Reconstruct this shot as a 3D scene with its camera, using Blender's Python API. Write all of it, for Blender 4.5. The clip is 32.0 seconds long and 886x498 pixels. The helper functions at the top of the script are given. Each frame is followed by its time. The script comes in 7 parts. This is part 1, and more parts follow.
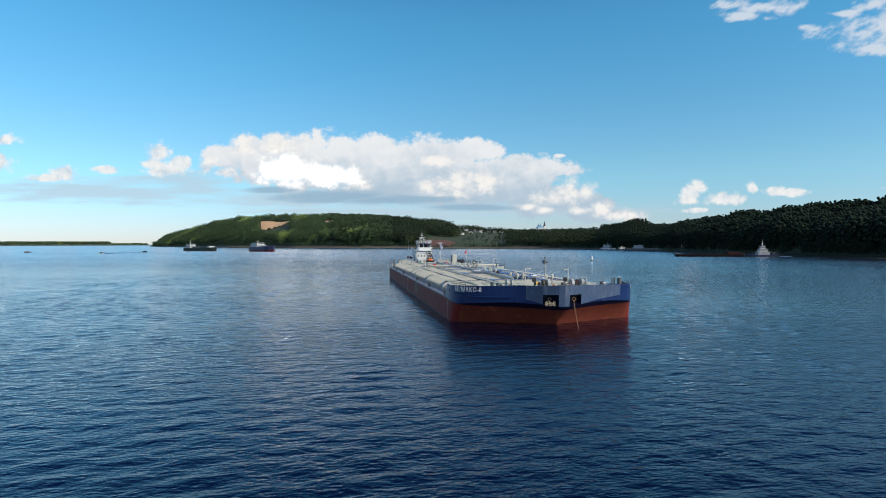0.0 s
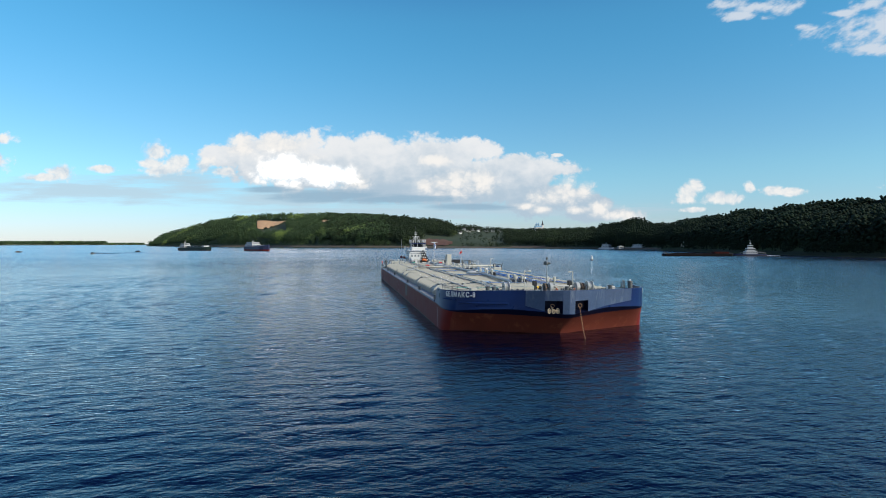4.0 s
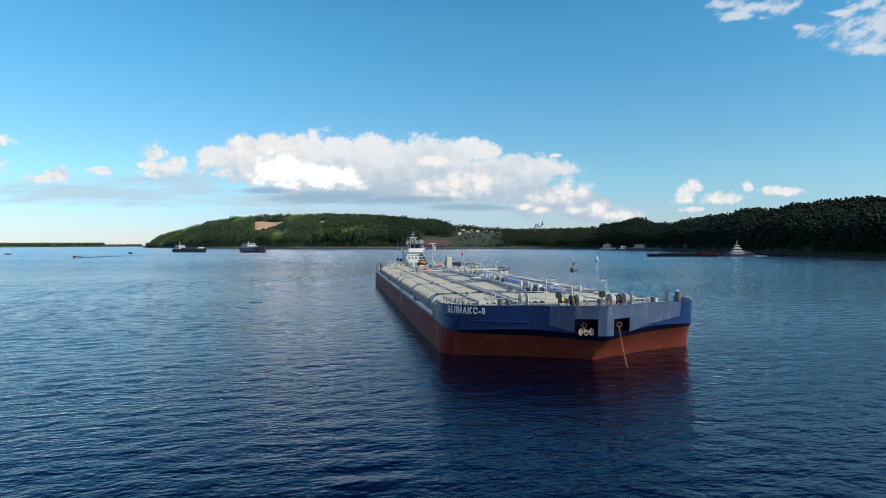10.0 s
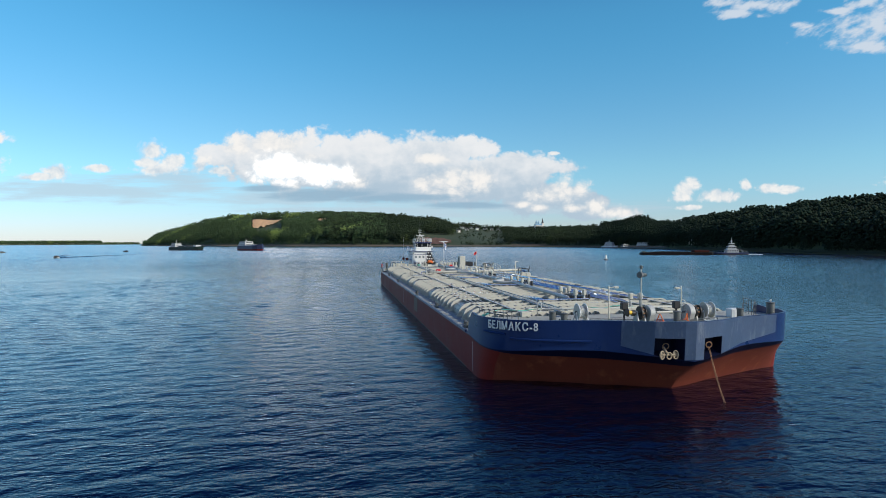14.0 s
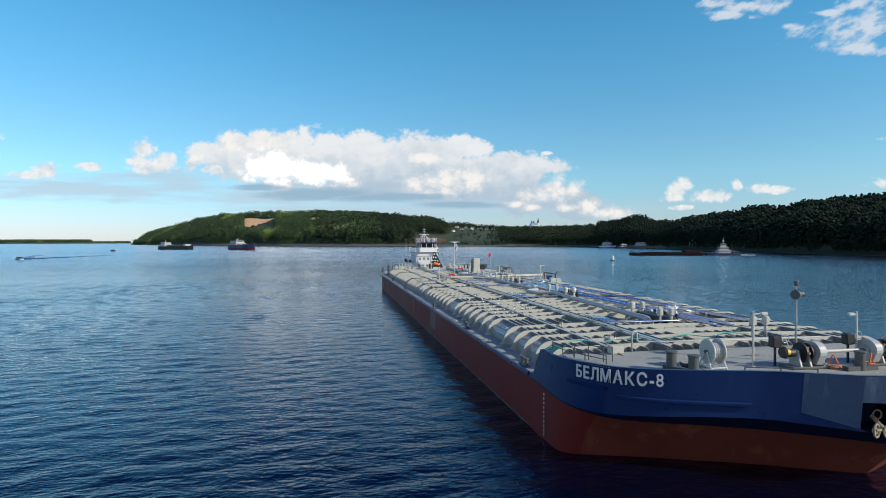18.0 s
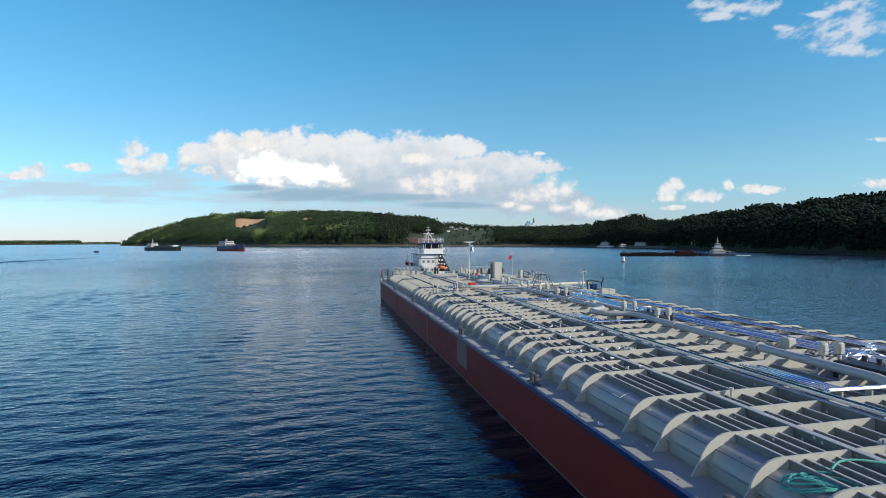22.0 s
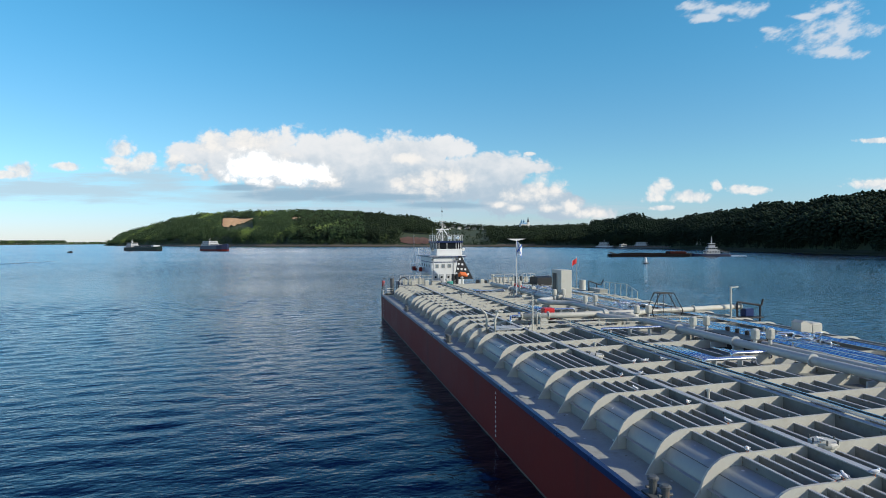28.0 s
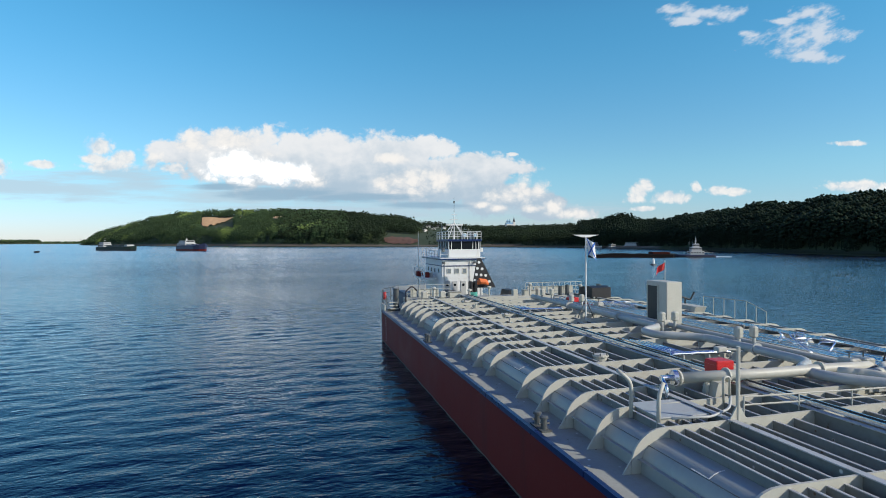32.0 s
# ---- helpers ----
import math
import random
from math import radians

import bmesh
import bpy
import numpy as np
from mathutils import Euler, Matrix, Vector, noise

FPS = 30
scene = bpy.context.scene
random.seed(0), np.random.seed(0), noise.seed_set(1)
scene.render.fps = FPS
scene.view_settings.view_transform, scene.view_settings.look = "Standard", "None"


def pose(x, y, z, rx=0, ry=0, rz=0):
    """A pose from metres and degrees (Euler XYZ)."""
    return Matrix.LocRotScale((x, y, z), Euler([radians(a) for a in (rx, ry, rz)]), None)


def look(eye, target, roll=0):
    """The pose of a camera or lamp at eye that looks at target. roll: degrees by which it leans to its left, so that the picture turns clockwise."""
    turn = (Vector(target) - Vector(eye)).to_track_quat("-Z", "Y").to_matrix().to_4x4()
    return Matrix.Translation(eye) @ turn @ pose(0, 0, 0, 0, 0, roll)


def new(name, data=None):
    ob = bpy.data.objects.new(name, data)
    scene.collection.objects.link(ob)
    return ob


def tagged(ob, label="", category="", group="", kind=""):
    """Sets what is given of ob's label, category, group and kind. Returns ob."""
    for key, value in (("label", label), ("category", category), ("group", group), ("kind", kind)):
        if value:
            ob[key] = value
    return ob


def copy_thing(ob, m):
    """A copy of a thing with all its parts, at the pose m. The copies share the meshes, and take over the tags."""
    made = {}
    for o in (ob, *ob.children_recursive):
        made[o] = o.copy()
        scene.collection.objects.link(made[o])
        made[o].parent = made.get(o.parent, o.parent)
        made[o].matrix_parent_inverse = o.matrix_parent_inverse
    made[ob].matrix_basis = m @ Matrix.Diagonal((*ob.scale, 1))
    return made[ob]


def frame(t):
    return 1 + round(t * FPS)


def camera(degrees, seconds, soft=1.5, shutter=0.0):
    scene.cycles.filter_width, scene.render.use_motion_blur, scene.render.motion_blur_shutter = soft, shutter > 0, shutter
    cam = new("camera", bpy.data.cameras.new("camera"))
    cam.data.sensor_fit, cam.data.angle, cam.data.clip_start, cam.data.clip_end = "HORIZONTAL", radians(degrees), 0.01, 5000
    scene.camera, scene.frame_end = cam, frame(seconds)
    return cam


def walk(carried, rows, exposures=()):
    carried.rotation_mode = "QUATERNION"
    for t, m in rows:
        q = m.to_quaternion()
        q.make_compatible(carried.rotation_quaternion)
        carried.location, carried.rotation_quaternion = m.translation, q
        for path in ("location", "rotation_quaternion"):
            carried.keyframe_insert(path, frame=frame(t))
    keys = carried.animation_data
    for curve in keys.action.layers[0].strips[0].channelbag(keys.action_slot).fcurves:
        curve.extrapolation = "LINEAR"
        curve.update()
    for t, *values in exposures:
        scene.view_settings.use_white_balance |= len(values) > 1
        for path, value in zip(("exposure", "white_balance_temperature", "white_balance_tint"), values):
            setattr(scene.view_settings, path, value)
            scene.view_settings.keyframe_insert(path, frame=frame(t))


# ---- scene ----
cam = camera(73.7, 32.0, soft=0.95)
PATH = [
    (0, (-20.817, -64.744, 8.031), (-20.487, -62.772, 8.013), -0.1),
    (1, (-20.298, -63.206, 7.996), (-19.966, -61.234, 7.976), -0.2),
    (2, (-19.836, -61.611, 7.987), (-19.503, -59.639, 7.967), -0.1),
    (3, (-19.382, -59.958, 7.993), (-19.047, -57.986, 7.973), -0.1),
    (3.5, (-19.157, -59.101, 7.998), (-18.821, -57.13, 7.978), -0.1),
    (5.5, (-18.243, -55.567, 8.053), (-17.903, -53.596, 8.035), -0.2),
    (6, (-18.017, -54.675, 8.055), (-17.677, -52.704, 8.038), -0.2),
    (7, (-17.555, -52.879, 8.067), (-17.216, -50.908, 8.049), -0.2),
    (8, (-17.253, -51.036, 8.088), (-16.914, -49.065, 8.07), -0.2),
    (9, (-17.152, -49.171, 8.103), (-16.811, -47.2, 8.085), -0.2),
    (10, (-17.214, -47.344, 8.121), (-16.873, -45.373, 8.103), -0.3),
    (11, (-17.425, -45.46, 8.141), (-17.083, -43.49, 8.123), -0.3),
    (12, (-17.681, -43.467, 8.154), (-17.337, -41.497, 8.134), -0.2),
    (13, (-17.946, -41.215, 8.161), (-17.602, -39.245, 8.139), -0.2),
    (14, (-18.135, -38.658, 8.187), (-17.788, -36.689, 8.162), -0.3),
    (14.5, (-18.225, -37.29, 8.202), (-17.877, -35.32, 8.177), -0.3),
    (16.5, (-18.587, -31.513, 8.31), (-18.227, -29.546, 8.283), -0.5),
    (17, (-18.637, -29.932, 8.327), (-18.275, -27.966, 8.299), -0.5),
    (18, (-18.704, -26.414, 8.334), (-18.334, -24.448, 8.307), -0.2),
    (19, (-18.675, -22.57, 8.332), (-18.298, -20.606, 8.306), -0.3),
    (20, (-18.479, -18.459, 8.312), (-18.097, -16.496, 8.284), -0.4),
    (21, (-18.296, -14.375, 8.283), (-17.907, -12.413, 8.255), -0.6),
    (22, (-18.161, -10.369, 8.288), (-17.768, -8.408, 8.262), -0.3),
    (23, (-18.052, -6.217, 8.309), (-17.654, -4.257, 8.282), -0.3),
    (24, (-17.912, -1.893, 8.278), (-17.51, 0.066, 8.252), -0.2),
    (25, (-17.562, 2.415, 8.188), (-17.155, 4.373, 8.163), -0.1),
    (25.5, (-17.408, 4.533, 8.15), (-17.0, 6.49, 8.123), 0.0),
    (27.5, (-17.049, 12.615, 8.056), (-16.626, 14.569, 8.03), -0.2),
    (28, (-16.994, 14.636, 8.044), (-16.569, 16.59, 8.018), -0.3),
    (29, (-16.908, 18.678, 7.994), (-16.473, 20.63, 7.968), -0.0),
    (30, (-16.844, 22.706, 7.95), (-16.397, 24.655, 7.923), -0.1),
    (31, (-16.762, 26.781, 7.922), (-16.3, 28.726, 7.895), -0.1),
    (32, (-16.616, 30.969, 7.874), (-16.135, 32.91, 7.848), -0.2),
]
STOPS = 0.43
walk(cam, [(t, look(eye, to, roll)) for t, eye, to, roll in PATH], ((0, STOPS), (32, STOPS)))

# ---- world, sun ----
SUN_AZ, SUN_EL = 127.0, 28.0
HEADING = 9.7


def make_world():
    world = bpy.data.worlds.new("sky")
    world.use_nodes = True
    scene.world = world
    nt = world.node_tree
    N, L = nt.nodes, nt.links
    N.clear()

    def node(kind, **props):
        n = N.new(kind)
        for k, v in props.items():
            if k == "op":
                n.operation = v
        return n

    def put(n, i, v):
        if hasattr(v, "is_linked"):
            L.new(v, n.inputs[i])
        else:
            n.inputs[i].default_value = v

    def math_(op, a, b=0.0, c=None):
        n = node("ShaderNodeMath", op=op)
        put(n, 0, a)
        put(n, 1, b)
        if c is not None:
            put(n, 2, c)
        return n.outputs[0]

    def ramp(v, lo, hi, a=0.0, b=1.0):
        n = N.new("ShaderNodeMapRange")
        n.interpolation_type = "SMOOTHSTEP"
        put(n, 0, v)
        n.inputs[1].default_value, n.inputs[2].default_value = lo, hi
        n.inputs[3].default_value, n.inputs[4].default_value = a, b
        return n.outputs[0]

    sky = N.new("ShaderNodeTexSky")
    sky.sky_type = "NISHITA"
    sky.sun_disc = False
    sky.sun_elevation, sky.sun_rotation = radians(SUN_EL), radians(SUN_AZ)
    sky.air_density, sky.dust_density, sky.ozone_density = 1.0, 0.15, 4.0

    coord = N.new("ShaderNodeTexCoord").outputs["Generated"]
    turn = N.new("ShaderNodeVectorRotate")
    turn.rotation_type = "Z_AXIS"
    put(turn, 0, coord)
    turn.inputs["Angle"].default_value = radians(HEADING)
    sep = N.new("ShaderNodeSeparateXYZ")
    L.new(turn.outputs[0], sep.inputs[0])
    front = ramp(sep.outputs[1], 0.15, 0.4)
    depth = math_("MAXIMUM", sep.outputs[1], 0.1)
    u = math_("DIVIDE", sep.outputs[0], depth)
    v = math_("DIVIDE", sep.outputs[2], depth)
    uv = N.new("ShaderNodeCombineXYZ")
    L.new(u, uv.inputs[0])
    L.new(v, uv.inputs[1])
    uv = uv.outputs[0]

    def shifted(source, dx, dy, sx=1.0, sy=1.0):
        m = N.new("ShaderNodeMapping")
        L.new(source, m.inputs[0])
        m.inputs["Location"].default_value = (dx, dy, 0)
        m.inputs["Scale"].default_value = (sx, sy, 1)
        return m.outputs[0]

    def fbm(scale, detail, rough, shift=(0, 0), stretch=1.0, source=None):
        n = N.new("ShaderNodeTexNoise")
        n.noise_dimensions = "2D"
        L.new(shifted(source or uv, *shift, 1.0, stretch), n.inputs["Vector"])
        n.inputs["Scale"].default_value = scale
        n.inputs["Detail"].default_value = detail
        n.inputs["Roughness"].default_value = rough
        return n

    # billows are drawn in a gently stirred plane
    stir = fbm(16, 5, 0.6, (5.0, 3.0)).outputs["Color"]
    off = N.new("ShaderNodeVectorMath")
    off.operation = "MULTIPLY_ADD"
    L.new(stir, off.inputs[0])
    off.inputs[1].default_value = (0.030, 0.024, 0)
    base = N.new("ShaderNodeVectorMath")
    base.operation = "ADD"
    L.new(uv, base.inputs[0])
    base.inputs[1].default_value = (-0.015, -0.012, 0)
    L.new(base.outputs[0], off.inputs[2])
    stirred = off.outputs[0]

    def billow(dx, dy):
        """Cauliflower heads at four sizes."""
        total = None
        for k, amount in ((20.0, 0.46), (47.0, 0.28), (105.0, 0.17), (230.0, 0.09)):
            n = N.new("ShaderNodeTexVoronoi")
            n.voronoi_dimensions = "2D"
            n.feature = "SMOOTH_F1"
            L.new(shifted(stirred, 3.1 + dx, 1.7 + dy, 1.0, 1.2), n.inputs["Vector"])
            n.inputs["Scale"].default_value = k
            n.inputs["Smoothness"].default_value = 0.25
            one = math_("MULTIPLY", math_("SUBTRACT", 0.50, n.outputs["Distance"]), amount)
            total = one if total is None else math_("ADD", total, one)
        return total

    def blob(x, y, rx, ry):
        a = math_("MULTIPLY_ADD", u, 1 / rx, -x / rx)
        b = math_("MULTIPLY_ADD", v, 1 / ry, -y / ry)
        return math_("SUBTRACT", 1.0, math_("SQRT", math_("MULTIPLY_ADD", a, a, math_("MULTIPLY", b, b))))

    K = 1045.0

    def union(blobs, soft=0.12):
        best = None
        for x, y, rx, ry in blobs:
            m = blob((x - 784) / K, (430 - y) / K, rx / K, ry / K)
            best = m if best is None else math_("SMOOTH_MAX", best, m, soft)
        return best

    def shade_mix(fac, a, b):
        n = N.new("ShaderNodeMix")
        n.data_type = "RGBA"
        L.new(fac, n.inputs["Factor"])
        for k, x in ((6, a), (7, b)):
            if hasattr(x, "is_linked"):
                L.new(x, n.inputs[k])
            else:
                n.inputs[k].default_value = tuple(c / SKY_OUT for c in x) + (1,)
        return n.outputs[2]

    body = union(((400, 276, 62, 26), (455, 280, 70, 46), (520, 278, 110, 52), (640, 284, 130, 54), (760, 290, 140, 52), (830, 268, 70, 26), (900, 306, 120, 40),
                  (560, 316, 120, 26), (700, 330, 150, 32), (850, 338, 150, 32), (960, 352, 110, 36), (965, 302, 66, 14), (1030, 362, 70, 24), (1060, 380, 80, 16)))
    heads = union(((478, 300, 38, 34), (520, 300, 70, 44), (575, 312, 62, 28), (622, 316, 34, 24), (505, 256, 62, 26), (425, 258, 28, 20),
                   (800, 326, 56, 28), (853, 324, 28, 28), (757, 326, 22, 16), (770, 286, 40, 12), (1000, 336, 30, 30), (1032, 338, 20, 20), (974, 350, 44, 18),
                   (1064, 370, 24, 18), (1096, 382, 44, 16), (1022, 372, 30, 8), (962, 371, 26, 9), (930, 365, 24, 7)))
    puffs = union(((276, 265, 26, 24), (270, 290, 28, 16), (318, 288, 26, 16), (364, 292, 26, 18), (396, 302, 36, 10), (290, 300, 60, 12),
                   (6, 246, 36, 14), (-4, 284, 34, 26), (112, 303, 27, 16), (80, 312, 42, 8), (184, 298, 26, 8),
                   (1230, 328, 16, 17), (1216, 339, 20, 22), (1207, 353, 26, 15), (1285, 352, 42, 13), (1275, 346, 18, 12), (1327, 334, 12, 12),
                   (1364, 338, 26, 13), (1392, 341, 38, 9), (1640, 330, 90, 13), (1225, 372, 30, 6), (985, 275, 12, 4), (1620, 250, 40, 6)))
    n1 = billow(0, 0)
    n3 = billow(-0.0075, -0.012)
    fine = fbm(46, 7, 0.62, (7.3, 2.2), 1.2).outputs[0]
    fray = math_("MULTIPLY", math_("SUBTRACT", fine, 0.5), 0.5)
    wob = math_("ADD", math_("MULTIPLY", n1, 1.7), fray)
    relief = math_("SUBTRACT", n1, n3)
    # body: grey-white, heads: bright, both shaded by their own relief
    cover_body = ramp(math_("ADD", body, math_("MULTIPLY", wob, 0.55)), 0.06, 0.40)
    soft = fbm(9, 5, 0.55, (1.3, 4.2), 1.7).outputs[0]
    low = ramp(math_("ADD", v, math_("MULTIPLY", math_("SUBTRACT", soft, 0.5), 0.06)), 0.065, 0.18)
    lit_body = math_("ADD", math_("ADD", math_("MULTIPLY", low, 0.62), math_("MULTIPLY", soft, 0.45)), math_("MULTIPLY", relief, 0.3))
    col_body = shade_mix(ramp(lit_body, 0.18, 0.92), (0.45, 0.57, 0.68), (0.83, 0.85, 0.87))
    dens_heads = math_("ADD", heads, math_("MULTIPLY", wob, 0.8))
    cover_heads = ramp(dens_heads, -0.12, 1.0)
    lit_heads = math_("ADD", math_("ADD", 0.55, math_("MULTIPLY", relief, 1.0)), math_("MULTIPLY", ramp(dens_heads, 0.1, 0.9), 0.22))
    col_heads = shade_mix(ramp(lit_heads, 0.15, 0.95), (0.64, 0.69, 0.74), (0.92, 0.90, 0.87))
    # the great left head is boosted so that it shows mirrored in the river
    blaze = ramp(math_("ADD", union(((500, 300, 80, 44), (580, 310, 80, 36))), math_("MULTIPLY", wob, 0.4)), 0.2, 1.05, 1.0, 2.4)
    glow = N.new("ShaderNodeVectorMath")
    glow.operation = "SCALE"
    L.new(col_heads, glow.inputs[0])
    L.new(blaze, glow.inputs["Scale"])
    col_heads = glow.outputs[0]
    cover_puffs = ramp(math_("ADD", puffs, math_("MULTIPLY", wob, 0.8)), 0.08, 0.66, 0.0, 0.95)
    col_puffs = shade_mix(ramp(math_("ADD", 0.62, math_("MULTIPLY", relief, 1.2)), 0.1, 0.95), (0.54, 0.65, 0.75), (0.92, 0.905, 0.88))
    streak = fbm(7, 6, 0.6, (2.3, 9.2), 10.0).outputs[0]
    streaks = math_("MULTIPLY", math_("SUBTRACT", streak, 0.5), 1.7)
    veil = ramp(math_("ADD", union(((340, 322, 150, 32), (480, 350, 260, 26), (700, 372, 330, 26), (150, 335, 300, 30), (980, 372, 230, 24))), streaks), 0.0, 0.85, 0.0, 0.75)
    base_shade = ramp(math_("ADD", union(((590, 346, 160, 15), (700, 352, 150, 14), (820, 366, 110, 9), (480, 334, 70, 10))), math_("MULTIPLY", streaks, 0.6)), 0.05, 0.7, 0.0, 0.85)
    # thin torn cloud high up, drawn out along its drift
    torn = N.new("ShaderNodeVectorRotate")
    torn.rotation_type = "Z_AXIS"
    put(torn, 0, uv)
    torn.inputs["Angle"].default_value = radians(-24)
    fibre = fbm(15, 9, 0.6, (3.3, 8.2), 2.4, torn.outputs[0]).outputs[0]
    wisps = union(((1345, 14, 66, 16), (1310, 30, 50, 10), (1350, 34, 18, 7), (1500, 62, 66, 22), (1560, 45, 70, 26), (1545, 12, 40, 18), (1560, 92, 70, 12), (1420, 50, 30, 8), (1480, 26, 30, 7)))
    cover_wisp = ramp(math_("ADD", wisps, math_("ADD", math_("MULTIPLY", math_("SUBTRACT", fibre, 0.5), 3.6), math_("MULTIPLY", fray, 0.5))), -0.1, 0.95, 0.0, 0.95)

    grade = N.new("ShaderNodeMix")
    grade.data_type, grade.blend_type = "RGBA", "MULTIPLY"
    grade.inputs["Factor"].default_value = 1.0
    L.new(sky.outputs[0], grade.inputs[6])
    air = N.new("ShaderNodeMix")
    air.data_type = "RGBA"
    haze = N.new("ShaderNodeMix")
    haze.data_type = "RGBA"
    L.new(ramp(sep.outputs[2], 0.0, 0.13), haze.inputs["Factor"])
    haze.inputs[6].default_value = (*AIR_LOW, 1)
    haze.inputs[7].default_value = (*AIR_HAZE, 1)
    L.new(ramp(sep.outputs[2], 0.10, 0.36), air.inputs["Factor"])
    L.new(haze.outputs[2], air.inputs[6])
    air.inputs[7].default_value = (*AIR, 1)
    high = N.new("ShaderNodeMix")
    high.data_type = "RGBA"
    L.new(ramp(sep.outputs[2], 0.34, 0.54), high.inputs["Factor"])
    L.new(air.outputs[2], high.inputs[6])
    high.inputs[7].default_value = (*AIR_HIGH, 1)
    L.new(high.outputs[2], grade.inputs[7])
    col = grade.outputs[2]
    # unseen broken cloud behind, added as soft neutral fill light
    deck = N.new("ShaderNodeTexNoise")
    L.new(coord, deck.inputs["Vector"])
    deck.inputs["Scale"].default_value, deck.inputs["Detail"].default_value, deck.inputs["Roughness"].default_value = 2.2, 7, 0.55
    rear = math_("MULTIPLY", ramp(sep.outputs[1], 0.0, -0.5), ramp(deck.outputs[0], 0.42, 0.60, 0.0, 0.6))
    rear = math_("MULTIPLY", rear, ramp(sep.outputs[2], -0.02, 0.05))
    col = shade_mix(rear, col, (0.72, 0.72, 0.70))
    ahead = math_("MULTIPLY", front, ramp(v, 0.0, 0.02))
    for cover, tone in ((cover_wisp, (0.62, 0.70, 0.80)), (veil, (0.50, 0.63, 0.73)), (cover_body, col_body), (cover_puffs, col_puffs), (cover_heads, col_heads), (base_shade, (0.30, 0.46, 0.60))):
        col = shade_mix(math_("MULTIPLY", cover, ahead), col, tone)
    bg = N.new("ShaderNodeBackground")
    L.new(col, bg.inputs[0])
    bg.inputs[1].default_value = SKY
    out = N.new("ShaderNodeOutputWorld")
    L.new(bg.outputs[0], out.inputs[0])


SKY, AIR, AIR_LOW, AIR_HIGH = 0.095, (0.545, 1.25, 1.28), (0.76, 0.83, 1.08), (0.15, 0.40, 0.98)
AIR_HAZE = (0.79, 1.09, 1.10)
SKY_OUT = SKY * 2 ** STOPS
make_world()
lamp = bpy.data.lights.new("sun", "SUN")
lamp.energy, lamp.angle, lamp.color = 3.1, radians(1.6), (1.0, 0.93, 0.80)
sun = new("sun", lamp)
to_sun = Vector((math.sin(radians(SUN_AZ)) * math.cos(radians(SUN_EL)), math.cos(radians(SUN_AZ)) * math.cos(radians(SUN_EL)), math.sin(radians(SUN_EL))))
sun.matrix_world = look((0, 0, 300), Vector((0, 0, 300)) - to_sun)

# ---- materials ----


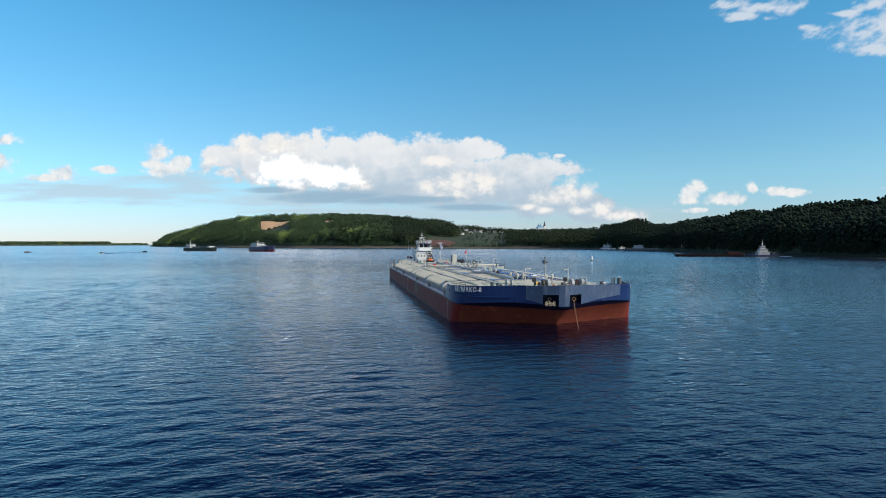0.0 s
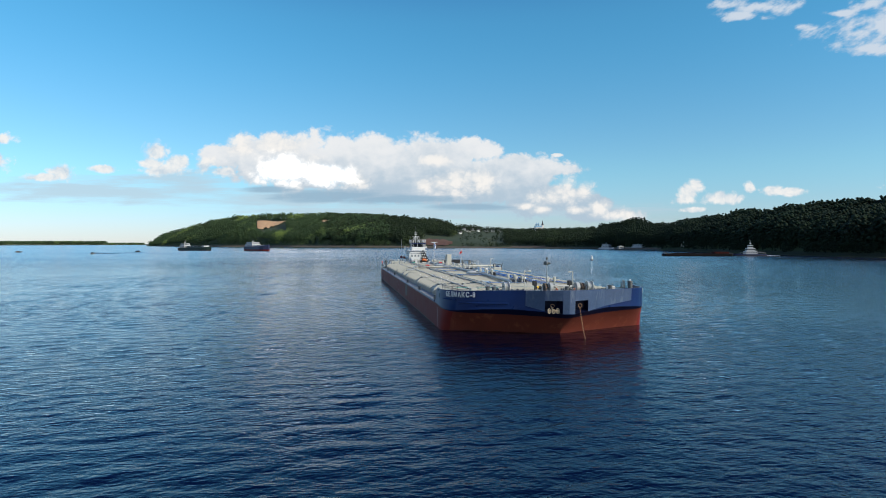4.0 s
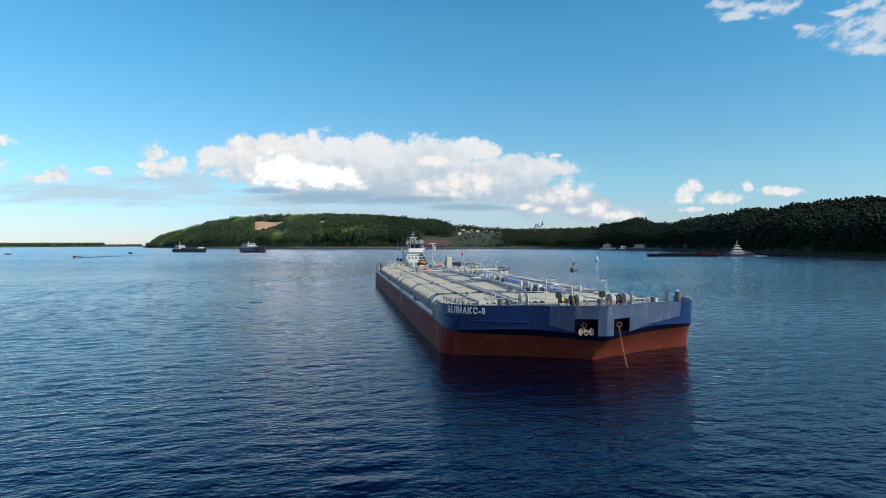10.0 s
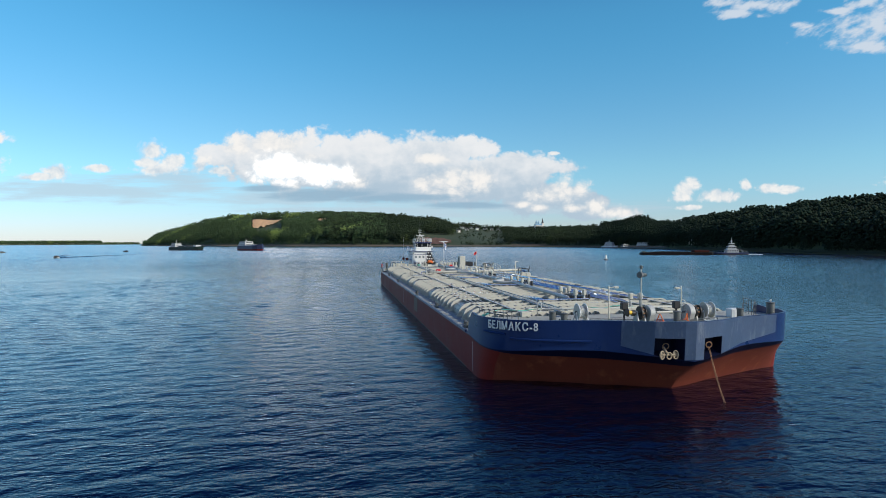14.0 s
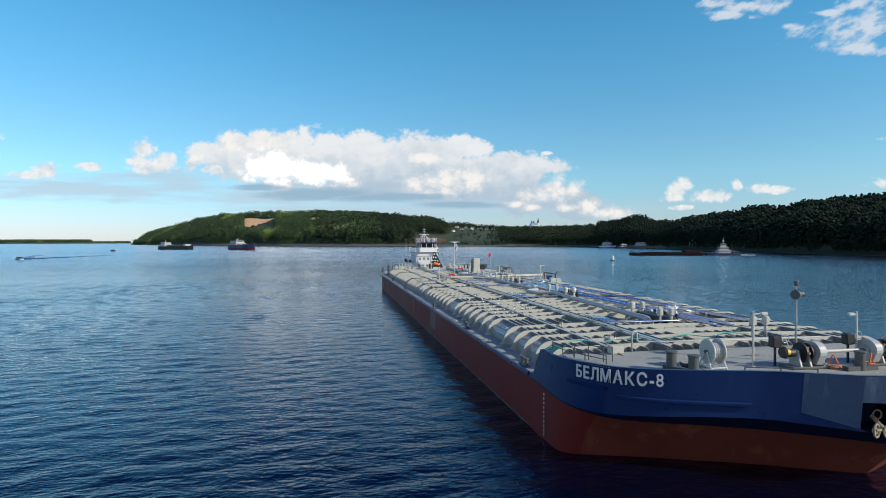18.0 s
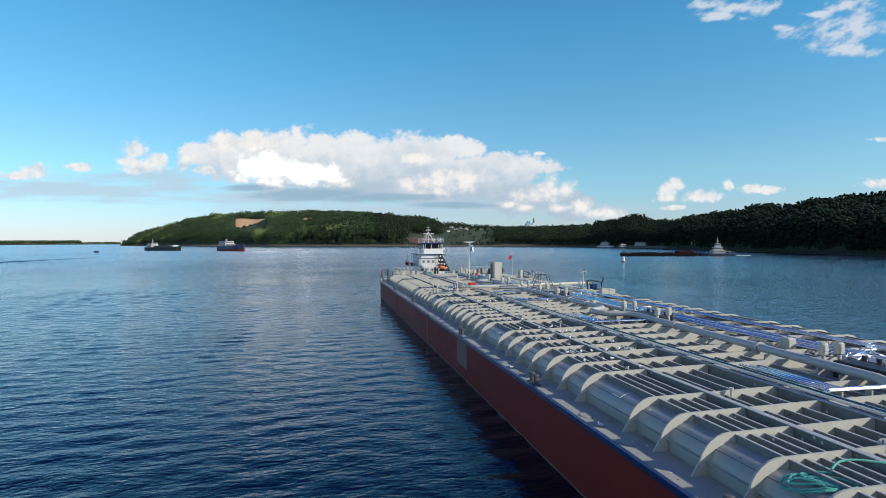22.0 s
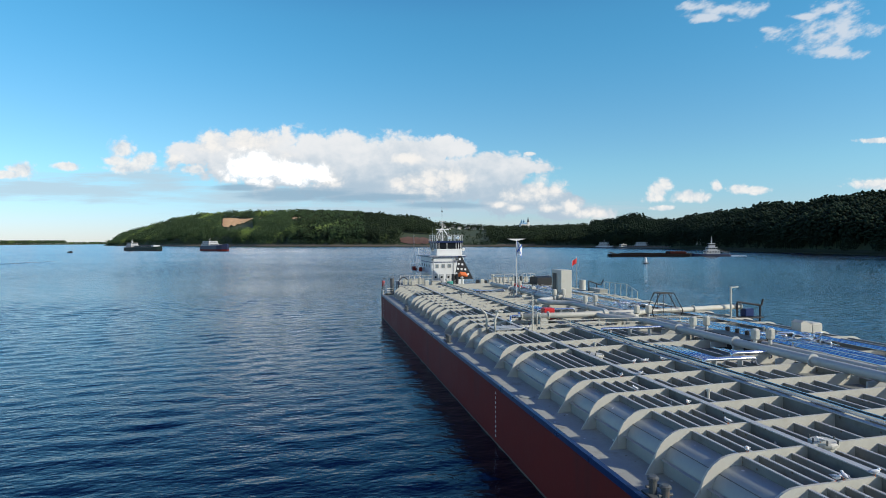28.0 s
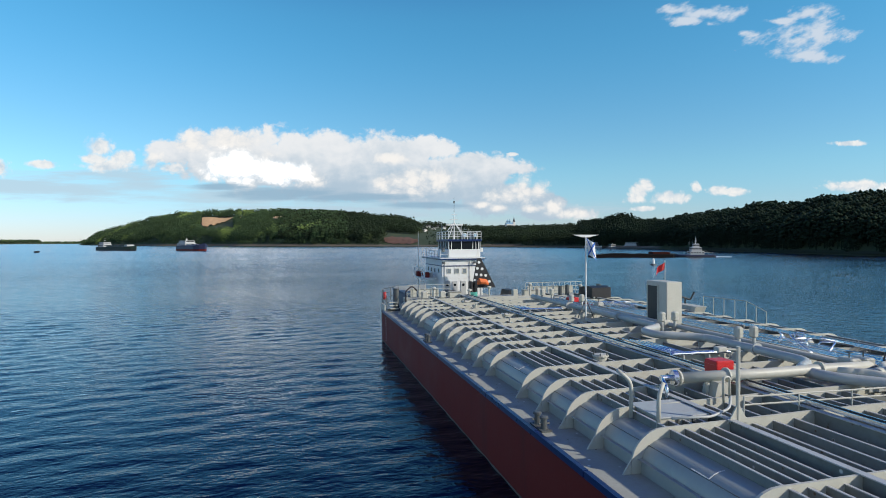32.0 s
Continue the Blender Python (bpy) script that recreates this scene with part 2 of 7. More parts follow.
def material(name, color, rough=0.5, metal=0.0, vary=0.25, scale=1.5, grain=12.0, bump=0.15, stain=None, stain_amount=0.0, island=0.0, spec=0.5, spots=0.0, run=1.0):
    """Colour varied at two scales, stains of their own colour, fine relief."""
    m = bpy.data.materials.new(name)
    m.use_nodes = True
    nt = m.node_tree
    N, L = nt.nodes, nt.links
    p = N["Principled BSDF"]
    p.inputs["Roughness"].default_value = rough
    p.inputs["Metallic"].default_value = metal
    p.inputs["Specular IOR Level"].default_value = spec
    co = N.new("ShaderNodeTexCoord").outputs["Object"]

    def noise_(s, d=6, down=1.0):
        n = N.new("ShaderNodeTexNoise")
        if down == 1.0:
            L.new(co, n.inputs["Vector"])
        else:
            # streaks that run down the plate
            mp = N.new("ShaderNodeMapping")
            mp.inputs["Scale"].default_value = (1, 1, down)
            L.new(co, mp.inputs[0])
            L.new(mp.outputs[0], n.inputs["Vector"])
        n.inputs["Scale"].default_value, n.inputs["Detail"].default_value = s, d
        n.inputs["Roughness"].default_value = 0.62
        return n.outputs[0]

    def mixed(fac, a, b):
        n = N.new("ShaderNodeMix")
        n.data_type = "RGBA"
        L.new(fac, n.inputs["Factor"])
        for k, x in ((6, a), (7, b)):
            if hasattr(x, "is_linked"):
                L.new(x, n.inputs[k])
            else:
                n.inputs[k].default_value = (*x, 1)
        return n.outputs[2]

    big, fine = noise_(scale), noise_(grain, 4)
    dark = tuple(c * (1 - vary) for c in color)
    pale = tuple(min(1, c * (1 + vary * 0.8)) for c in color)
    col = mixed(big, dark, pale)
    f = N.new("ShaderNodeMapRange")
    L.new(fine, f.inputs[0])
    f.inputs[1].default_value, f.inputs[2].default_value = 0.35, 0.7
    f.inputs[3].default_value, f.inputs[4].default_value = 0.0, 0.35
    col = mixed(f.outputs[0], col, dark)
    if island:
        g = N.new("ShaderNodeNewGeometry")
        r = N.new("ShaderNodeMapRange")
        L.new(g.outputs["Random Per Island"], r.inputs[0])
        r.inputs[3].default_value, r.inputs[4].default_value = 0.0, island
        col = mixed(r.outputs[0], col, tuple(c * 0.35 for c in color))
    if stain:
        s = noise_(scale * 2.3, 8, run)
        f2 = N.new("ShaderNodeMapRange")
        L.new(s, f2.inputs[0])
        f2.inputs[1].default_value, f2.inputs[2].default_value = 0.56, 0.72
        f2.inputs[3].default_value, f2.inputs[4].default_value = 0.0, stain_amount
        col = mixed(f2.outputs[0], col, stain)
    if spots:
        # scattered white bird droppings and dark pits
        for size, shade_, seed in ((3.1, (0.72, 0.72, 0.68), 0.0), (4.3, (0.12, 0.09, 0.06), 7.0)):
            mp = N.new("ShaderNodeMapping")
            mp.inputs["Location"].default_value = (seed, seed, seed)
            L.new(co, mp.inputs[0])
            vo = N.new("ShaderNodeTexVoronoi")
            L.new(mp.outputs[0], vo.inputs["Vector"])
            vo.inputs["Scale"].default_value = size
            near = N.new("ShaderNodeMapRange")
            L.new(vo.outputs["Distance"], near.inputs[0])
            near.inputs[1].default_value, near.inputs[2].default_value = 0.17, 0.08
            some = N.new("ShaderNodeMath")
            some.operation = "GREATER_THAN"
            L.new(vo.outputs["Color"], some.inputs[0])
            some.inputs[1].default_value = 1.0 - spots
            both_ = N.new("ShaderNodeMath")
            both_.operation = "MULTIPLY"
            L.new(near.outputs[0], both_.inputs[0])
            L.new(some.outputs[0], both_.inputs[1])
            col = mixed(both_.outputs[0], col, shade_)
    L.new(col, p.inputs["Base Color"])
    b = N.new("ShaderNodeBump")
    b.inputs["Strength"].default_value = bump
    b.inputs["Distance"].default_value = 0.02
    L.new(fine, b.inputs["Height"])
    L.new(b.outputs[0], p.inputs["Normal"])
    rr = N.new("ShaderNodeMapRange")
    L.new(big, rr.inputs[0])
    rr.inputs[3].default_value, rr.inputs[4].default_value = max(0.02, rough - 0.12), min(1, rough + 0.14)
    L.new(rr.outputs[0], p.inputs["Roughness"])
    return m


M = dict(
    deck=material("grey_deck_paint", (0.36, 0.37, 0.33), 0.7, spots=0.3, vary=0.25, scale=0.5, grain=9, stain=(0.22, 0.20, 0.16), stain_amount=0.75, spec=0.15),
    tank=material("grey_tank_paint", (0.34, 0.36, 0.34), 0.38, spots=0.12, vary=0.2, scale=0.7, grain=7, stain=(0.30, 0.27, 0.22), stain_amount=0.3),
    # Shade between the frames is put into this grey, along with real stains.
    cell=material("dirty_shaded_grey", (0.215, 0.23, 0.215), 0.65, spots=0.4, vary=0.3, scale=0.9, grain=8, stain=(0.12, 0.115, 0.095), stain_amount=0.6, spec=0.2),
    # Paler grey for flange tops, as the light catches them.
    girder_top=material("lit_flange_grey", (0.42, 0.43, 0.43), 0.45, spots=0.3, vary=0.15, scale=0.8, grain=9, stain=(0.28, 0.25, 0.2), stain_amount=0.3),
    rib=material("cream_grey_paint", (0.50, 0.49, 0.425), 0.5, vary=0.16, scale=0.8, grain=10, stain=(0.36, 0.29, 0.2), stain_amount=0.25),
    pipe=material("pipe_grey_paint", (0.42, 0.435, 0.42), 0.42, vary=0.1, scale=1.2, grain=10, stain=(0.3, 0.24, 0.17), stain_amount=0.25),
    zinc=material("galvanized_pipe", (0.72, 0.76, 0.8), 0.22, 0.95, vary=0.12, scale=2.5, grain=20, bump=0.05),
    red=material("oxide_red_hull", (0.16, 0.019, 0.015), 0.6, vary=0.2, scale=0.35, grain=5, stain=(0.09, 0.02, 0.018), stain_amount=0.75, spec=0.2, run=0.12),
    orange=material("rusty_red_hull", (0.16, 0.036, 0.021), 0.55, vary=0.3, scale=0.5, grain=4, stain=(0.27, 0.09, 0.045), stain_amount=0.8, spec=0.25, run=0.35),
    blue=material("blue_hull_paint", (0.009, 0.027, 0.105), 0.30, vary=0.2, scale=0.7, grain=8, stain=(0.02, 0.04, 0.10), stain_amount=0.6, spec=0.3, run=0.2),
    # Shade under the bow flare and in the hawse pockets, as a colour.
    under=material("shaded_navy", (0.004, 0.007, 0.03), 0.5, vary=0.3, scale=0.5, grain=5, spec=0.2),
    plate=material("lighter_blue_plate", (0.105, 0.17, 0.30), 0.38, vary=0.3, scale=1.1, grain=6, run=0.22, stain=(0.27, 0.34, 0.45), stain_amount=0.75),
    white=material("white_paint", (0.68, 0.69, 0.68), 0.45, vary=0.06, scale=1.0, grain=9, stain=(0.42, 0.33, 0.24), stain_amount=0.45, run=0.2),
    # Greyer white: cloud shade on the far ships is put into it.
    offwhite=material("weathered_shaded_white", (0.42, 0.43, 0.43), 0.6, vary=0.2, scale=0.4, grain=3, stain=(0.25, 0.2, 0.15), stain_amount=0.4),
    black=material("black_paint", (0.018, 0.018, 0.02), 0.5, vary=0.3, scale=2),
    dark=material("dark_grey_steel", (0.09, 0.10, 0.10), 0.5, vary=0.25, scale=3, grain=15, stain=(0.2, 0.1, 0.05), stain_amount=0.4),
    rust=material("rusty_steel", (0.30, 0.17, 0.09), 0.8, vary=0.4, scale=4, grain=20, bump=0.4),
    stone_rust=material("pale_rust", (0.36, 0.29, 0.20), 0.8, vary=0.35, scale=4, grain=20, bump=0.4),
    redpaint=material("signal_red_paint", (0.55, 0.02, 0.02), 0.4, vary=0.1),
    orangepaint=material("orange_paint", (0.75, 0.17, 0.04), 0.5, vary=0.15, scale=3),
    yellow=material("yellow_paint", (0.75, 0.5, 0.03), 0.4, vary=0.1),
    rope=material("turquoise_rope", (0.10, 0.42, 0.35), 0.85, vary=0.3, scale=9, grain=60, bump=0.6),
    glass=material("dark_window_glass", (0.010, 0.013, 0.016), 0.2, vary=0.2, spec=0.12),
    green=material("green_hull_paint", (0.006, 0.022, 0.014), 0.5, vary=0.25, scale=0.4),
    navy=material("navy_hull_paint", (0.02, 0.025, 0.07), 0.5, vary=0.25, scale=0.4),
    barge_black=material("dark_barge_paint", (0.010, 0.008, 0.008), 0.75, vary=0.4, scale=0.3, spec=0.1),
    brown=material("brown_cargo", (0.11, 0.065, 0.045), 0.8, vary=0.4, scale=0.4),
    gull=material("white_feathers", (0.82, 0.82, 0.80), 0.8, vary=0.05, scale=6, grain=40),
    wing=material("grey_feathers", (0.35, 0.37, 0.40), 0.8, vary=0.15, scale=9, grain=40),
    soil=material("clay_slope", (0.74, 0.45, 0.22), 0.95, vary=0.35, scale=0.05, grain=0.6, bump=0.6),
    redsoil=material("red_clay_bank", (0.16, 0.085, 0.055), 0.95, vary=0.35, scale=0.05, grain=0.6, bump=0.6),
    sand=material("shore_sand", (0.15, 0.12, 0.08), 0.95, vary=0.3, scale=0.04, grain=0.5),
    field=material("meadow", (0.046, 0.068, 0.027), 0.95, vary=0.35, scale=0.02, grain=0.25, bump=0.5, stain=(0.12, 0.11, 0.04), stain_amount=0.6),
    # Dark green that holds the shade along the foot of the bank.
    bank=material("shaded_bank_grass", (0.028, 0.04, 0.016), 0.95, vary=0.4, scale=0.05, grain=0.6, bump=0.5),
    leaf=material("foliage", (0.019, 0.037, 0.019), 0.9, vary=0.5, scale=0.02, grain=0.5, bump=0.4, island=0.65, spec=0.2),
    # Yellow-green stain paints sunlit patches into the far hill's leaves.
    leaf_far=material("sunlit_far_foliage", (0.064, 0.108, 0.045), 0.9, vary=0.7, scale=0.0045, grain=0.1, bump=0.3, island=0.38, spec=0.2, stain=(0.30, 0.40, 0.10), stain_amount=1.0),
    # This darker green also carries cloud shade on the hill's right end.
    leaf_mid=material("valley_and_shade_foliage", (0.032, 0.052, 0.024), 0.9, vary=0.5, scale=0.012, grain=0.3, bump=0.4, island=0.7, spec=0.2, stain=(0.09, 0.12, 0.04), stain_amount=0.7),
    bark=material("bark", (0.1, 0.075, 0.05), 0.9, vary=0.3, scale=1),
    foam=material("wake_foam", (0.75, 0.8, 0.82), 0.7, vary=0.2, scale=0.5, grain=3),
    churn=material("churned_water", (0.012, 0.05, 0.13), 0.25, vary=0.4, scale=0.08, grain=1.2, bump=0.6),
    pane=material("pale_window_pane", (0.20, 0.24, 0.27), 0.12, vary=0.3, scale=2.0),
    wall=material("plaster_wall", (0.68, 0.66, 0.62), 0.8, vary=0.1, scale=0.2),
    domes=material("blue_church_paint", (0.20, 0.35, 0.48), 0.5, vary=0.15, scale=0.3),
    roof=material("dark_roof", (0.06, 0.055, 0.06), 0.7, vary=0.3, scale=0.3),
)


def water_material():
    """Dark clear river water; fine ripples ride on the modelled waves, far off they melt into roughness."""
    m = bpy.data.materials.new("river_water")
    m.use_nodes = True
    nt = m.node_tree
    N, L = nt.nodes, nt.links
    N.remove(N["Principled BSDF"])
    body = N.new("ShaderNodeBsdfDiffuse")
    body.inputs["Color"].default_value = (0.0004, 0.0020, 0.012, 1)
    p = N.new("ShaderNodeBsdfAnisotropic")
    p.inputs["Color"].default_value = (0.90, 0.94, 1.0, 1)
    gloss = N.new("ShaderNodeFresnel")
    gloss.inputs["IOR"].default_value = 1.345
    blend = N.new("ShaderNodeMixShader")
    L.new(gloss.outputs[0], blend.inputs[0])
    L.new(body.outputs[0], blend.inputs[1])
    L.new(p.outputs[0], blend.inputs[2])
    L.new(blend.outputs[0], N["Material Output"].inputs["Surface"])
    co = N.new("ShaderNodeTexCoord").outputs["Object"]

    def ranged(value, a, b, c, d):
        n = N.new("ShaderNodeMapRange")
        n.interpolation_type = "SMOOTHSTEP"
        L.new(value, n.inputs[0])
        for k, x in enumerate((a, b, c, d)):
            n.inputs[k + 1].default_value = x
        return n.outputs[0]

    def wave(scale, sx, sy, detail, turn, rough=0.55):
        mp = N.new("ShaderNodeMapping")
        mp.inputs["Scale"].default_value = (sx, sy, 1)
        mp.inputs["Rotation"].default_value = (0, 0, radians(turn))
        L.new(co, mp.inputs[0])
        n = N.new("ShaderNodeTexNoise")
        L.new(mp.outputs[0], n.inputs["Vector"])
        n.inputs["Scale"].default_value, n.inputs["Detail"].default_value = scale, detail
        n.inputs["Roughness"].default_value = rough
        n.inputs["Distortion"].default_value = 0.3
        return n.outputs[0]

    def math_(op, a, b):
        n = N.new("ShaderNodeMath")
        n.operation = op
        for k, x in enumerate((a, b)):
            if hasattr(x, "is_linked"):
                L.new(x, n.inputs[k])
            else:
                n.inputs[k].default_value = x
        return n.outputs[0]

    reach = N.new("ShaderNodeVectorMath")
    reach.operation = "DISTANCE"
    L.new(co, reach.inputs[0])
    reach.inputs[1].default_value = (-18, 0, 0)
    reach = reach.outputs["Value"]
    gust = ranged(wave(0.014, 0.45, 1.0, 4, 8), 0.36, 0.64, 0.55, 1.2)
    rough = math_("MULTIPLY", ranged(reach, 40.0, 380.0, RIPPLE[1], RIPPLE[2]), math_("ADD", math_("MULTIPLY", gust, 0.35), 0.68))
    L.new(rough, p.inputs["Roughness"])
    ripple = math_("ADD", math_("MULTIPLY", wave(1.35, 0.55, 1.0, 2, -8), 0.10), math_("MULTIPLY", wave(3.6, 0.6, 1.0, 3, 14), 0.046))
    chop = math_("MULTIPLY", wave(0.55, 0.5, 1.0, 3, 10), math_("MULTIPLY", ranged(reach, 90.0, 190.0, 0.0, 0.30), ranged(reach, 250.0, 700.0, 1.0, 0.3)))
    h = math_("MULTIPLY", math_("ADD", math_("MULTIPLY", ripple, ranged(reach, 40.0, 300.0, 1.0, 0.3)), chop), gust)
    b = N.new("ShaderNodeBump")
    b.inputs["Strength"].default_value = 1.0
    b.inputs["Distance"].default_value = RIPPLE[0]
    L.new(h, b.inputs["Height"])
    # far off the normals lean towards the camera's side, to mirror higher sky
    steep = N.new("ShaderNodeCombineXYZ")
    away = ranged(reach, 40.0, 210.0, 0.0, 1.0)
    L.new(math_("MULTIPLY", away, -0.2 * LEAN), steep.inputs[0])
    L.new(math_("MULTIPLY", away, -0.98 * LEAN), steep.inputs[1])
    sums = N.new("ShaderNodeVectorMath")
    sums.operation = "ADD"
    L.new(b.outputs[0], sums.inputs[0])
    L.new(steep.outputs[0], sums.inputs[1])
    unit = N.new("ShaderNodeVectorMath")
    unit.operation = "NORMALIZE"
    L.new(sums.outputs[0], unit.inputs[0])
    for n in (p, body, gloss):
        L.new(unit.outputs[0], n.inputs["Normal"])
    return m


# height of the small ripples, roughness near and far, far lean towards the camera
RIPPLE, LEAN = (0.9, 0.07, 0.17), 0.044
M["water"] = water_material()

# ---- shaping helpers ----


def part(name, bm, mat, parent=None, label="", smooth=False):
    """Links a bmesh as one mesh object under a thing or a part."""
    me = bpy.data.meshes.new(name)
    for f in bm.faces:
        f.smooth = smooth
    bm.to_mesh(me)
    bm.free()
    for m in (mat if isinstance(mat, (list, tuple)) else [mat]):
        me.materials.append(M[m] if isinstance(m, str) else m)
    ob = new(name, me)
    if parent:
        ob.parent = parent
        if parent.name == "tank_barge":
            ys = [v.co.y for v in me.vertices]
            ob.location = station((min(ys) + max(ys)) / 2, max(ys) - min(ys))
    return tagged(ob, label)


SECTION = "hull"


def station(y, length):
    """Shift of a fitting, by section of the barge, to fit the camera's view."""
    if SECTION == "gear":
        if length > 12:
            return (1.0, 1.0, -0.17)
        return (lerp_table(((0, 0.2), (9, 0.65), (19, 1.05)), y), lerp_table(((0, 0.1), (9, 0.8), (19, 1.8), (23, 2.0), (42, 3.4), (54, 4.6), (58, 4.9), (72, 4.0)), y), -0.17)
    return {"hull": (0, 0, 0), "side": (0, lerp_table(((5, 0.0), (14, 0.15), (25, 0.9), (36, 1.7), (52, 2.3), (62, 2.7)), y), 0), "fore": (0, -0.3, 0),
            "manifold": (0.3, 2.9, -0.1), "house": (1.05, 4.7, -0.1), "stern": (0, 2.75, 0)}[SECTION]


def thing(name, label, category, at=(0, 0, 0), group="", kind=""):
    ob = new(name)
    ob.empty_display_size = 0.3
    ob.location = at
    return tagged(ob, label, category, group, kind)


def B():
    return bmesh.new()


def box(bm, x0, x1, y0, y1, z0, z1, top=1.0, mat=0):
    """A block; top scales its upper face."""
    cx, cy = (x0 + x1) / 2, (y0 + y1) / 2
    v = []
    for z, k in ((z0, 1.0), (z1, top)):
        for x, y in ((x0, y0), (x1, y0), (x1, y1), (x0, y1)):
            v.append(bm.verts.new((cx + (x - cx) * k, cy + (y - cy) * k, z)))
    for q in ((3, 2, 1, 0), (4, 5, 6, 7), (0, 1, 5, 4), (1, 2, 6, 5), (2, 3, 7, 6), (3, 0, 4, 7)):
        bm.faces.new([v[i] for i in q]).material_index = mat
    return bm


def rbox(bm, x0, x1, y0, y1, z0, z1, r=0.03):
    """A block with bevelled edges."""
    rings = []
    for z, k in ((z0, r), (z0 + r, 0), (z1 - r, 0), (z1, r)):
        ring = []
        for sx, sy in ((-1, -1), (1, -1), (1, 1), (-1, 1)):
            ex, ey = (x0 if sx < 0 else x1), (y0 if sy < 0 else y1)
            a = (ex - sx * k, ey - sy * (r + k))
            b = (ex - sx * (r + k), ey - sy * k)
            ring += [a, b] if sx * sy < 0 else [b, a]
            if sx * sy > 0:
                ring[-2:] = [a, b] if (sx, sy) == (1, 1) else ring[-2:]
        cx, cy = (x0 + x1) / 2, (y0 + y1) / 2
        ring = sorted(ring, key=lambda q: math.atan2((q[1] - cy) / (y1 - y0), (q[0] - cx) / (x1 - x0)))
        rings.append([bm.verts.new((*q, z)) for q in ring])
    skin(bm, rings)
    bm.faces.new(rings[0][::-1])
    bm.faces.new(rings[-1])
    return bm


def skin(bm, rings, closed=True, mat=0):
    for a, b in zip(rings, rings[1:]):
        n = len(a)
        for i in range(n if closed else n - 1):
            j = (i + 1) % n
            bm.faces.new((a[i], a[j], b[j], b[i])).material_index = mat


def tube(bm, pts, r, seg=8, mat=0, caps=True):
    """A round bar along points; r may be a list."""
    pts = [Vector(p) for p in pts]
    rs = r if isinstance(r, (list, tuple)) else [r] * len(pts)
    rings = []
    ref = None
    for i, p in enumerate(pts):
        d = (pts[min(i + 1, len(pts) - 1)] - pts[max(i - 1, 0)]).normalized()
        if ref is None:
            ref = d.orthogonal().normalized()
        ref = (ref - d * ref.dot(d)).normalized()
        o = d.cross(ref)
        rings.append([bm.verts.new(p + (ref * math.cos(a) + o * math.sin(a)) * rs[i]) for a in (math.tau * k / seg for k in range(seg))])
    skin(bm, rings, True, mat)
    if caps:
        bm.faces.new(rings[0][::-1]).material_index = mat
        bm.faces.new(rings[-1]).material_index = mat
    return bm


def cyl(bm, p0, p1, r0, r1=None, seg=12, mat=0):
    return tube(bm, (p0, p1), [r0, r0 if r1 is None else r1], seg, mat)


def lathe(bm, base, profile, seg=14, mat=0):
    """Turns a profile of (radius, height) about the upright axis at base."""
    x, y, z = base
    rings = [[bm.verts.new((x + r * math.cos(a), y + r * math.sin(a), z + h)) for a in (math.tau * k / seg for k in range(seg))] for r, h in profile]
    skin(bm, rings, True, mat)
    bm.faces.new(rings[0][::-1]).material_index = mat
    bm.faces.new(rings[-1]).material_index = mat
    return bm


def prism(bm, outline, axis, a, b, mat=0):
    """An outline of (p, q) pushed from a to b along an axis."""
    def at(p, q, w):
        return {"x": (w, p, q), "y": (p, w, q), "z": (p, q, w)}[axis]
    lo = [bm.verts.new(at(p, q, a)) for p, q in outline]
    hi = [bm.verts.new(at(p, q, b)) for p, q in outline]
    skin(bm, [lo, hi], True, mat)
    bm.faces.new(lo[::-1]).material_index = mat
    bm.faces.new(hi).material_index = mat
    bmesh.ops.recalc_face_normals(bm, faces=bm.faces)
    return bm


def bend(pts, r=0.25, n=5):
    """Rounds the corners of a polyline."""
    pts = [Vector(p) for p in pts]
    out = [pts[0]]
    for a, b, c in zip(pts, pts[1:], pts[2:]):
        k = min(r, (a - b).length * 0.45, (c - b).length * 0.45)
        p, q = b + (a - b).normalized() * k, b + (c - b).normalized() * k
        for i in range(n + 1):
            t = i / n
            out.append(p.lerp(b, t).lerp(b.lerp(q, t), t))
    out.append(pts[-1])
    return out


def lerp_table(table, x):
    if x <= table[0][0]:
        return table[0][1]
    for (a, va), (b, vb) in zip(table, table[1:]):
        if x <= b:
            t = (x - a) / (b - a)
            return va + (vb - va) * t
    return table[-1][1]


# ---- water ----
def graded(lo, hi, step, grow, reach):
    """Marks at an even step between lo and hi, then wider and wider out to reach."""
    inner = list(np.arange(lo, hi, step))
    left, right = [], []
    while not left or left[-1] > -reach:
        left.append((left[-1] if left else lo) - step * grow[0] ** (len(left) + 1))
    while not right or right[-1] < reach:
        right.append((right[-1] if right else inner[-1]) + step * grow[1] ** (len(right) + 1))
    return np.array(left[::-1] + inner + right)


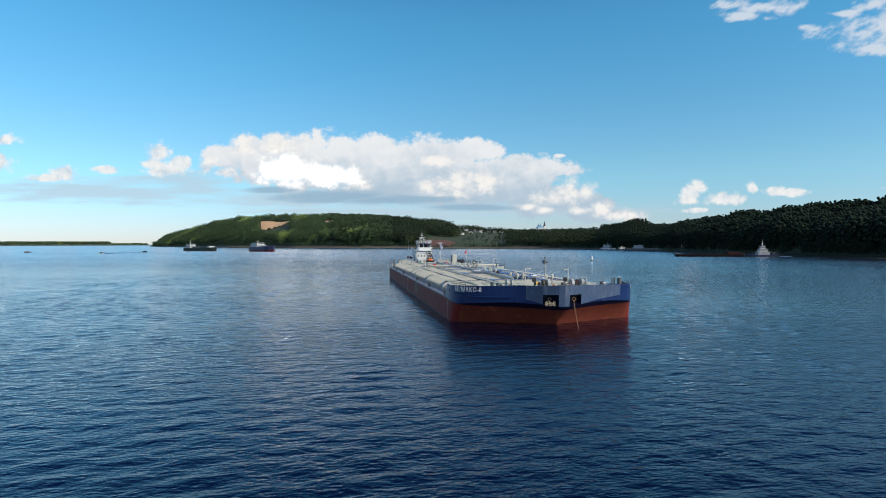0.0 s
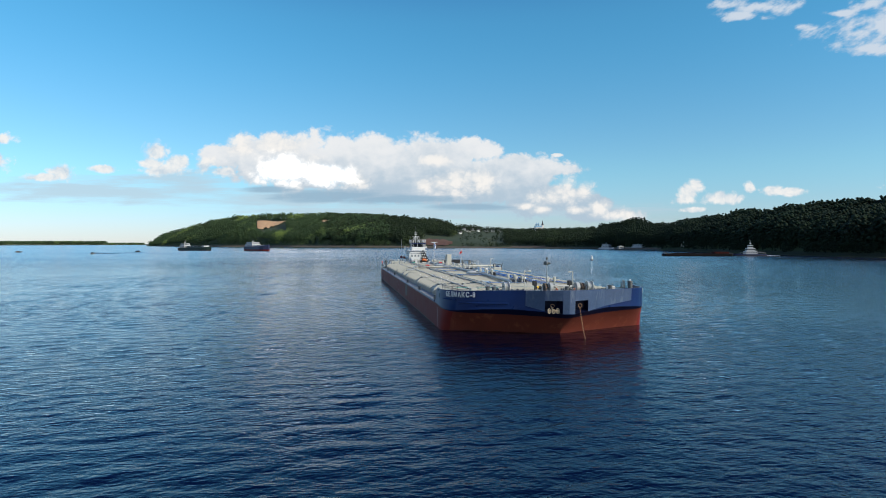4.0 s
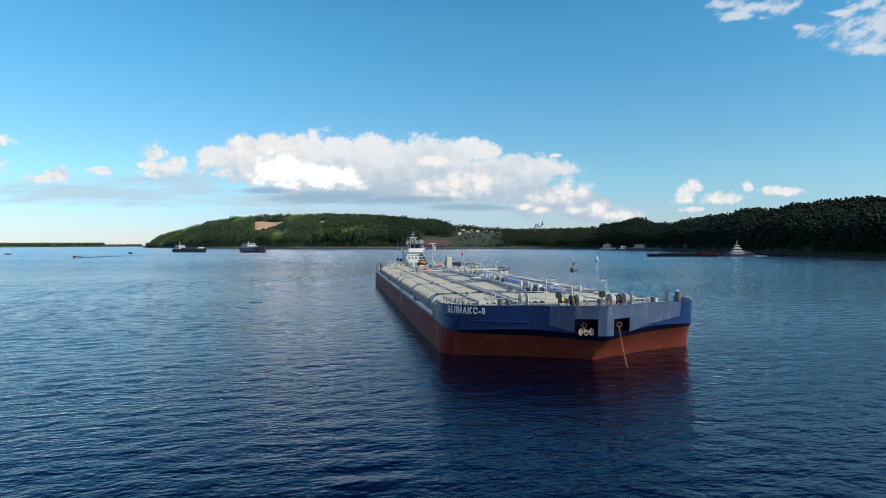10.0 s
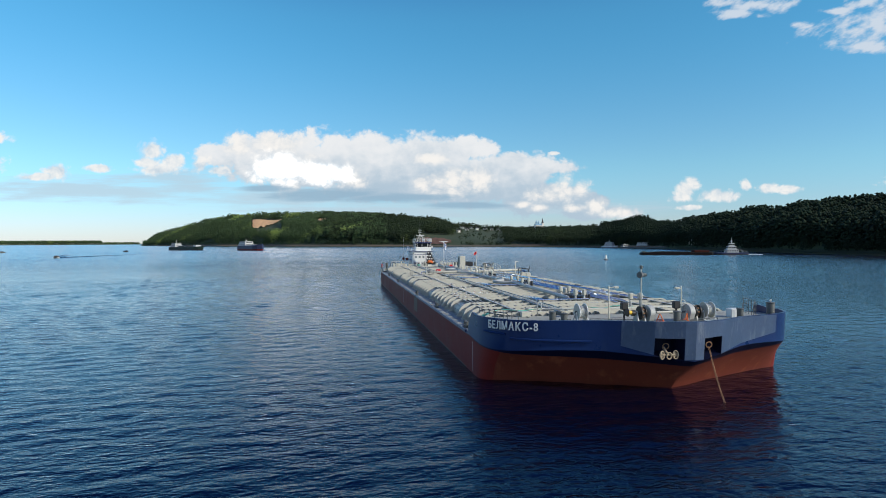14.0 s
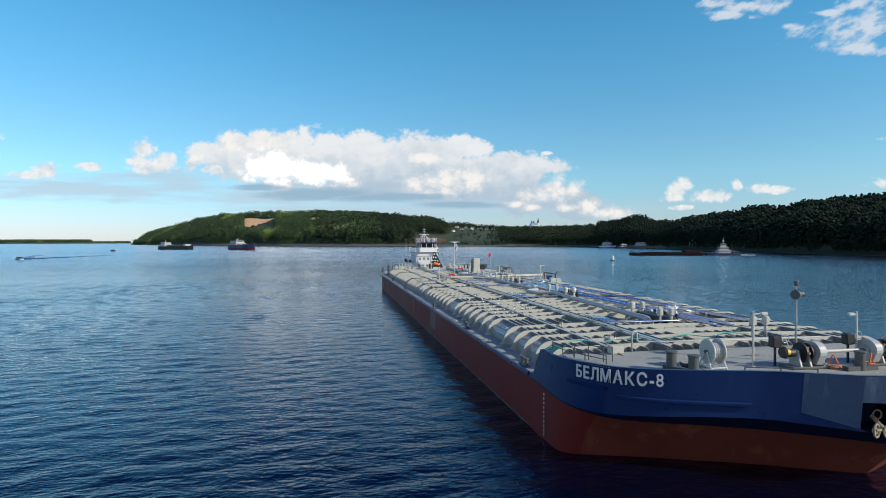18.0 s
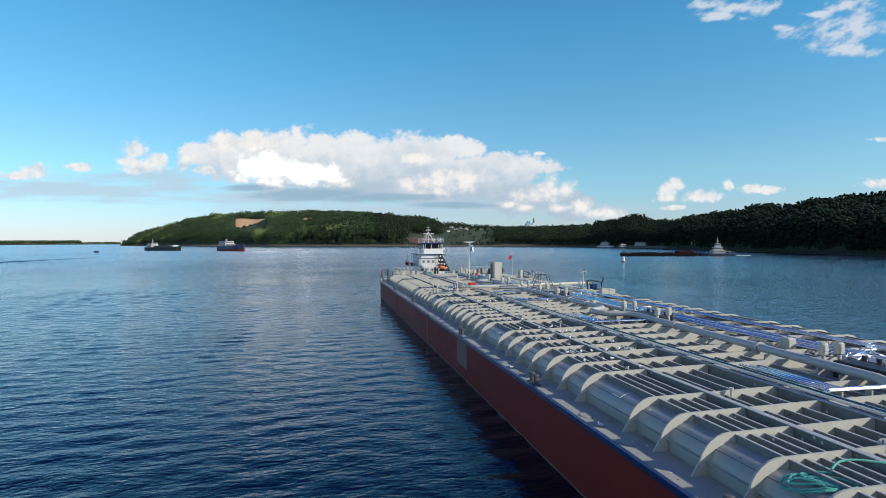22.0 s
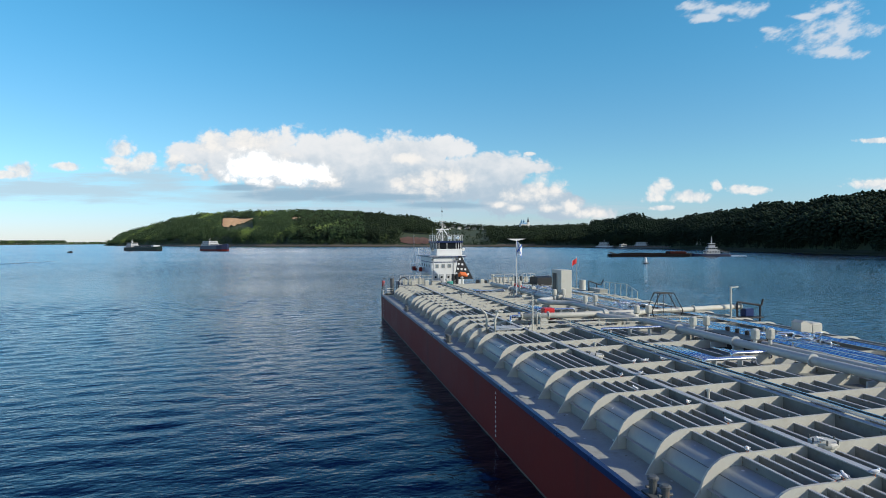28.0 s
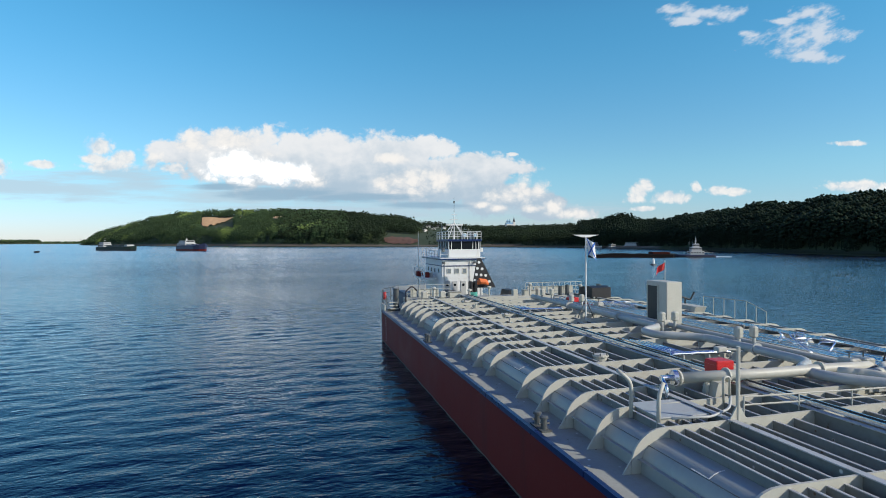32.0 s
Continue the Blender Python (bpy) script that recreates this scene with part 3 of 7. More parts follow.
def river(seed=4):
    """Wind waves as real relief, fine near the barge and its approach, flat in the far distance."""
    rng = np.random.RandomState(seed)
    xs, ys = graded(-64, 34, 0.32, (1.035, 1.05), 9000), graded(-50, 96, 0.32, (1.2, 1.022), 9000)
    gx, gy = np.gradient(xs), np.gradient(ys)
    X, Y = np.meshgrid(xs, ys)
    DX, DY = np.meshgrid(gx, gy)
    Z = np.zeros_like(X)
    for i in range(64):
        length = 1.0 * (2.3 / 1.0) ** rng.uniform(0, 1)
        way = radians(90 + WAVE_WAY) + rng.normal(0, 0.72)
        k = math.tau / length
        kx, ky = k * math.cos(way), k * math.sin(way)
        fade = np.clip(2.2 - (abs(kx) * DX + abs(ky) * DY) / 1.1, 0, 1)
        Z += fade * WAVE_STEEP / k * math.sqrt(2 / 64) * np.sin(kx * X + ky * Y + rng.uniform(0, math.tau))
    Z += 0.25 * Z * np.abs(Z) / 0.06
    nx, ny = len(xs), len(ys)
    me = bpy.data.meshes.new("water")
    me.vertices.add(nx * ny)
    me.vertices.foreach_set("co", np.stack((X, Y, Z), -1).astype(np.float32).ravel())
    i = (np.arange(ny - 1)[:, None] * nx + np.arange(nx - 1)[None]).ravel()
    quads = np.stack((i, i + 1, i + nx + 1, i + nx), -1).astype(np.int32)
    me.loops.add(quads.size)
    me.loops.foreach_set("vertex_index", quads.ravel())
    me.polygons.add(len(quads))
    me.polygons.foreach_set("loop_start", np.arange(0, quads.size, 4, dtype=np.int32))
    me.polygons.foreach_set("loop_total", np.full(len(quads), 4, dtype=np.int32))
    me.polygons.foreach_set("use_smooth", np.ones(len(quads), dtype=bool))
    me.update(calc_edges=True)
    me.materials.append(M["water"])
    return new("water", me)


# rms slope of the waves, and how far their crests are turned from the barge's beam
WAVE_STEEP, WAVE_WAY = 0.058, 10
water = river()
tagged(water, "dark blue rippled river water under an evening sky", "water", kind="structure")

# ---- banks and hills ----
# bearing in degrees from +Y towards +X, shore distance, depth of the slope, skyline elevation in degrees
EYE = (-21.0, -64.0)


def bearing(x):
    return 9.7 + math.degrees(math.atan((x - 784) / 1045))


def rise(x, y):
    return math.degrees(math.atan((430.5 - y) / 1045 * math.cos(math.radians(bearing(x) - 9.7))))


PROFILE = ((262, 2150, 200, 430), (276, 2080, 240, 427), (284, 2030, 260, 419), (300, 1950, 300, 412), (350, 1700, 330, 398), (400, 1520, 350, 386), (450, 1420, 350, 380), (520, 1270, 360, 378),
           (590, 1160, 360, 377), (650, 1090, 360, 378), (720, 1040, 340, 383), (780, 1000, 330, 390), (800, 985, 330, 395),
           (860, 950, 320, 401), (920, 915, 300, 406), (960, 890, 220, 405), (1010, 850, 180, 403), (1060, 800, 160, 401),
           (1090, 770, 150, 396), (1115, 735, 140, 389), (1160, 665, 130, 396), (1220, 570, 120, 386), (1300, 495, 115, 369),
           (1400, 430, 110, 357), (1480, 402, 110, 349), (1568, 385, 110, 341), (1900, 380, 120, 314))
SHORE = [(bearing(p[0]), p[1]) for p in PROFILE] + [(75, 380), (100, 520), (130, 800)]
SLOPE = [(bearing(p[0]), p[2]) for p in PROFILE] + [(75, 130), (130, 150)]
CREST = [(bearing(p[0]), rise(p[0], p[3])) for p in PROFILE] + [(75, 9.0), (130, 6.0)]
TREE = [(bearing(262), 11), (bearing(600), 14.5), (bearing(790), 13), (bearing(900), 9), (bearing(1050), 11), (bearing(1200), 15), (bearing(1300), 18), (90, 19)]


def ground_at(b, t):
    """Place and height at a bearing; t: 0 at the shore, 1 at the crest, up to 2 behind it."""
    s, d = lerp_table(SHORE, b), lerp_table(SLOPE, b)
    r = s + d * t
    top = 8 + (s + d) * math.tan(math.radians(lerp_table(CREST, b))) - lerp_table(TREE, b)
    top = max(top, 2.5)
    k = min(t, 1.0)
    z = 0.5 + (top - 0.5) * (0.16 * min(k / 0.12, 1) + 0.84 * (max(k - 0.08, 0) / 0.92) ** 0.85 if k > 0.08 else 0.16 * k / 0.12)
    z += 0.03 * top * noise.noise((b * 0.9, t * 4, 3.0)) * min(1, t * 4)
    if t > 1:
        z -= (t - 1) * 10
    if t < 0:
        z = 0.5 + t * 8
    a = math.radians(b)
    return Vector((EYE[0] + r * math.sin(a), EYE[1] + r * math.cos(a), z))


bm = B()
steps = [-0.3, -0.02, 0.0, 0.03, 0.08, 0.14, 0.22, 0.32, 0.44, 0.56, 0.68, 0.8, 0.9, 1.0, 1.15, 1.5, 2.0]
bears = list(np.linspace(bearing(262), 125, 190))
rings = [[bm.verts.new(ground_at(b, t)) for t in steps] for b in bears]
skin(bm, rings, False)
bmesh.ops.recalc_face_normals(bm, faces=bm.faces)
ground = part("ground", bm, "field", smooth=True)
tagged(ground, "grassy river bank and wooded hillside above the water", "hillside", kind="structure")

# a strip of sand and clay along the waterline
bm = B()
rings = []
for b in np.linspace(bearing(285), bearing(1120), 150):
    w = 0.030 + 0.02 * noise.noise((b * 2.5, 1.0, 0.0))
    rings.append([bm.verts.new(ground_at(b, t) + Vector((0, 0, 0.35))) for t in (-0.03, 0.0, 0.015, w)])
skin(bm, rings, False)
beach = part("shore_strip", bm, "sand", smooth=True)
tagged(beach, "narrow strip of brown sand and clay at the waterline", "shore", kind="structure")


def bare_patch(name, x0, x1, t0, t1, mat, label, lift):
    bm = B()
    rings = []
    for i in range(25):
        k = i / 24
        b = bearing(x0) + (bearing(x1) - bearing(x0)) * k
        edge = math.sin(math.pi * min(max(k, 0.02), 0.98)) ** 0.4
        mid = (t0 + t1) / 2 + 0.012 * noise.noise((k * 7, 2, 0))
        half = (t1 - t0) / 2 * edge * (1 + 0.35 * noise.noise((k * 6, 5, 1)))
        rings.append([bm.verts.new(ground_at(b, mid + half * q) + Vector((0, 0, lift + 1.2 * noise.noise((k * 11, q * 3, 4))))) for q in (-1, -0.6, -0.2, 0.2, 0.6, 1)])
    skin(bm, rings, False)
    ob = part(name, bm, mat, smooth=True)
    return tagged(ob, label, "bare slope", kind="structure")


bm = B()
rings = []
for i in range(31):
    k = i / 30
    b = bearing(458) + (bearing(530) - bearing(458)) * k
    top = 0.85 - 0.05 * k + 0.008 * noise.noise((k * 15, 1, 2))
    deep = (0.44 * (1 - k / 0.66) ** 0.7 * min(1.0, 0.7 + k * 3.0) if k < 0.66 else 0.0) + 0.030
    foot = top - deep * (1 + 0.25 * noise.noise((k * 13, 4, 7)))
    rings.append([bm.verts.new(ground_at(b, foot + (top - foot) * q) + Vector((0, 0, 3.0 + 1.6 * noise.noise((k * 19, q * 4, 4))))) for q in (0, 0.2, 0.4, 0.6, 0.8, 1)])
skin(bm, rings, False)
tagged(part("quarry_face", bm, "soil", smooth=True), "tan bare sandy landslip high on the wooded hillside", "bare slope", kind="structure")
bare_patch("quarry_scar", 572, 588, 0.70, 0.80, "soil", "small tan bare patch among the trees", 5.0)
bare_patch("clay_bank", 748, 802, 0.04, 0.18, "redsoil", "red-brown clay bank above the shore", 1.2)
bare_patch("clay_shore", 905, 965, 0.01, 0.07, "sand", "pale sandy landing at the foot of the bank", 0.6)


def tree_shape(seed, lumps, tall):
    rnd = random.Random(seed)
    verts, faces = [], []

    def octa(c, r):
        n = len(verts)
        for d in ((1, 0, 0), (-1, 0, 0), (0, 1, 0), (0, -1, 0), (0, 0, 1), (0, 0, -1)):
            k = r * rnd.uniform(0.65, 1.35)
            verts.append((c[0] + d[0] * k + rnd.uniform(-.15, .15) * r, c[1] + d[1] * k + rnd.uniform(-.15, .15) * r, c[2] + d[2] * k * 0.85))
        for t in ((0, 2, 4), (2, 1, 4), (1, 3, 4), (3, 0, 4), (2, 0, 5), (1, 2, 5), (3, 1, 5), (0, 3, 5)):
            faces.append(tuple(n + i for i in t))

    n = len(verts)
    for z, r in ((0, 0.022), (0.5, 0.012)):
        for k in range(4):
            verts.append((r * math.cos(k * 1.571), r * math.sin(k * 1.571), z))
    for k in range(4):
        j = (k + 1) % 4
        faces.extend([(n + k, n + j, n + 4 + j), (n + k, n + 4 + j, n + 4 + k)])
    for i in range(lumps):
        z = rnd.uniform(0.28, 0.95)
        wide = tall * math.sin(math.pi * min(1, (z - 0.12) / 0.95)) ** 0.7
        a, q = rnd.uniform(0, math.tau), math.sqrt(rnd.uniform(0.1, 1))
        octa((wide * q * math.cos(a), wide * q * math.sin(a), z), rnd.uniform(0.042, 0.088) * (1 if lumps > 20 else 1.32))
    return np.array(verts), np.array(faces)


def forest(name, spots, shapes, mat, label):
    """One mesh of many trees; spots: (place, height, turn, shape)."""
    vs, fs, n = [], [], 0
    for p, h, turn, k in spots:
        v, f = shapes[k]
        c, s = math.cos(turn) * h, math.sin(turn) * h
        vs.append(np.column_stack((v[:, 0] * c - v[:, 1] * s + p[0], v[:, 0] * s + v[:, 1] * c + p[1], v[:, 2] * h + p[2])))
        fs.append(f + n)
        n += len(v)
    vs, fs = np.concatenate(vs), np.concatenate(fs)
    me = bpy.data.meshes.new(name)
    me.vertices.add(len(vs))
    me.vertices.foreach_set("co", vs.ravel())
    me.loops.add(fs.size)
    me.loops.foreach_set("vertex_index", fs.ravel().astype(np.int32))
    me.polygons.add(len(fs))
    me.polygons.foreach_set("loop_start", np.arange(0, fs.size, 3, dtype=np.int32))
    me.polygons.foreach_set("loop_total", np.full(len(fs), 3, dtype=np.int32))
    me.update(calc_edges=True)
    me.materials.append(M[mat])
    return tagged(new(name, me), label, "trees", kind="stuff")


rnd = random.Random(5)
near_shapes = [tree_shape(i, 27, 0.28 + 0.05 * (i % 3)) for i in range(6)]
far_shapes = [tree_shape(20 + i, 13, 0.34 + 0.06 * (i % 3)) for i in range(6)]


def spots(x0, x1, count, low, high, t0=0.03, t1=1.12, skip=()):
    out = []
    b0, b1 = bearing(x0), bearing(x1)
    while len(out) < count:
        b, t = rnd.uniform(b0, b1), rnd.uniform(t0, t1)
        if any(bearing(s[0]) < b < bearing(s[1]) and s[2] < t < s[3] for s in skip) and rnd.random() > (0.05 if b > bearing(805) else 0.0):
            continue
        p = ground_at(b, t)
        h = rnd.uniform(low, high) * (0.55 if t < 0.07 else 1.0) * (1 + 0.25 * noise.noise((p.x * 0.02, p.y * 0.02, 0)))
        out.append((p - Vector((0, 0, 0.6)), h, rnd.uniform(0, 6.28), rnd.randrange(6)))
    return out


bare = ((455, 510, 0.26, 0.88), (506, 532, 0.70, 0.84), (570, 590, 0.6, 0.84), (750, 820, 0.0, 0.36), (806, 893, 0.07, 0.93), (905, 965, 0, 0.09))
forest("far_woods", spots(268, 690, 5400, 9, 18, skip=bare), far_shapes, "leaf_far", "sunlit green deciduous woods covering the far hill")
# the first spots darken the far hill's right end, like cloud shade
forest("valley_woods", spots(585, 800, 2500, 9, 18, skip=bare) + spots(800, 1130, 3600, 6, 13, skip=bare), far_shapes, "leaf_mid", "dark green trees and bushes around the valley and the far hill's shaded end")
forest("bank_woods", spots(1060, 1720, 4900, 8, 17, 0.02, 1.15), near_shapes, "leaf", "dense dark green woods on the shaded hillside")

# low far shore
bm = B()
rings = []
for b in np.linspace(-34, bearing(262) + 0.3, 60):
    a = math.radians(b)
    rings.append([bm.verts.new((EYE[0] + r * math.sin(a), EYE[1] + r * math.cos(a), z)) for r, z in ((4300, -1), (4320, 3), (4500, 5), (4900, 5))])
skin(bm, rings, False)
far = part("far_shore", bm, "field")
tagged(far, "low hazy green far shore on the horizon", "shore", kind="structure")
low = []
for i in range(2600):
    b = rnd.uniform(-34, bearing(258))
    a, r = math.radians(b), rnd.uniform(4325, 4480)
    k = 0.55 if b > bearing(190) else 1.0
    low.append(((EYE[0] + r * math.sin(a), EYE[1] + r * math.cos(a), 3), rnd.uniform(12, 26) * k, rnd.uniform(0, 6), rnd.randrange(6)))
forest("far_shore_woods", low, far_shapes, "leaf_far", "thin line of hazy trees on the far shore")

# ---- tank barge ----
barge = thing("tank_barge", "long grey tank barge with blue bow and red sides at anchor", "barge")
SIDE_Z, TANK_Z, FORE_Z, STERN = 2.36, 3.1, 3.3, 78.05

BOW_TOP = ((-10, -1.5), (-10, -2.5), (-9.95, -3.7), (-9.75, -4.8), (-9.3, -5.9), (-8.6, -6.9), (-7.5, -7.7), (-5.8, -8.4), (-4.0, -9.1), (-1.95, -10.35), (-0.55, -10.9), (0, -11))
BOW_WATER = ((-10, -1.5), (-10, -2.5), (-10, -3.4), (-9.92, -4.2), (-9.5, -4.7), (-8.5, -5.1), (-7.0, -5.6), (-5.4, -6.2), (-3.8, -6.9), (-1.85, -7.8), (-0.5, -8.42), (0, -8.6))
Z_TOP = (2.42, 3.70, 3.72, 3.75, 3.78, 3.80, 3.84, 3.88, 3.92, 3.96, 3.99, 4.0)
Z_KNUCKLE = (2.27, 2.24, 2.14, 2.02, 1.98, 2.05, 2.16, 2.24, 2.24, 2.12, 1.94, 1.90)
Z_PAINT = (2.22, 2.19, 2.08, 1.95, 1.88, 1.84, 1.80, 1.76, 1.72, 1.66, 1.58, 1.55)


def thicken(values, start=1, end=8):
    """Rounds a row of numbers or points: two more between each pair."""
    out = []
    for i, v in enumerate(values):
        out.append(v)
        if start <= i < end:
            p = [np.array(values[k], float) for k in (i - 1, i, i + 1, i + 2)]
            for t in (1 / 3, 2 / 3):
                q = 0.5 * (2 * p[1] + (p[2] - p[0]) * t + (2 * p[0] - 5 * p[1] + 4 * p[2] - p[3]) * t * t + (3 * p[1] - p[0] - 3 * p[2] + p[3]) * t ** 3)
                out.append(tuple(float(c) for c in q) if q.ndim else float(q))
    return tuple(out)


BOW_TOP, BOW_WATER, Z_TOP, Z_KNUCKLE, Z_PAINT = (thicken(q) for q in (BOW_TOP, BOW_WATER, Z_TOP, Z_KNUCKLE, Z_PAINT))


def bow_level(level):
    """Half an outline, aft to stem."""
    out = []
    for i, (w, t) in enumerate(zip(BOW_WATER, BOW_TOP)):
        k, z = {"keel": (-0.12, -0.6), "water": (0, 0), "mid": (0.28, Z_PAINT[i] * 0.5), "paint": (0.93 - 0.27 * min(1.0, (Z_KNUCKLE[i] - Z_PAINT[i]) / 0.45), Z_PAINT[i]),
                "knuckle": (0.93, Z_KNUCKLE[i]), "flare": (0.965, Z_KNUCKLE[i] + (Z_TOP[i] - Z_KNUCKLE[i]) * 0.57), "top": (1, Z_TOP[i])}[level]
        out.append(Vector((w[0] + (t[0] - w[0]) * k, w[1] + (t[1] - w[1]) * k, z)))
    return out


def both(half):
    return half + [Vector((-p.x, p.y, p.z)) for p in half[-2::-1]]


def build_hull():
    bm = B()
    rings = []
    levels = ("keel", "water", "mid", "paint", "knuckle", "flare", "top")
    for lv in levels:
        half = bow_level(lv)
        aft = Vector((half[0].x, STERN, half[0].z))
        ring = both([aft] + half)
        rings.append([bm.verts.new(p) for p in ring])
    n = len(rings[0])
    for li in range(len(levels) - 1):
        for i in range(n - 1):
            # pockets and the band under the knuckle take the shade-dark navy
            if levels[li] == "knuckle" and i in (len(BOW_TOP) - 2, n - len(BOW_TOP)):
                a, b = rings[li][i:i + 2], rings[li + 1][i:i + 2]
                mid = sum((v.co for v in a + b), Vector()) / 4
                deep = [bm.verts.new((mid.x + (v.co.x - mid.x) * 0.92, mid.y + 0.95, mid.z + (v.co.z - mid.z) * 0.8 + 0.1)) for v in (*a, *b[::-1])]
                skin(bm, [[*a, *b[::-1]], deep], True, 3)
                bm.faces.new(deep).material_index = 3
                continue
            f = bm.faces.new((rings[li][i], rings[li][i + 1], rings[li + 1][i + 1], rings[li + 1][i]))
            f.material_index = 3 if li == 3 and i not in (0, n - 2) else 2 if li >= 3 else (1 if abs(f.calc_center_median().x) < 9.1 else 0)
        a, b = rings[li], rings[li + 1]
        bm.faces.new((a[-1], a[0], b[0], b[-1])).material_index = 2 if li >= 3 else 0
    # inner side of the bulwark
    top = both(bow_level("top")[1:])
    lip = [Vector((p.x * 0.988, p.y * 0.988 + 0.02, p.z)) for p in top]
    foot = [Vector((p.x, p.y, FORE_Z)) for p in lip]
    rr = [[bm.verts.new(p) for p in q] for q in (top, lip, foot)]
    skin(bm, rr, False, 2)
    bmesh.ops.remove_doubles(bm, verts=bm.verts, dist=0.0005)
    bmesh.ops.recalc_face_normals(bm, faces=bm.faces)
    for e in bm.edges:
        e.smooth = e.calc_face_angle(3.0) < 0.42
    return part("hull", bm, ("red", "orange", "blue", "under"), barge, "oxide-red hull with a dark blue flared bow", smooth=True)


build_hull()

# decks
bm = B()
for s in (-1, 1):
    x0, x1 = sorted((s * 9.96, s * 8.2))
    box(bm, x0, x1, -2.45, STERN - 0.02, SIDE_Z - 0.12, SIDE_Z)
box(bm, -8.2, 8.2, 77.1, STERN - 0.02, SIDE_Z - 0.12, SIDE_Z)
part("side_deck", bm, "deck", barge, "narrow grey deck along the tank top")
bm = B()
ring = [Vector((p.x * 0.987, p.y * 0.987 + 0.02, FORE_Z)) for p in both(bow_level("top")[1:])]
a = [bm.verts.new(p) for p in ring]
b = [bm.verts.new((p.x, p.y, FORE_Z - 0.1)) for p in ring]
bm.faces.new(a)
bm.faces.new(b[::-1])
skin(bm, [a, b])
box(bm, -8.7, 8.7, -2.5, -1.75, SIDE_Z - 0.1, FORE_Z - 0.004)
bmesh.ops.recalc_face_normals(bm, faces=bm.faces)
part("foredeck", bm, "deck", barge, "open grey foredeck behind a low bulwark")

# rubbing strake along the gunwale
for s in (-1, 1):
    y = -1.0
    while y < STERN - 1:
        e = min(y + 7.4, STERN - 0.1)
        bm = B()
        x0, x1 = sorted((s * 9.93, s * 10.07))
        box(bm, x0, x1, y, e, 2.27, 2.44)
        part("rubbing_strake", bm, "blue", barge)
        y = e + 0.05


def tank_profile(off, n=7):
    """Half of the tank top's outline, from the foot inwards; off: how far inside the ribs."""
    r = 0.86 - off
    cx, cz = -8.98 + 0.86, 3.40 - 0.86
    pts = [(-8.98 + off, SIDE_Z - 0.02)]
    for i in range(n + 1):
        a = math.pi - math.pi / 2 * i / n
        pts.append((cx + r * math.cos(a), cz + r * math.sin(a)))
    pts += [(-7.6, 3.41 - off * 1.2), (-6.25, 3.44 - off * 1.45), (-3.7, 3.5 - off * 1.45), (0, 3.55 - off * 1.45)]
    return pts


def whole(half):
    return half + [(-x, z) for x, z in half[-2::-1]]


Y0, Y1 = -1.8, 77.0
bm = B()
prof = whole(tank_profile(0.25))
skin(bm, [[bm.verts.new((x, y, z)) for x, z in prof] for y in (Y0, 18, 37, 56, Y1)], False)
for y in (Y0, Y1):
    bm.faces.new([bm.verts.new((x, y, z)) for x, z in prof])
bmesh.ops.recalc_face_normals(bm, faces=bm.faces)
# flat plates between the frames take the shade-darkened grey
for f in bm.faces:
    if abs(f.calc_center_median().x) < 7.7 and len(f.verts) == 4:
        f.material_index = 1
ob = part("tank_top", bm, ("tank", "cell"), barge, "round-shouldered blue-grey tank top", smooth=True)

# transverse frames, one mesh for all
RIB_STEP, RIB_0 = 1.762, 9.92
GAPS = (-1, 7, 15, 18, 24, 32)
bm = B()
outer, inner = whole(tank_profile(0.0)), whole(tank_profile(0.28))
rows = [[bm.verts.new((x, y, z)) for x, z in q] for q, y in ((inner, -0.03), (outer, -0.03), (outer, 0.03), (inner, 0.03))]
skin(bm, rows, False)
bmesh.ops.recalc_face_normals(bm, faces=bm.faces)
rib = part("frame_rib", bm, "rib", barge, "cream-grey curved steel frame across the tank top")
rib_y = [RIB_0 + RIB_STEP * n for n in range(-6, 38) if n not in GAPS]
rib.location.y = rib_y[0]
for y in rib_y[1:]:
    o = rib.copy()
    scene.collection.objects.link(o)
    o.location.y = y
# end frames at the deep bays and their small knees
for s in (-1, 1):
    bm = B()
    prism(bm, [(s * 8.98, SIDE_Z), (s * 9.2, SIDE_Z), (s * 8.98, 2.7)], "y", -0.02, 0.02)
    knee = part("knee", bm, "rib", barge)
    knee.location.y = rib_y[0]
    for y in rib_y[1:]:
        o = knee.copy()
        scene.collection.objects.link(o)
        o.location.y = y


def top_z(x, off=0.25):
    x = abs(x)
    return lerp_table(((0, 3.55 - off * 1.45), (3.7, 3.5 - off * 1.45), (6.25, 3.44 - off * 1.45), (7.6, 3.41 - off * 1.2), (8.3, 3.39 - off)), x)


# stiffeners along the tank top
for x in (0.9, 1.5, 2.1, 2.6, 3.2, 4.35, 4.98, 5.6, 6.68, 7.1, 7.52, 7.94):
    for s in (-1, 1):
        bm = B()
        z = top_z(x)
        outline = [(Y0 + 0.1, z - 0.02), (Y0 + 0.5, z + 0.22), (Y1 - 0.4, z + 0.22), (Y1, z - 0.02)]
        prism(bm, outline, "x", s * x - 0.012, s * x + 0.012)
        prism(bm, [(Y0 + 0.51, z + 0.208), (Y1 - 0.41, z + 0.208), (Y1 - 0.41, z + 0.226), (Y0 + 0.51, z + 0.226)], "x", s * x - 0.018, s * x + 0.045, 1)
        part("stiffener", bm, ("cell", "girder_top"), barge)
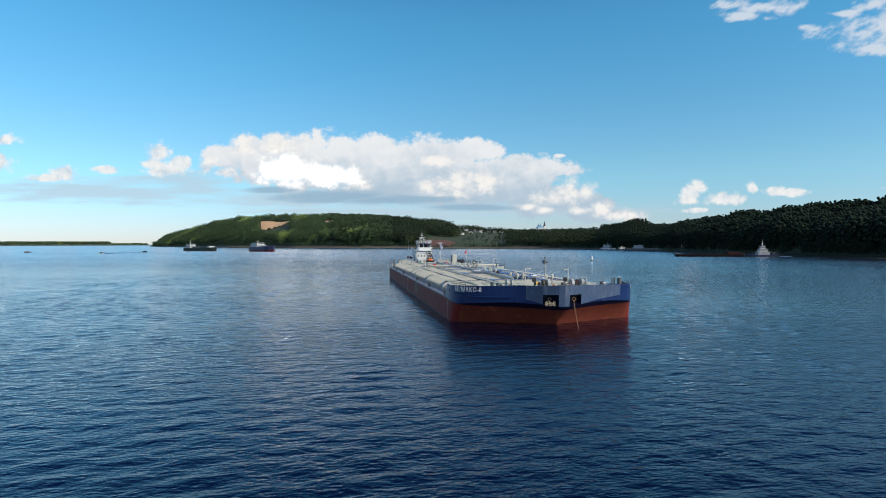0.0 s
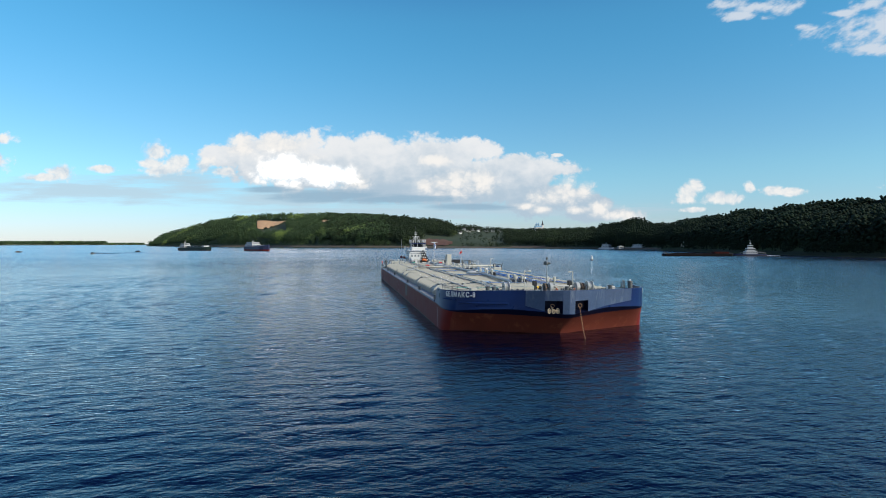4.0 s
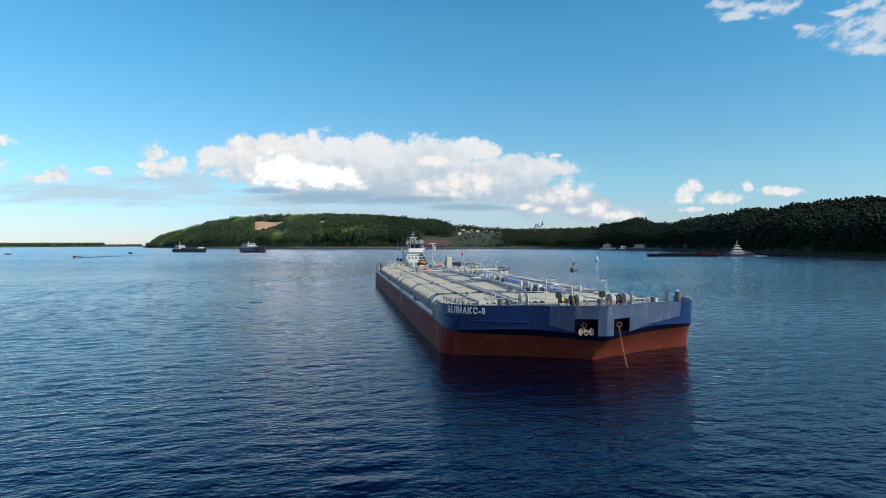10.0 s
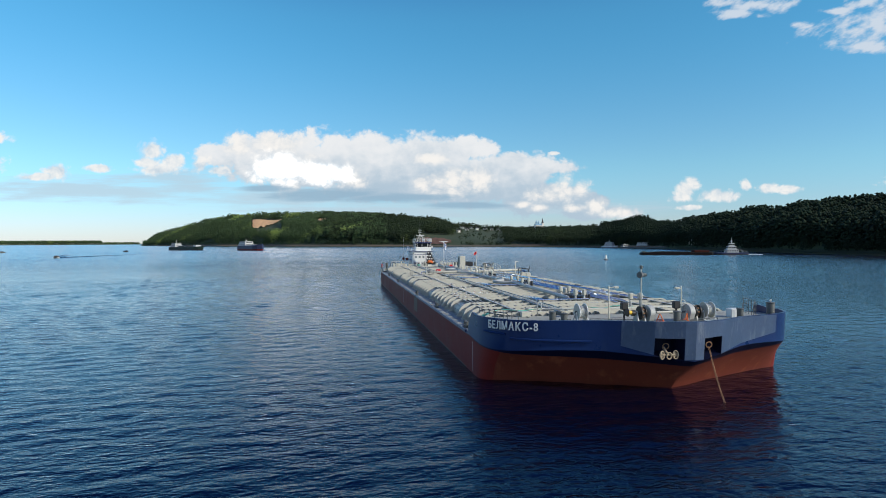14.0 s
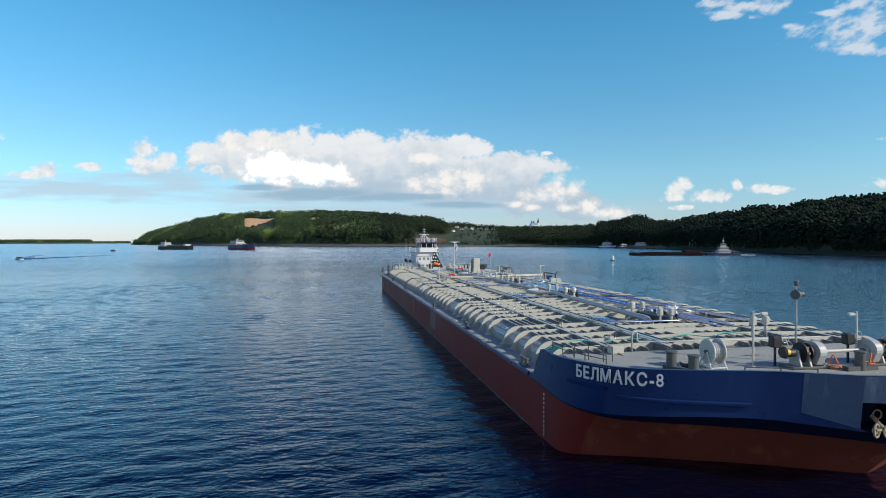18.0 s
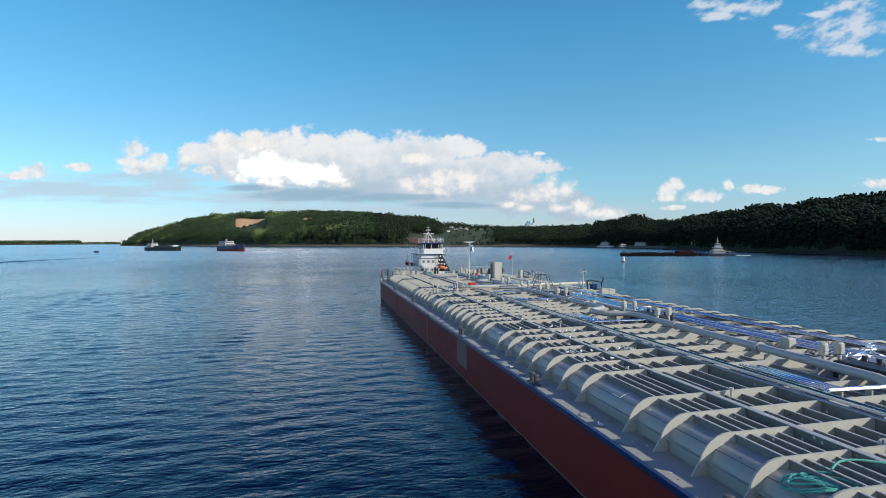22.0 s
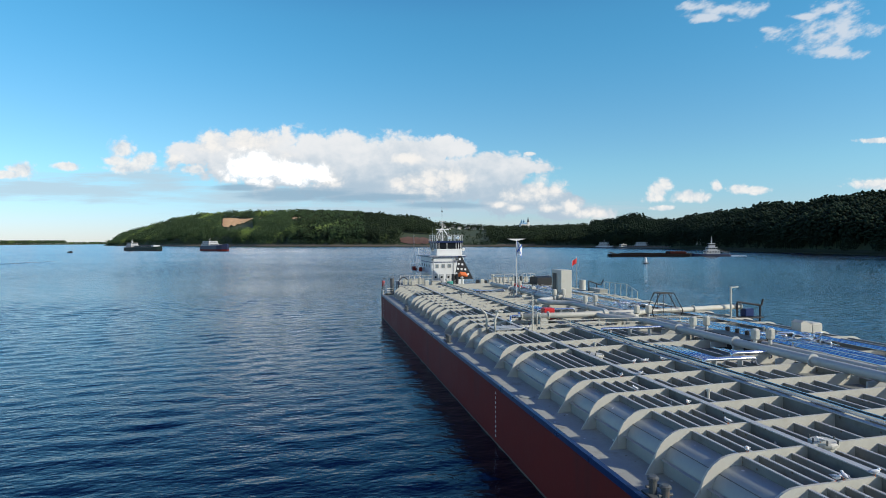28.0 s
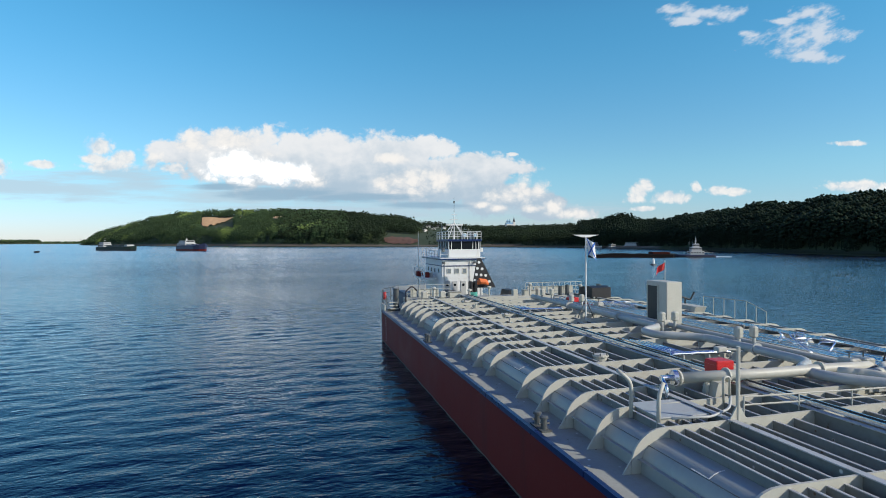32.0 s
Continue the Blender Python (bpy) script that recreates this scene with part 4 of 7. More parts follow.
# weld seam round the shoulder
for s in (-1, 1):
    bm = B()
    a = 0.86
    tube(bm, [(s * (8.12 + 0.612 * math.cos(a)), y, 2.54 + 0.612 * math.sin(a)) for y in (Y0 + 0.1, Y1 - 0.1)], 0.012, 5)
    part("weld_seam", bm, "dark", barge)
# side stringer on the tank's flank
for s in (-1, 1):
    bm = B()
    x0, x1 = sorted((s * 8.72, s * 8.82))
    box(bm, x0, x1, Y0 + 0.1, Y1 - 0.1, 2.70, 2.715)
    part("stringer", bm, "tank", barge)
# deep girders
for x in (6.25, 3.7):
    for s in (-1, 1):
        bm = B()
        z = top_z(x, 0)
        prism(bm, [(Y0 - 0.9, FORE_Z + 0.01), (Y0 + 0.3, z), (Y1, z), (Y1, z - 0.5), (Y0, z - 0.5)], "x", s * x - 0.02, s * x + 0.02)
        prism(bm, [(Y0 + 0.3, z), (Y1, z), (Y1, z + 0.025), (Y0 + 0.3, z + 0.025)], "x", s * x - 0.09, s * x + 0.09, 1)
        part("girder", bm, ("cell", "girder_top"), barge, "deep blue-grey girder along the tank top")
# cable tray beside the inner girder
for s in (-1,):
    for dx in (-0.02, 0.22):
        bm = B()
        box(bm, s * 3.55 + dx - 0.02, s * 3.55 + dx + 0.02, Y0, Y1 - 0.5, 3.56, 3.66)
        part("tray_rail", bm, "zinc", barge)
    bm = B()
    y = Y0
    while y < Y1 - 0.6:
        box(bm, s * 3.55, s * 3.55 + 0.2, y, y + 0.05, 3.60, 3.62)
        y += 0.45
    tagged(part("tray_rungs", bm, "zinc", barge), kind="stuff")
    for dx in (0.05, 0.1, 0.16):
        bm = B()
        tube(bm, [(s * 3.55 + dx, y, 3.635 + 0.01 * math.sin(y * 2 + dx * 30)) for y in np.arange(Y0, Y1 - 0.5, 1.7)], 0.018, 5)
        part("cable", bm, "black", barge)

SECTION = "gear"
# ---- pipework ----


def pipe(pts, r, mat="pipe", r_bend=0.35, name="pipe", flanges=(), label=""):
    bm = B()
    tube(bm, bend(pts, r_bend), r, 12)
    ob = part(name, bm, mat, barge, label, smooth=True)
    for p, d in flanges:
        f = B()
        p, d = Vector(p), Vector(d).normalized()
        cyl(f, p - d * 0.03, p + d * 0.03, r * 1.45, seg=14)
        part("flange", f, mat, ob)
    return ob


ZP = 3.86
SECTION = "hull"
ZM = 3.70
main = [(-0.35, 5.6, 3.25), (-0.35, 5.6, ZM), (0.1, 13.9, ZM), (0.65, 23.3, ZM), (-1.1, 24.3, ZM), (-1.1, 25.8, ZM), (0.5, 26.8, ZM), (0.45, 43.9, ZM), (-1.0, 45.5, ZM + 0.02), (-1.0, 46.6, ZM + 0.02),
        (0.4, 47.5, ZM), (0.45, 52.9, ZM), (-1.15, 54.0, ZM), (-1.15, 55.3, ZM), (0.5, 56.2, ZM), (0.6, 72.5, ZM)]
pipe(main, 0.17, "pipe", 0.7, "cargo_main", [((0.0, 11.6, ZM), (0.05, 1, 0)), ((0.35, 18.2, ZM), (0.05, 1, 0))] + [((0.47, y, ZM), (0, 1, 0)) for y in (29.5, 32.5, 36.5, 40.5, 50, 60, 66)], "long grey cargo pipe with loops along the tank top")
for y in np.arange(8.2, 72, 3.524):
    if not any(lo < y < hi for lo, hi in ((23, 27), (44, 48), (52.7, 56.4))):
        bm = B()
        x = 0.5 if y > 20 else -0.2 + 0.04 * (y - 8)
        box(bm, x - 0.24, x + 0.24, y - 0.05, y + 0.05, 3.2, ZM - 0.14)
        part("pipe_saddle", bm, "pipe", barge)
# pairs of bright header pipes across the tank top, each with a bundle running aft
for y, x1, run in ((5.0, 1.2, 4.2), (21.05, 0.3, 4.6), (33.7, -0.95, 3.6), (34.6, 0.5, 1.4), (41.6, 0.9, 0.0), (50.2, -0.6, 3.8), (65.2, -0.4, 3.0)):
    x0 = -3.1 if y != 34.6 else -1.2
    for k in range(2):
        pipe([(x0 + 0.1 * k, y + 0.16 * k, 3.46), (x0 + 0.1 * k, y + 0.16 * k, 3.64), (x1, y + 0.16 * k - 0.05, 3.64), (x1, y + 0.16 * k - 0.05, 3.4)], 0.055, "zinc", 0.12, "heating_header", (), "bright header pipe across the tank top")
    for x in np.arange(x0 + 0.5, x1, 1.1):
        bm = B()
        box(bm, x - 0.03, x + 0.03, y - 0.04, y + 0.2, 3.2, 3.6)
        part("header_stand", bm, "pipe", barge)
    if run:
        for k in range(4):
            pipe([(x0 + 0.22 + 0.2 * k, y + 0.1, 3.60), (x0 + 0.22 + 0.2 * k, y + run - 0.3 * k, 3.60)], 0.045, "zinc", 0.1, "heating_pipe", (), "bright heating pipe")
SECTION = "gear"
pipe([(0.55, 21.0, ZP - 0.05), (0.55, 42.5, ZP - 0.05), (0.3, 43.3, ZP - 0.05)], 0.13, "pipe", 0.4, "cargo_main", (), "second grey cargo pipe along the tank top")
pipe([(0.6, 45.0, ZP - 0.05), (0.6, 70, ZP - 0.05)], 0.12, "pipe", 0.4, "cargo_main")
for k, x in enumerate((1.55, 1.8, 2.05, 2.4, 2.65, 2.95)):
    y0, y1 = (2.0 + 0.9 * (k % 3), 71 - 1.1 * (k % 2))
    pipe([(x, y0, 3.72), (x, 30 + k * 0.3, 3.72), (x, 30.6 + k * 0.3, 3.76), (x, y1, 3.76)], 0.045 if k % 3 else 0.06, "zinc", 0.15, "service_pipe", (), "bright galvanized service pipe")
for x in (4.6, 4.85, 5.1):
    pipe([(x, 4.0, 3.68), (x, 68.0, 3.68)], 0.05, "zinc", 0.15, "service_pipe", (), "bright galvanized service pipe")
# pipe cradles
y = 3.0
while y < 71:
    bm = B()
    box(bm, 1.4, 3.1, y, y + 0.06, 3.50, 3.67)
    box(bm, -1.0, 0.9, y + 0.03, y + 0.1, 3.46, 3.70)
    part("pipe_cradle", bm, "pipe", barge)
    y += 3.514
# tangle of bright valves and pipe ends
rnd2 = random.Random(11)
for yc in (8.6, 22.4, 33.2, 47.5, 60.5):
    for k in range(11):
        x, y = 2.0 + rnd2.uniform(-0.9, 1.9), yc + rnd2.uniform(-1.3, 1.3)
        z = 3.72
        pipe([(x, y, z), (x, y, z + 0.28), (x + rnd2.uniform(-.8, .8), y + rnd2.uniform(-.5, .5), z + 0.3), (x + rnd2.uniform(-.8, .8), y + rnd2.uniform(-1, 1), z)], 0.035, "zinc", 0.12, "branch_pipe")


def vent_pair(y, x=-0.35):
    for dx in (0.0, 0.72):
        bm = B()
        cyl(bm, (x + dx, y, 3.45), (x + dx, y, 4.35), 0.075, seg=10)
        post = part("vent_pipe", bm, "pipe", barge, smooth=True)
        bm = B()
        rbox(bm, x + dx - 0.14, x + dx + 0.14, y - 0.15, y + 0.15, 4.08, 4.56, 0.06)
        part("vent_cap", bm, "rib", post, "cream box-shaped vent head")
        bm = B()
        cyl(bm, (x + dx, y - 0.165, 4.34), (x + dx, y + 0.165, 4.34), 0.09, seg=12)
        part("vent_valve", bm, "rib", post)


for y in (4.6, 7.9, 18.9, 22.6, 32.9, 36.7, 41.4, 47.3, 52.0, 61.5, 66.5):
    vent_pair(y)
for y in (6.2, 20.7, 34.8):
    bm = B()
    rbox(bm, -0.2, 0.75, y - 1.5, y + 1.5, 3.3, 3.98, 0.04)
    part("pump_cover", bm, "black", barge, "black cover between the vents")
    for k in range(5):
        bm = B()
        cyl(bm, (0.95, y - 1.2 + 0.6 * k, 3.4), (0.95, y - 1.2 + 0.6 * k, 4.12), 0.1, seg=8)
        part("valve", bm, "black", barge)


SECTION = "side"
def hatch(x, y):
    bm = B()
    z = top_z(x)
    lathe(bm, (x, y, z - 0.02), ((0.26, 0), (0.26, 0.3), (0.31, 0.31), (0.31, 0.36), (0.27, 0.4), (0.08, 0.43)))
    h = part("tank_hatch", bm, "rib", barge, "round cream tank hatch", smooth=False)
    bm = B()
    for k in range(6):
        a = k * 1.047
        cyl(bm, (x + 0.285 * math.cos(a), y + 0.285 * math.sin(a), z + 0.34), (x + 0.285 * math.cos(a), y + 0.285 * math.sin(a), z + 0.45), 0.022, seg=6)
    tagged(part("hatch_bolts", bm, "dark", h), kind="stuff")


for x, y in ((-5.7, 25.0), (-4.9, 13.6), (-3.1, 35.6), (-5.9, 35.0), (-5.0, 1.2), (-5.2, 49.5), (-4.4, 62), (4.5, 13), (4.8, 26), (5.0, 50), (4.6, 63), (-4.6, 70)):
    hatch(x, y)


def sounding_pipe(x, y, h):
    z = top_z(x)
    bm = B()
    cyl(bm, (x, y, z - 0.02), (x, y, z + h), 0.04, seg=8)
    cyl(bm, (x, y, z + h), (x, y, z + h + 0.07), 0.07, seg=10)
    part("sounding_pipe", bm, "rib", barge, "short cream sounding pipe with a cap")


def deck_valve(x, y):
    z = top_z(x)
    bm = B()
    cyl(bm, (x, y, z - 0.02), (x, y, z + 0.34), 0.05, seg=8)
    rbox(bm, x - 0.09, x + 0.09, y - 0.12, y + 0.12, z + 0.08, z + 0.24, 0.02)
    v = part("deck_valve", bm, "pipe", barge, "grey deck valve with a hand wheel")
    bm = B()
    tube(bm, [(x + 0.13 * math.cos(a), y + 0.13 * math.sin(a), z + 0.36) for a in np.linspace(0, math.tau, 15)], 0.016, 5)
    tube(bm, [(x - 0.13, y, z + 0.36), (x + 0.13, y, z + 0.36)], 0.012, 5)
    part("hand_wheel", bm, "dark", v)


for k in range(9):
    y = 6.2 + 7.6 * k
    sounding_pipe(-5.5 + 0.4 * (k % 3), y, 0.42)
    sounding_pipe(5.4 - 0.4 * (k % 2), y + 2.2, 0.42)
    deck_valve(-2.95, y + 1.1)
    deck_valve(3.3, y + 3.0)


def rail(pts, height=0.5, posts=1.2, mat="dark", bars=2, r=0.02, name="rail", label="thin steel hand rail"):
    """A rail of posts and bars along points at deck level."""
    pts = [Vector(p) for p in pts]
    bm = B()
    up = Vector((0, 0, height))
    for k in range(bars):
        tube(bm, [p + up * (1 - k / bars) for p in pts], r, 6)
    ob = part(name, bm, mat, barge, label)
    for a, b in zip(pts, pts[1:]):
        n = max(1, round((b - a).length / posts))
        for i in range(n + 1):
            if i == n and b != pts[-1]:
                continue
            p = a.lerp(b, i / n)
            q = B()
            cyl(q, p - Vector((0, 0, 0.02)), p + up, r * 1.1, seg=6)
            part("post", q, mat, ob)
    return ob


def bollards(x, y, z, h=0.62, r=0.16, gap=0.75, turn=0.0, two=True, mat="dark"):
    base = B()
    c, s = math.cos(turn), math.sin(turn)
    tube(base, [(x - c * (gap / 2 + 0.3), y - s * (gap / 2 + 0.3), z + 0.03), (x + c * (gap / 2 + 0.3), y + s * (gap / 2 + 0.3), z + 0.03)], 0.2, 4)
    ob = part("bollard_base", base, mat, barge)
    for k in ((-0.5, 0.5) if two else (0,)):
        px, py = x + c * gap * k, y + s * gap * k
        bm = B()
        lathe(bm, (px, py, z), ((r, 0), (r, h - 0.08), (r + 0.035, h - 0.06), (r + 0.035, h - 0.01), (r - 0.03, h)), 16)
        part("bollard", bm, mat, ob, "dark grey mooring bollard", smooth=False)


def bitts(y, s=-1):
    x = s * 9.66
    bm = B()
    box(bm, x - 0.16, x + 0.16, y - 0.45, y + 0.45, SIDE_Z, SIDE_Z + 0.05)
    ob = part("bitts_base", bm, "dark", barge)
    for dy in (-0.24, 0.24):
        bm = B()
        lathe(bm, (x, y + dy, SIDE_Z + 0.03), ((0.09, 0), (0.09, 0.3), (0.13, 0.32), (0.13, 0.37), (0.09, 0.4)), 12)
        part("bitt", bm, "dark", ob, "small dark mooring bitt")
        bm = B()
        cyl(bm, (x - 0.17, y + dy, SIDE_Z + 0.2), (x + 0.17, y + dy, SIDE_Z + 0.2), 0.035, seg=8)
        part("cross_pin", bm, "dark", ob)


for y in (0.6, 12.8, 25.3, 45.1, 60.0):
    bitts(y)
    bitts(y, 1)
for y in (5.5, 8.2, 17.0, 33.5, 52.0):
    bm = B()
    lathe(bm, (-9.45, y, SIDE_Z), ((0.3, 0), (0.3, 0.02), (0.24, 0.035), (0.05, 0.035)), 18)
    part("deck_manhole", bm, "deck", barge, "flat round manhole cover on the side deck")

SECTION = "fore"
# ---- foredeck gear ----
bollards(-5.6, -5.72, FORE_Z, 0.75, 0.19, 0.95, -1.17)
bollards(1.3, -6.75, FORE_Z, 0.75, 0.19, two=False)
bollards(5.6, -6.5, FORE_Z, 0.8, 0.19, two=False)
bollards(7.45, -6.75, FORE_Z, 1.15, 0.22, two=False)


def reel(x, y):
    """Hose reel whose axle lies across the deck."""
    z = FORE_Z + 0.68
    bm = B()
    for dx in (-0.30, 0.30):
        for k in (-0.42, 0.42):
            cyl(bm, (x + dx * 1.15, y + k, FORE_Z), (x + dx, y + k * 0.15, z), 0.03, seg=6)
        cyl(bm, (x + dx * 1.1, y - 0.4, FORE_Z + 0.1), (x + dx * 1.1, y + 0.4, FORE_Z + 0.1), 0.025, seg=6)
    for k in (-0.4, 0.4):
        cyl(bm, (x - 0.33, y + k, FORE_Z + 0.1), (x + 0.33, y + k, FORE_Z + 0.1), 0.025, seg=6)
    ob = part("reel_stand", bm, "white", barge, "white steel hose reel on the foredeck")
    for dx in (-0.24, 0.24):
        bm = B()
        cyl(bm, (x + dx - 0.012, y, z), (x + dx + 0.012, y, z), 0.46, seg=28)
        part("reel_flange", bm, "rib", ob)
        bm = B()
        tube(bm, [(x + dx, y + 0.48 * math.cos(a), z + 0.48 * math.sin(a)) for a in np.linspace(0, math.tau, 29)], 0.025, 6)
        part("reel_rim", bm, "white", ob)
    bm = B()
    for k in range(6):
        q = x - 0.2 + 0.08 * k
        tube(bm, [(q, y + 0.33 * math.cos(a), z + 0.33 * math.sin(a)) for a in np.linspace(0, math.tau, 21)], 0.042, 6)
    part("hose_turns", bm, "pipe", ob, "grey hose wound on the reel")
    bm = B()
    cyl(bm, (x - 0.36, y, z), (x + 0.36, y, z), 0.06, seg=10)
    part("axle", bm, "dark", ob)


reel(-4.05, -5.35)
reel(3.75, -6.0)


def windlass(x, y, s=1):
    """Anchor windlass: bed, chain wheel, brake band, gear shells, motor and controls."""
    z = FORE_Z
    bm = B()
    rbox(bm, x - 0.85, x + 0.85, y - 0.4, y + 0.4, z, z + 0.1, 0.03)
    ob = part("windlass_bed", bm, "dark", barge, "black and grey anchor windlass with gear shells")
    for dx in (-0.42, 0.02, 0.62):
        bm = B()
        prism(bm, [(y - 0.34, z + 0.08), (y + 0.34, z + 0.08), (y + 0.12, z + 0.72), (y - 0.12, z + 0.72)], "x", x + s * dx - 0.035, x + s * dx + 0.035)
        part("bearing_stand", bm, "pipe", ob)
    bm = B()
    cyl(bm, (x - 0.95, y, z + 0.6), (x + 0.95, y, z + 0.6), 0.055)
    part("shaft", bm, "dark", ob)
    for dx, r, w, mat in ((-0.2, 0.40, 0.07, "black"), (-0.08, 0.27, 0.14, "dark"), (0.08, 0.36, 0.05, "black"), (-0.62, 0.17, 0.2, "black")):
        bm = B()
        cyl(bm, (x + s * dx - w / 2, y, z + 0.6), (x + s * dx + w / 2, y, z + 0.6), r, seg=24)
        part("chain_wheel", bm, mat, ob)
    for k in range(8):
        bm = B()
        a = k * math.tau / 8
        c = Vector((x - s * 0.08, y + 0.29 * math.cos(a), z + 0.6 + 0.29 * math.sin(a)))
        rbox(bm, c.x - 0.07, c.x + 0.07, c.y - 0.045, c.y + 0.045, c.z - 0.045, c.z + 0.045, 0.015)
        part("chain_link", bm, "rust", ob)
    bm = B()
    shell = [(y + 0.50 * math.cos(t), z + 0.62 + 0.42 * math.sin(t)) for t in np.linspace(-0.35, math.pi + 0.2, 14)]
    prism(bm, shell + [(y - 0.3, z + 0.15), (y + 0.34, z + 0.15)], "x", x + s * 0.26, x + s * 0.56)
    part("gear_shell", bm, "pipe", ob, "rounded grey gear shell")
    bm = B()
    cyl(bm, (x - s * 0.98, y - 0.05, z + 0.64), (x - s * 0.74, y - 0.05, z + 0.64), 0.115, seg=14)
    part("motor", bm, "yellow" if s > 0 else "dark", ob, "yellow motor housing" if s > 0 else "")
    bm = B()
    cyl(bm, (x - s * 1.08, y - 0.05, z + 0.64), (x - s * 0.98, y - 0.05, z + 0.64), 0.2, 0.24, seg=16)
    part("warping_head", bm, "black", ob)
    bm = B()
    rbox(bm, x - 1.15, x - 0.75, y + 0.3, y + 0.62, z + 0.75, z + 1.2, 0.04)
    rbox(bm, x - 0.99, x - 0.91, y + 0.42, y + 0.5, z, z + 0.76, 0.01)
    part("control_box", bm, "black", ob, "black control box on a post")
    bm = B()
    tube(bm, [(x - 0.62 + 0.17 * math.cos(t), y + 0.3, z + 1.12 + 0.17 * math.sin(t)) for t in np.linspace(0, math.tau, 21)], 0.016, 5)
    tube(bm, [(x - 0.62, y + 0.3, z + 1.12), (x - 0.62, y + 0.05, z + 0.7)], 0.016, 5)
    part("brake_wheel", bm, "pipe", ob)
    bm = B()
    tube(bm, bend([(x + s * 0.7, y - 0.35, z + 0.1), (x + s * 0.82, y - 0.5, z + 0.62), (x + s * 0.95, y - 0.55, z + 0.3), (x + s * 1.05, y - 0.6, z + 0.03)], 0.15), 0.03, 6)
    tube(bm, [(x + s * 0.9 + 0.16 * math.cos(t), y - 0.5 + 0.16 * math.sin(t), z + 0.03 + 0.012 * t) for t in np.linspace(0, 15, 50)], 0.025, 5)
    part("rope_end", bm, "orangepaint", ob, "orange rope lying by the windlass")


windlass(-0.4, -5.9)
windlass(3.0, -5.9, -1)
bm = B()
cyl(bm, (0.5, -5.9, FORE_Z + 0.6), (2.1, -5.9, FORE_Z + 0.6), 0.07, seg=12)
part("drive_shaft", bm, "rib", barge, "pale shaft joining the two windlasses")
for k in range(2):
    bm = B()
    tube(bm, [(-5.1 + 0.2 * k + (0.2 - 0.05 * k) * math.cos(t), -5.45 + 0.17 * math.sin(t), FORE_Z + 0.04 + 0.012 * t) for t in np.linspace(0, 19, 60)], 0.03, 6)
    part("rope_coil", bm, "black", barge, "black coil of rope between the bollards")


def lamp_post(x, y, h, arm=0.35, cap=True, mat="rib"):
    bm = B()
    cyl(bm, (x, y, FORE_Z), (x, y, FORE_Z + h), 0.045, 0.035, seg=8)
    box(bm, x - 0.12, x + 0.12, y - 0.12, y + 0.12, FORE_Z, FORE_Z + 0.05)
    ob = part("lamp_post", bm, mat, barge, "slim white deck lamp post")
    bm = B()
    cyl(bm, (x, y, FORE_Z + h - 0.12), (x + arm, y, FORE_Z + h - 0.08), 0.025, seg=6)
    rbox(bm, x + arm - 0.02, x + arm + 0.26, y - 0.07, y + 0.07, FORE_Z + h - 0.16, FORE_Z + h - 0.04, 0.02)
    part("lamp_arm", bm, mat, ob)


lamp_post(-2.3, -5.4, 2.2)
lamp_post(2.3, -5.6, 2.1, -0.4)
# signal mast
bm = B()
cyl(bm, (0, -5.0, FORE_Z), (0, -5.0, 6.55), 0.05, 0.035, seg=10)
mast = part("signal_mast", bm, "tank", barge, "slim foredeck mast with a black lantern")
bm = B()
lathe(bm, (0, -5.0, 5.92), ((0.05, 0), (0.11, 0.05), (0.13, 0.18), (0.11, 0.30), (0.05, 0.36)), 16)
part("lantern", bm, "black", mast)
bm = B()
cyl(bm, (-0.05, -5.12, 6.10), (-0.24, -5.22, 6.10), 0.16, 0.19, seg=16)
part("lantern_lens", bm, "dark", mast)
bm = B()
cyl(bm, (0.08, -5.02, 6.10), (0.30, -5.04, 6.10), 0.12, 0.10, seg=12)
part("lantern_lens", bm, "dark", mast)
bm = B()
lathe(bm, (0, -5.0, 6.45), ((0.07, 0), (0.1, 0.06), (0.1, 0.18), (0.05, 0.22)), 12)
part("top_light", bm, "dark", mast)
rail([(-9.45, -2.2, FORE_Z + 0.4), (-9.4, -3.2, FORE_Z + 0.4), (-9.05, -4.6, FORE_Z + 0.42), (-8.6, -5.5, FORE_Z + 0.4)], 0.32, 0.9, "dark")
rail([(-8.5, -2.3, FORE_Z), (-7.7, -3.4, FORE_Z), (-7.3, -3.4, FORE_Z)], 0.62, 0.7, "dark")
rail([(-4.6, -7.9, FORE_Z + 0.45), (-2.6, -8.9, FORE_Z + 0.5)], 0.16, 1.0, "dark", bars=1)
rail([(-0.5, -9.9, FORE_Z + 0.5), (2.2, -9.2, FORE_Z + 0.5)], 0.16, 1.3, "dark", bars=1)
rail([(5.9, -6.3, FORE_Z), (6.9, -6.2, FORE_Z)], 1.05, 0.9, "dark")
rail([(6.95, -5.9, FORE_Z), (7.3, -5.6, FORE_Z + 0.3)], 0.8, 0.5, "dark")
rail([(8.3, -4.0, FORE_Z), (8.9, -2.4, FORE_Z)], 1.0, 0.5, "dark")
bm = B()
rbox(bm, 6.2, 6.9, -4.9, -4.3, FORE_Z, FORE_Z + 0.55, 0.03)
part("deck_locker", bm, "white", barge, "small white locker on the foredeck")
bm = B()
rbox(bm, -6.6, -6.0, -1.9, -1.5, FORE_Z, FORE_Z + 0.35, 0.03)
part("deck_locker", bm, "rib", barge)
pipe([(-5.4, -1.5, FORE_Z), (-5.4, -1.5, 4.2), (-5.15, -1.5, 4.2), (-5.15, -1.5, 3.75), (-2.5, -2.0, 3.75), (4.0, -2.0, 3.75)], 0.04, "pipe", 0.12, "vent_loop")
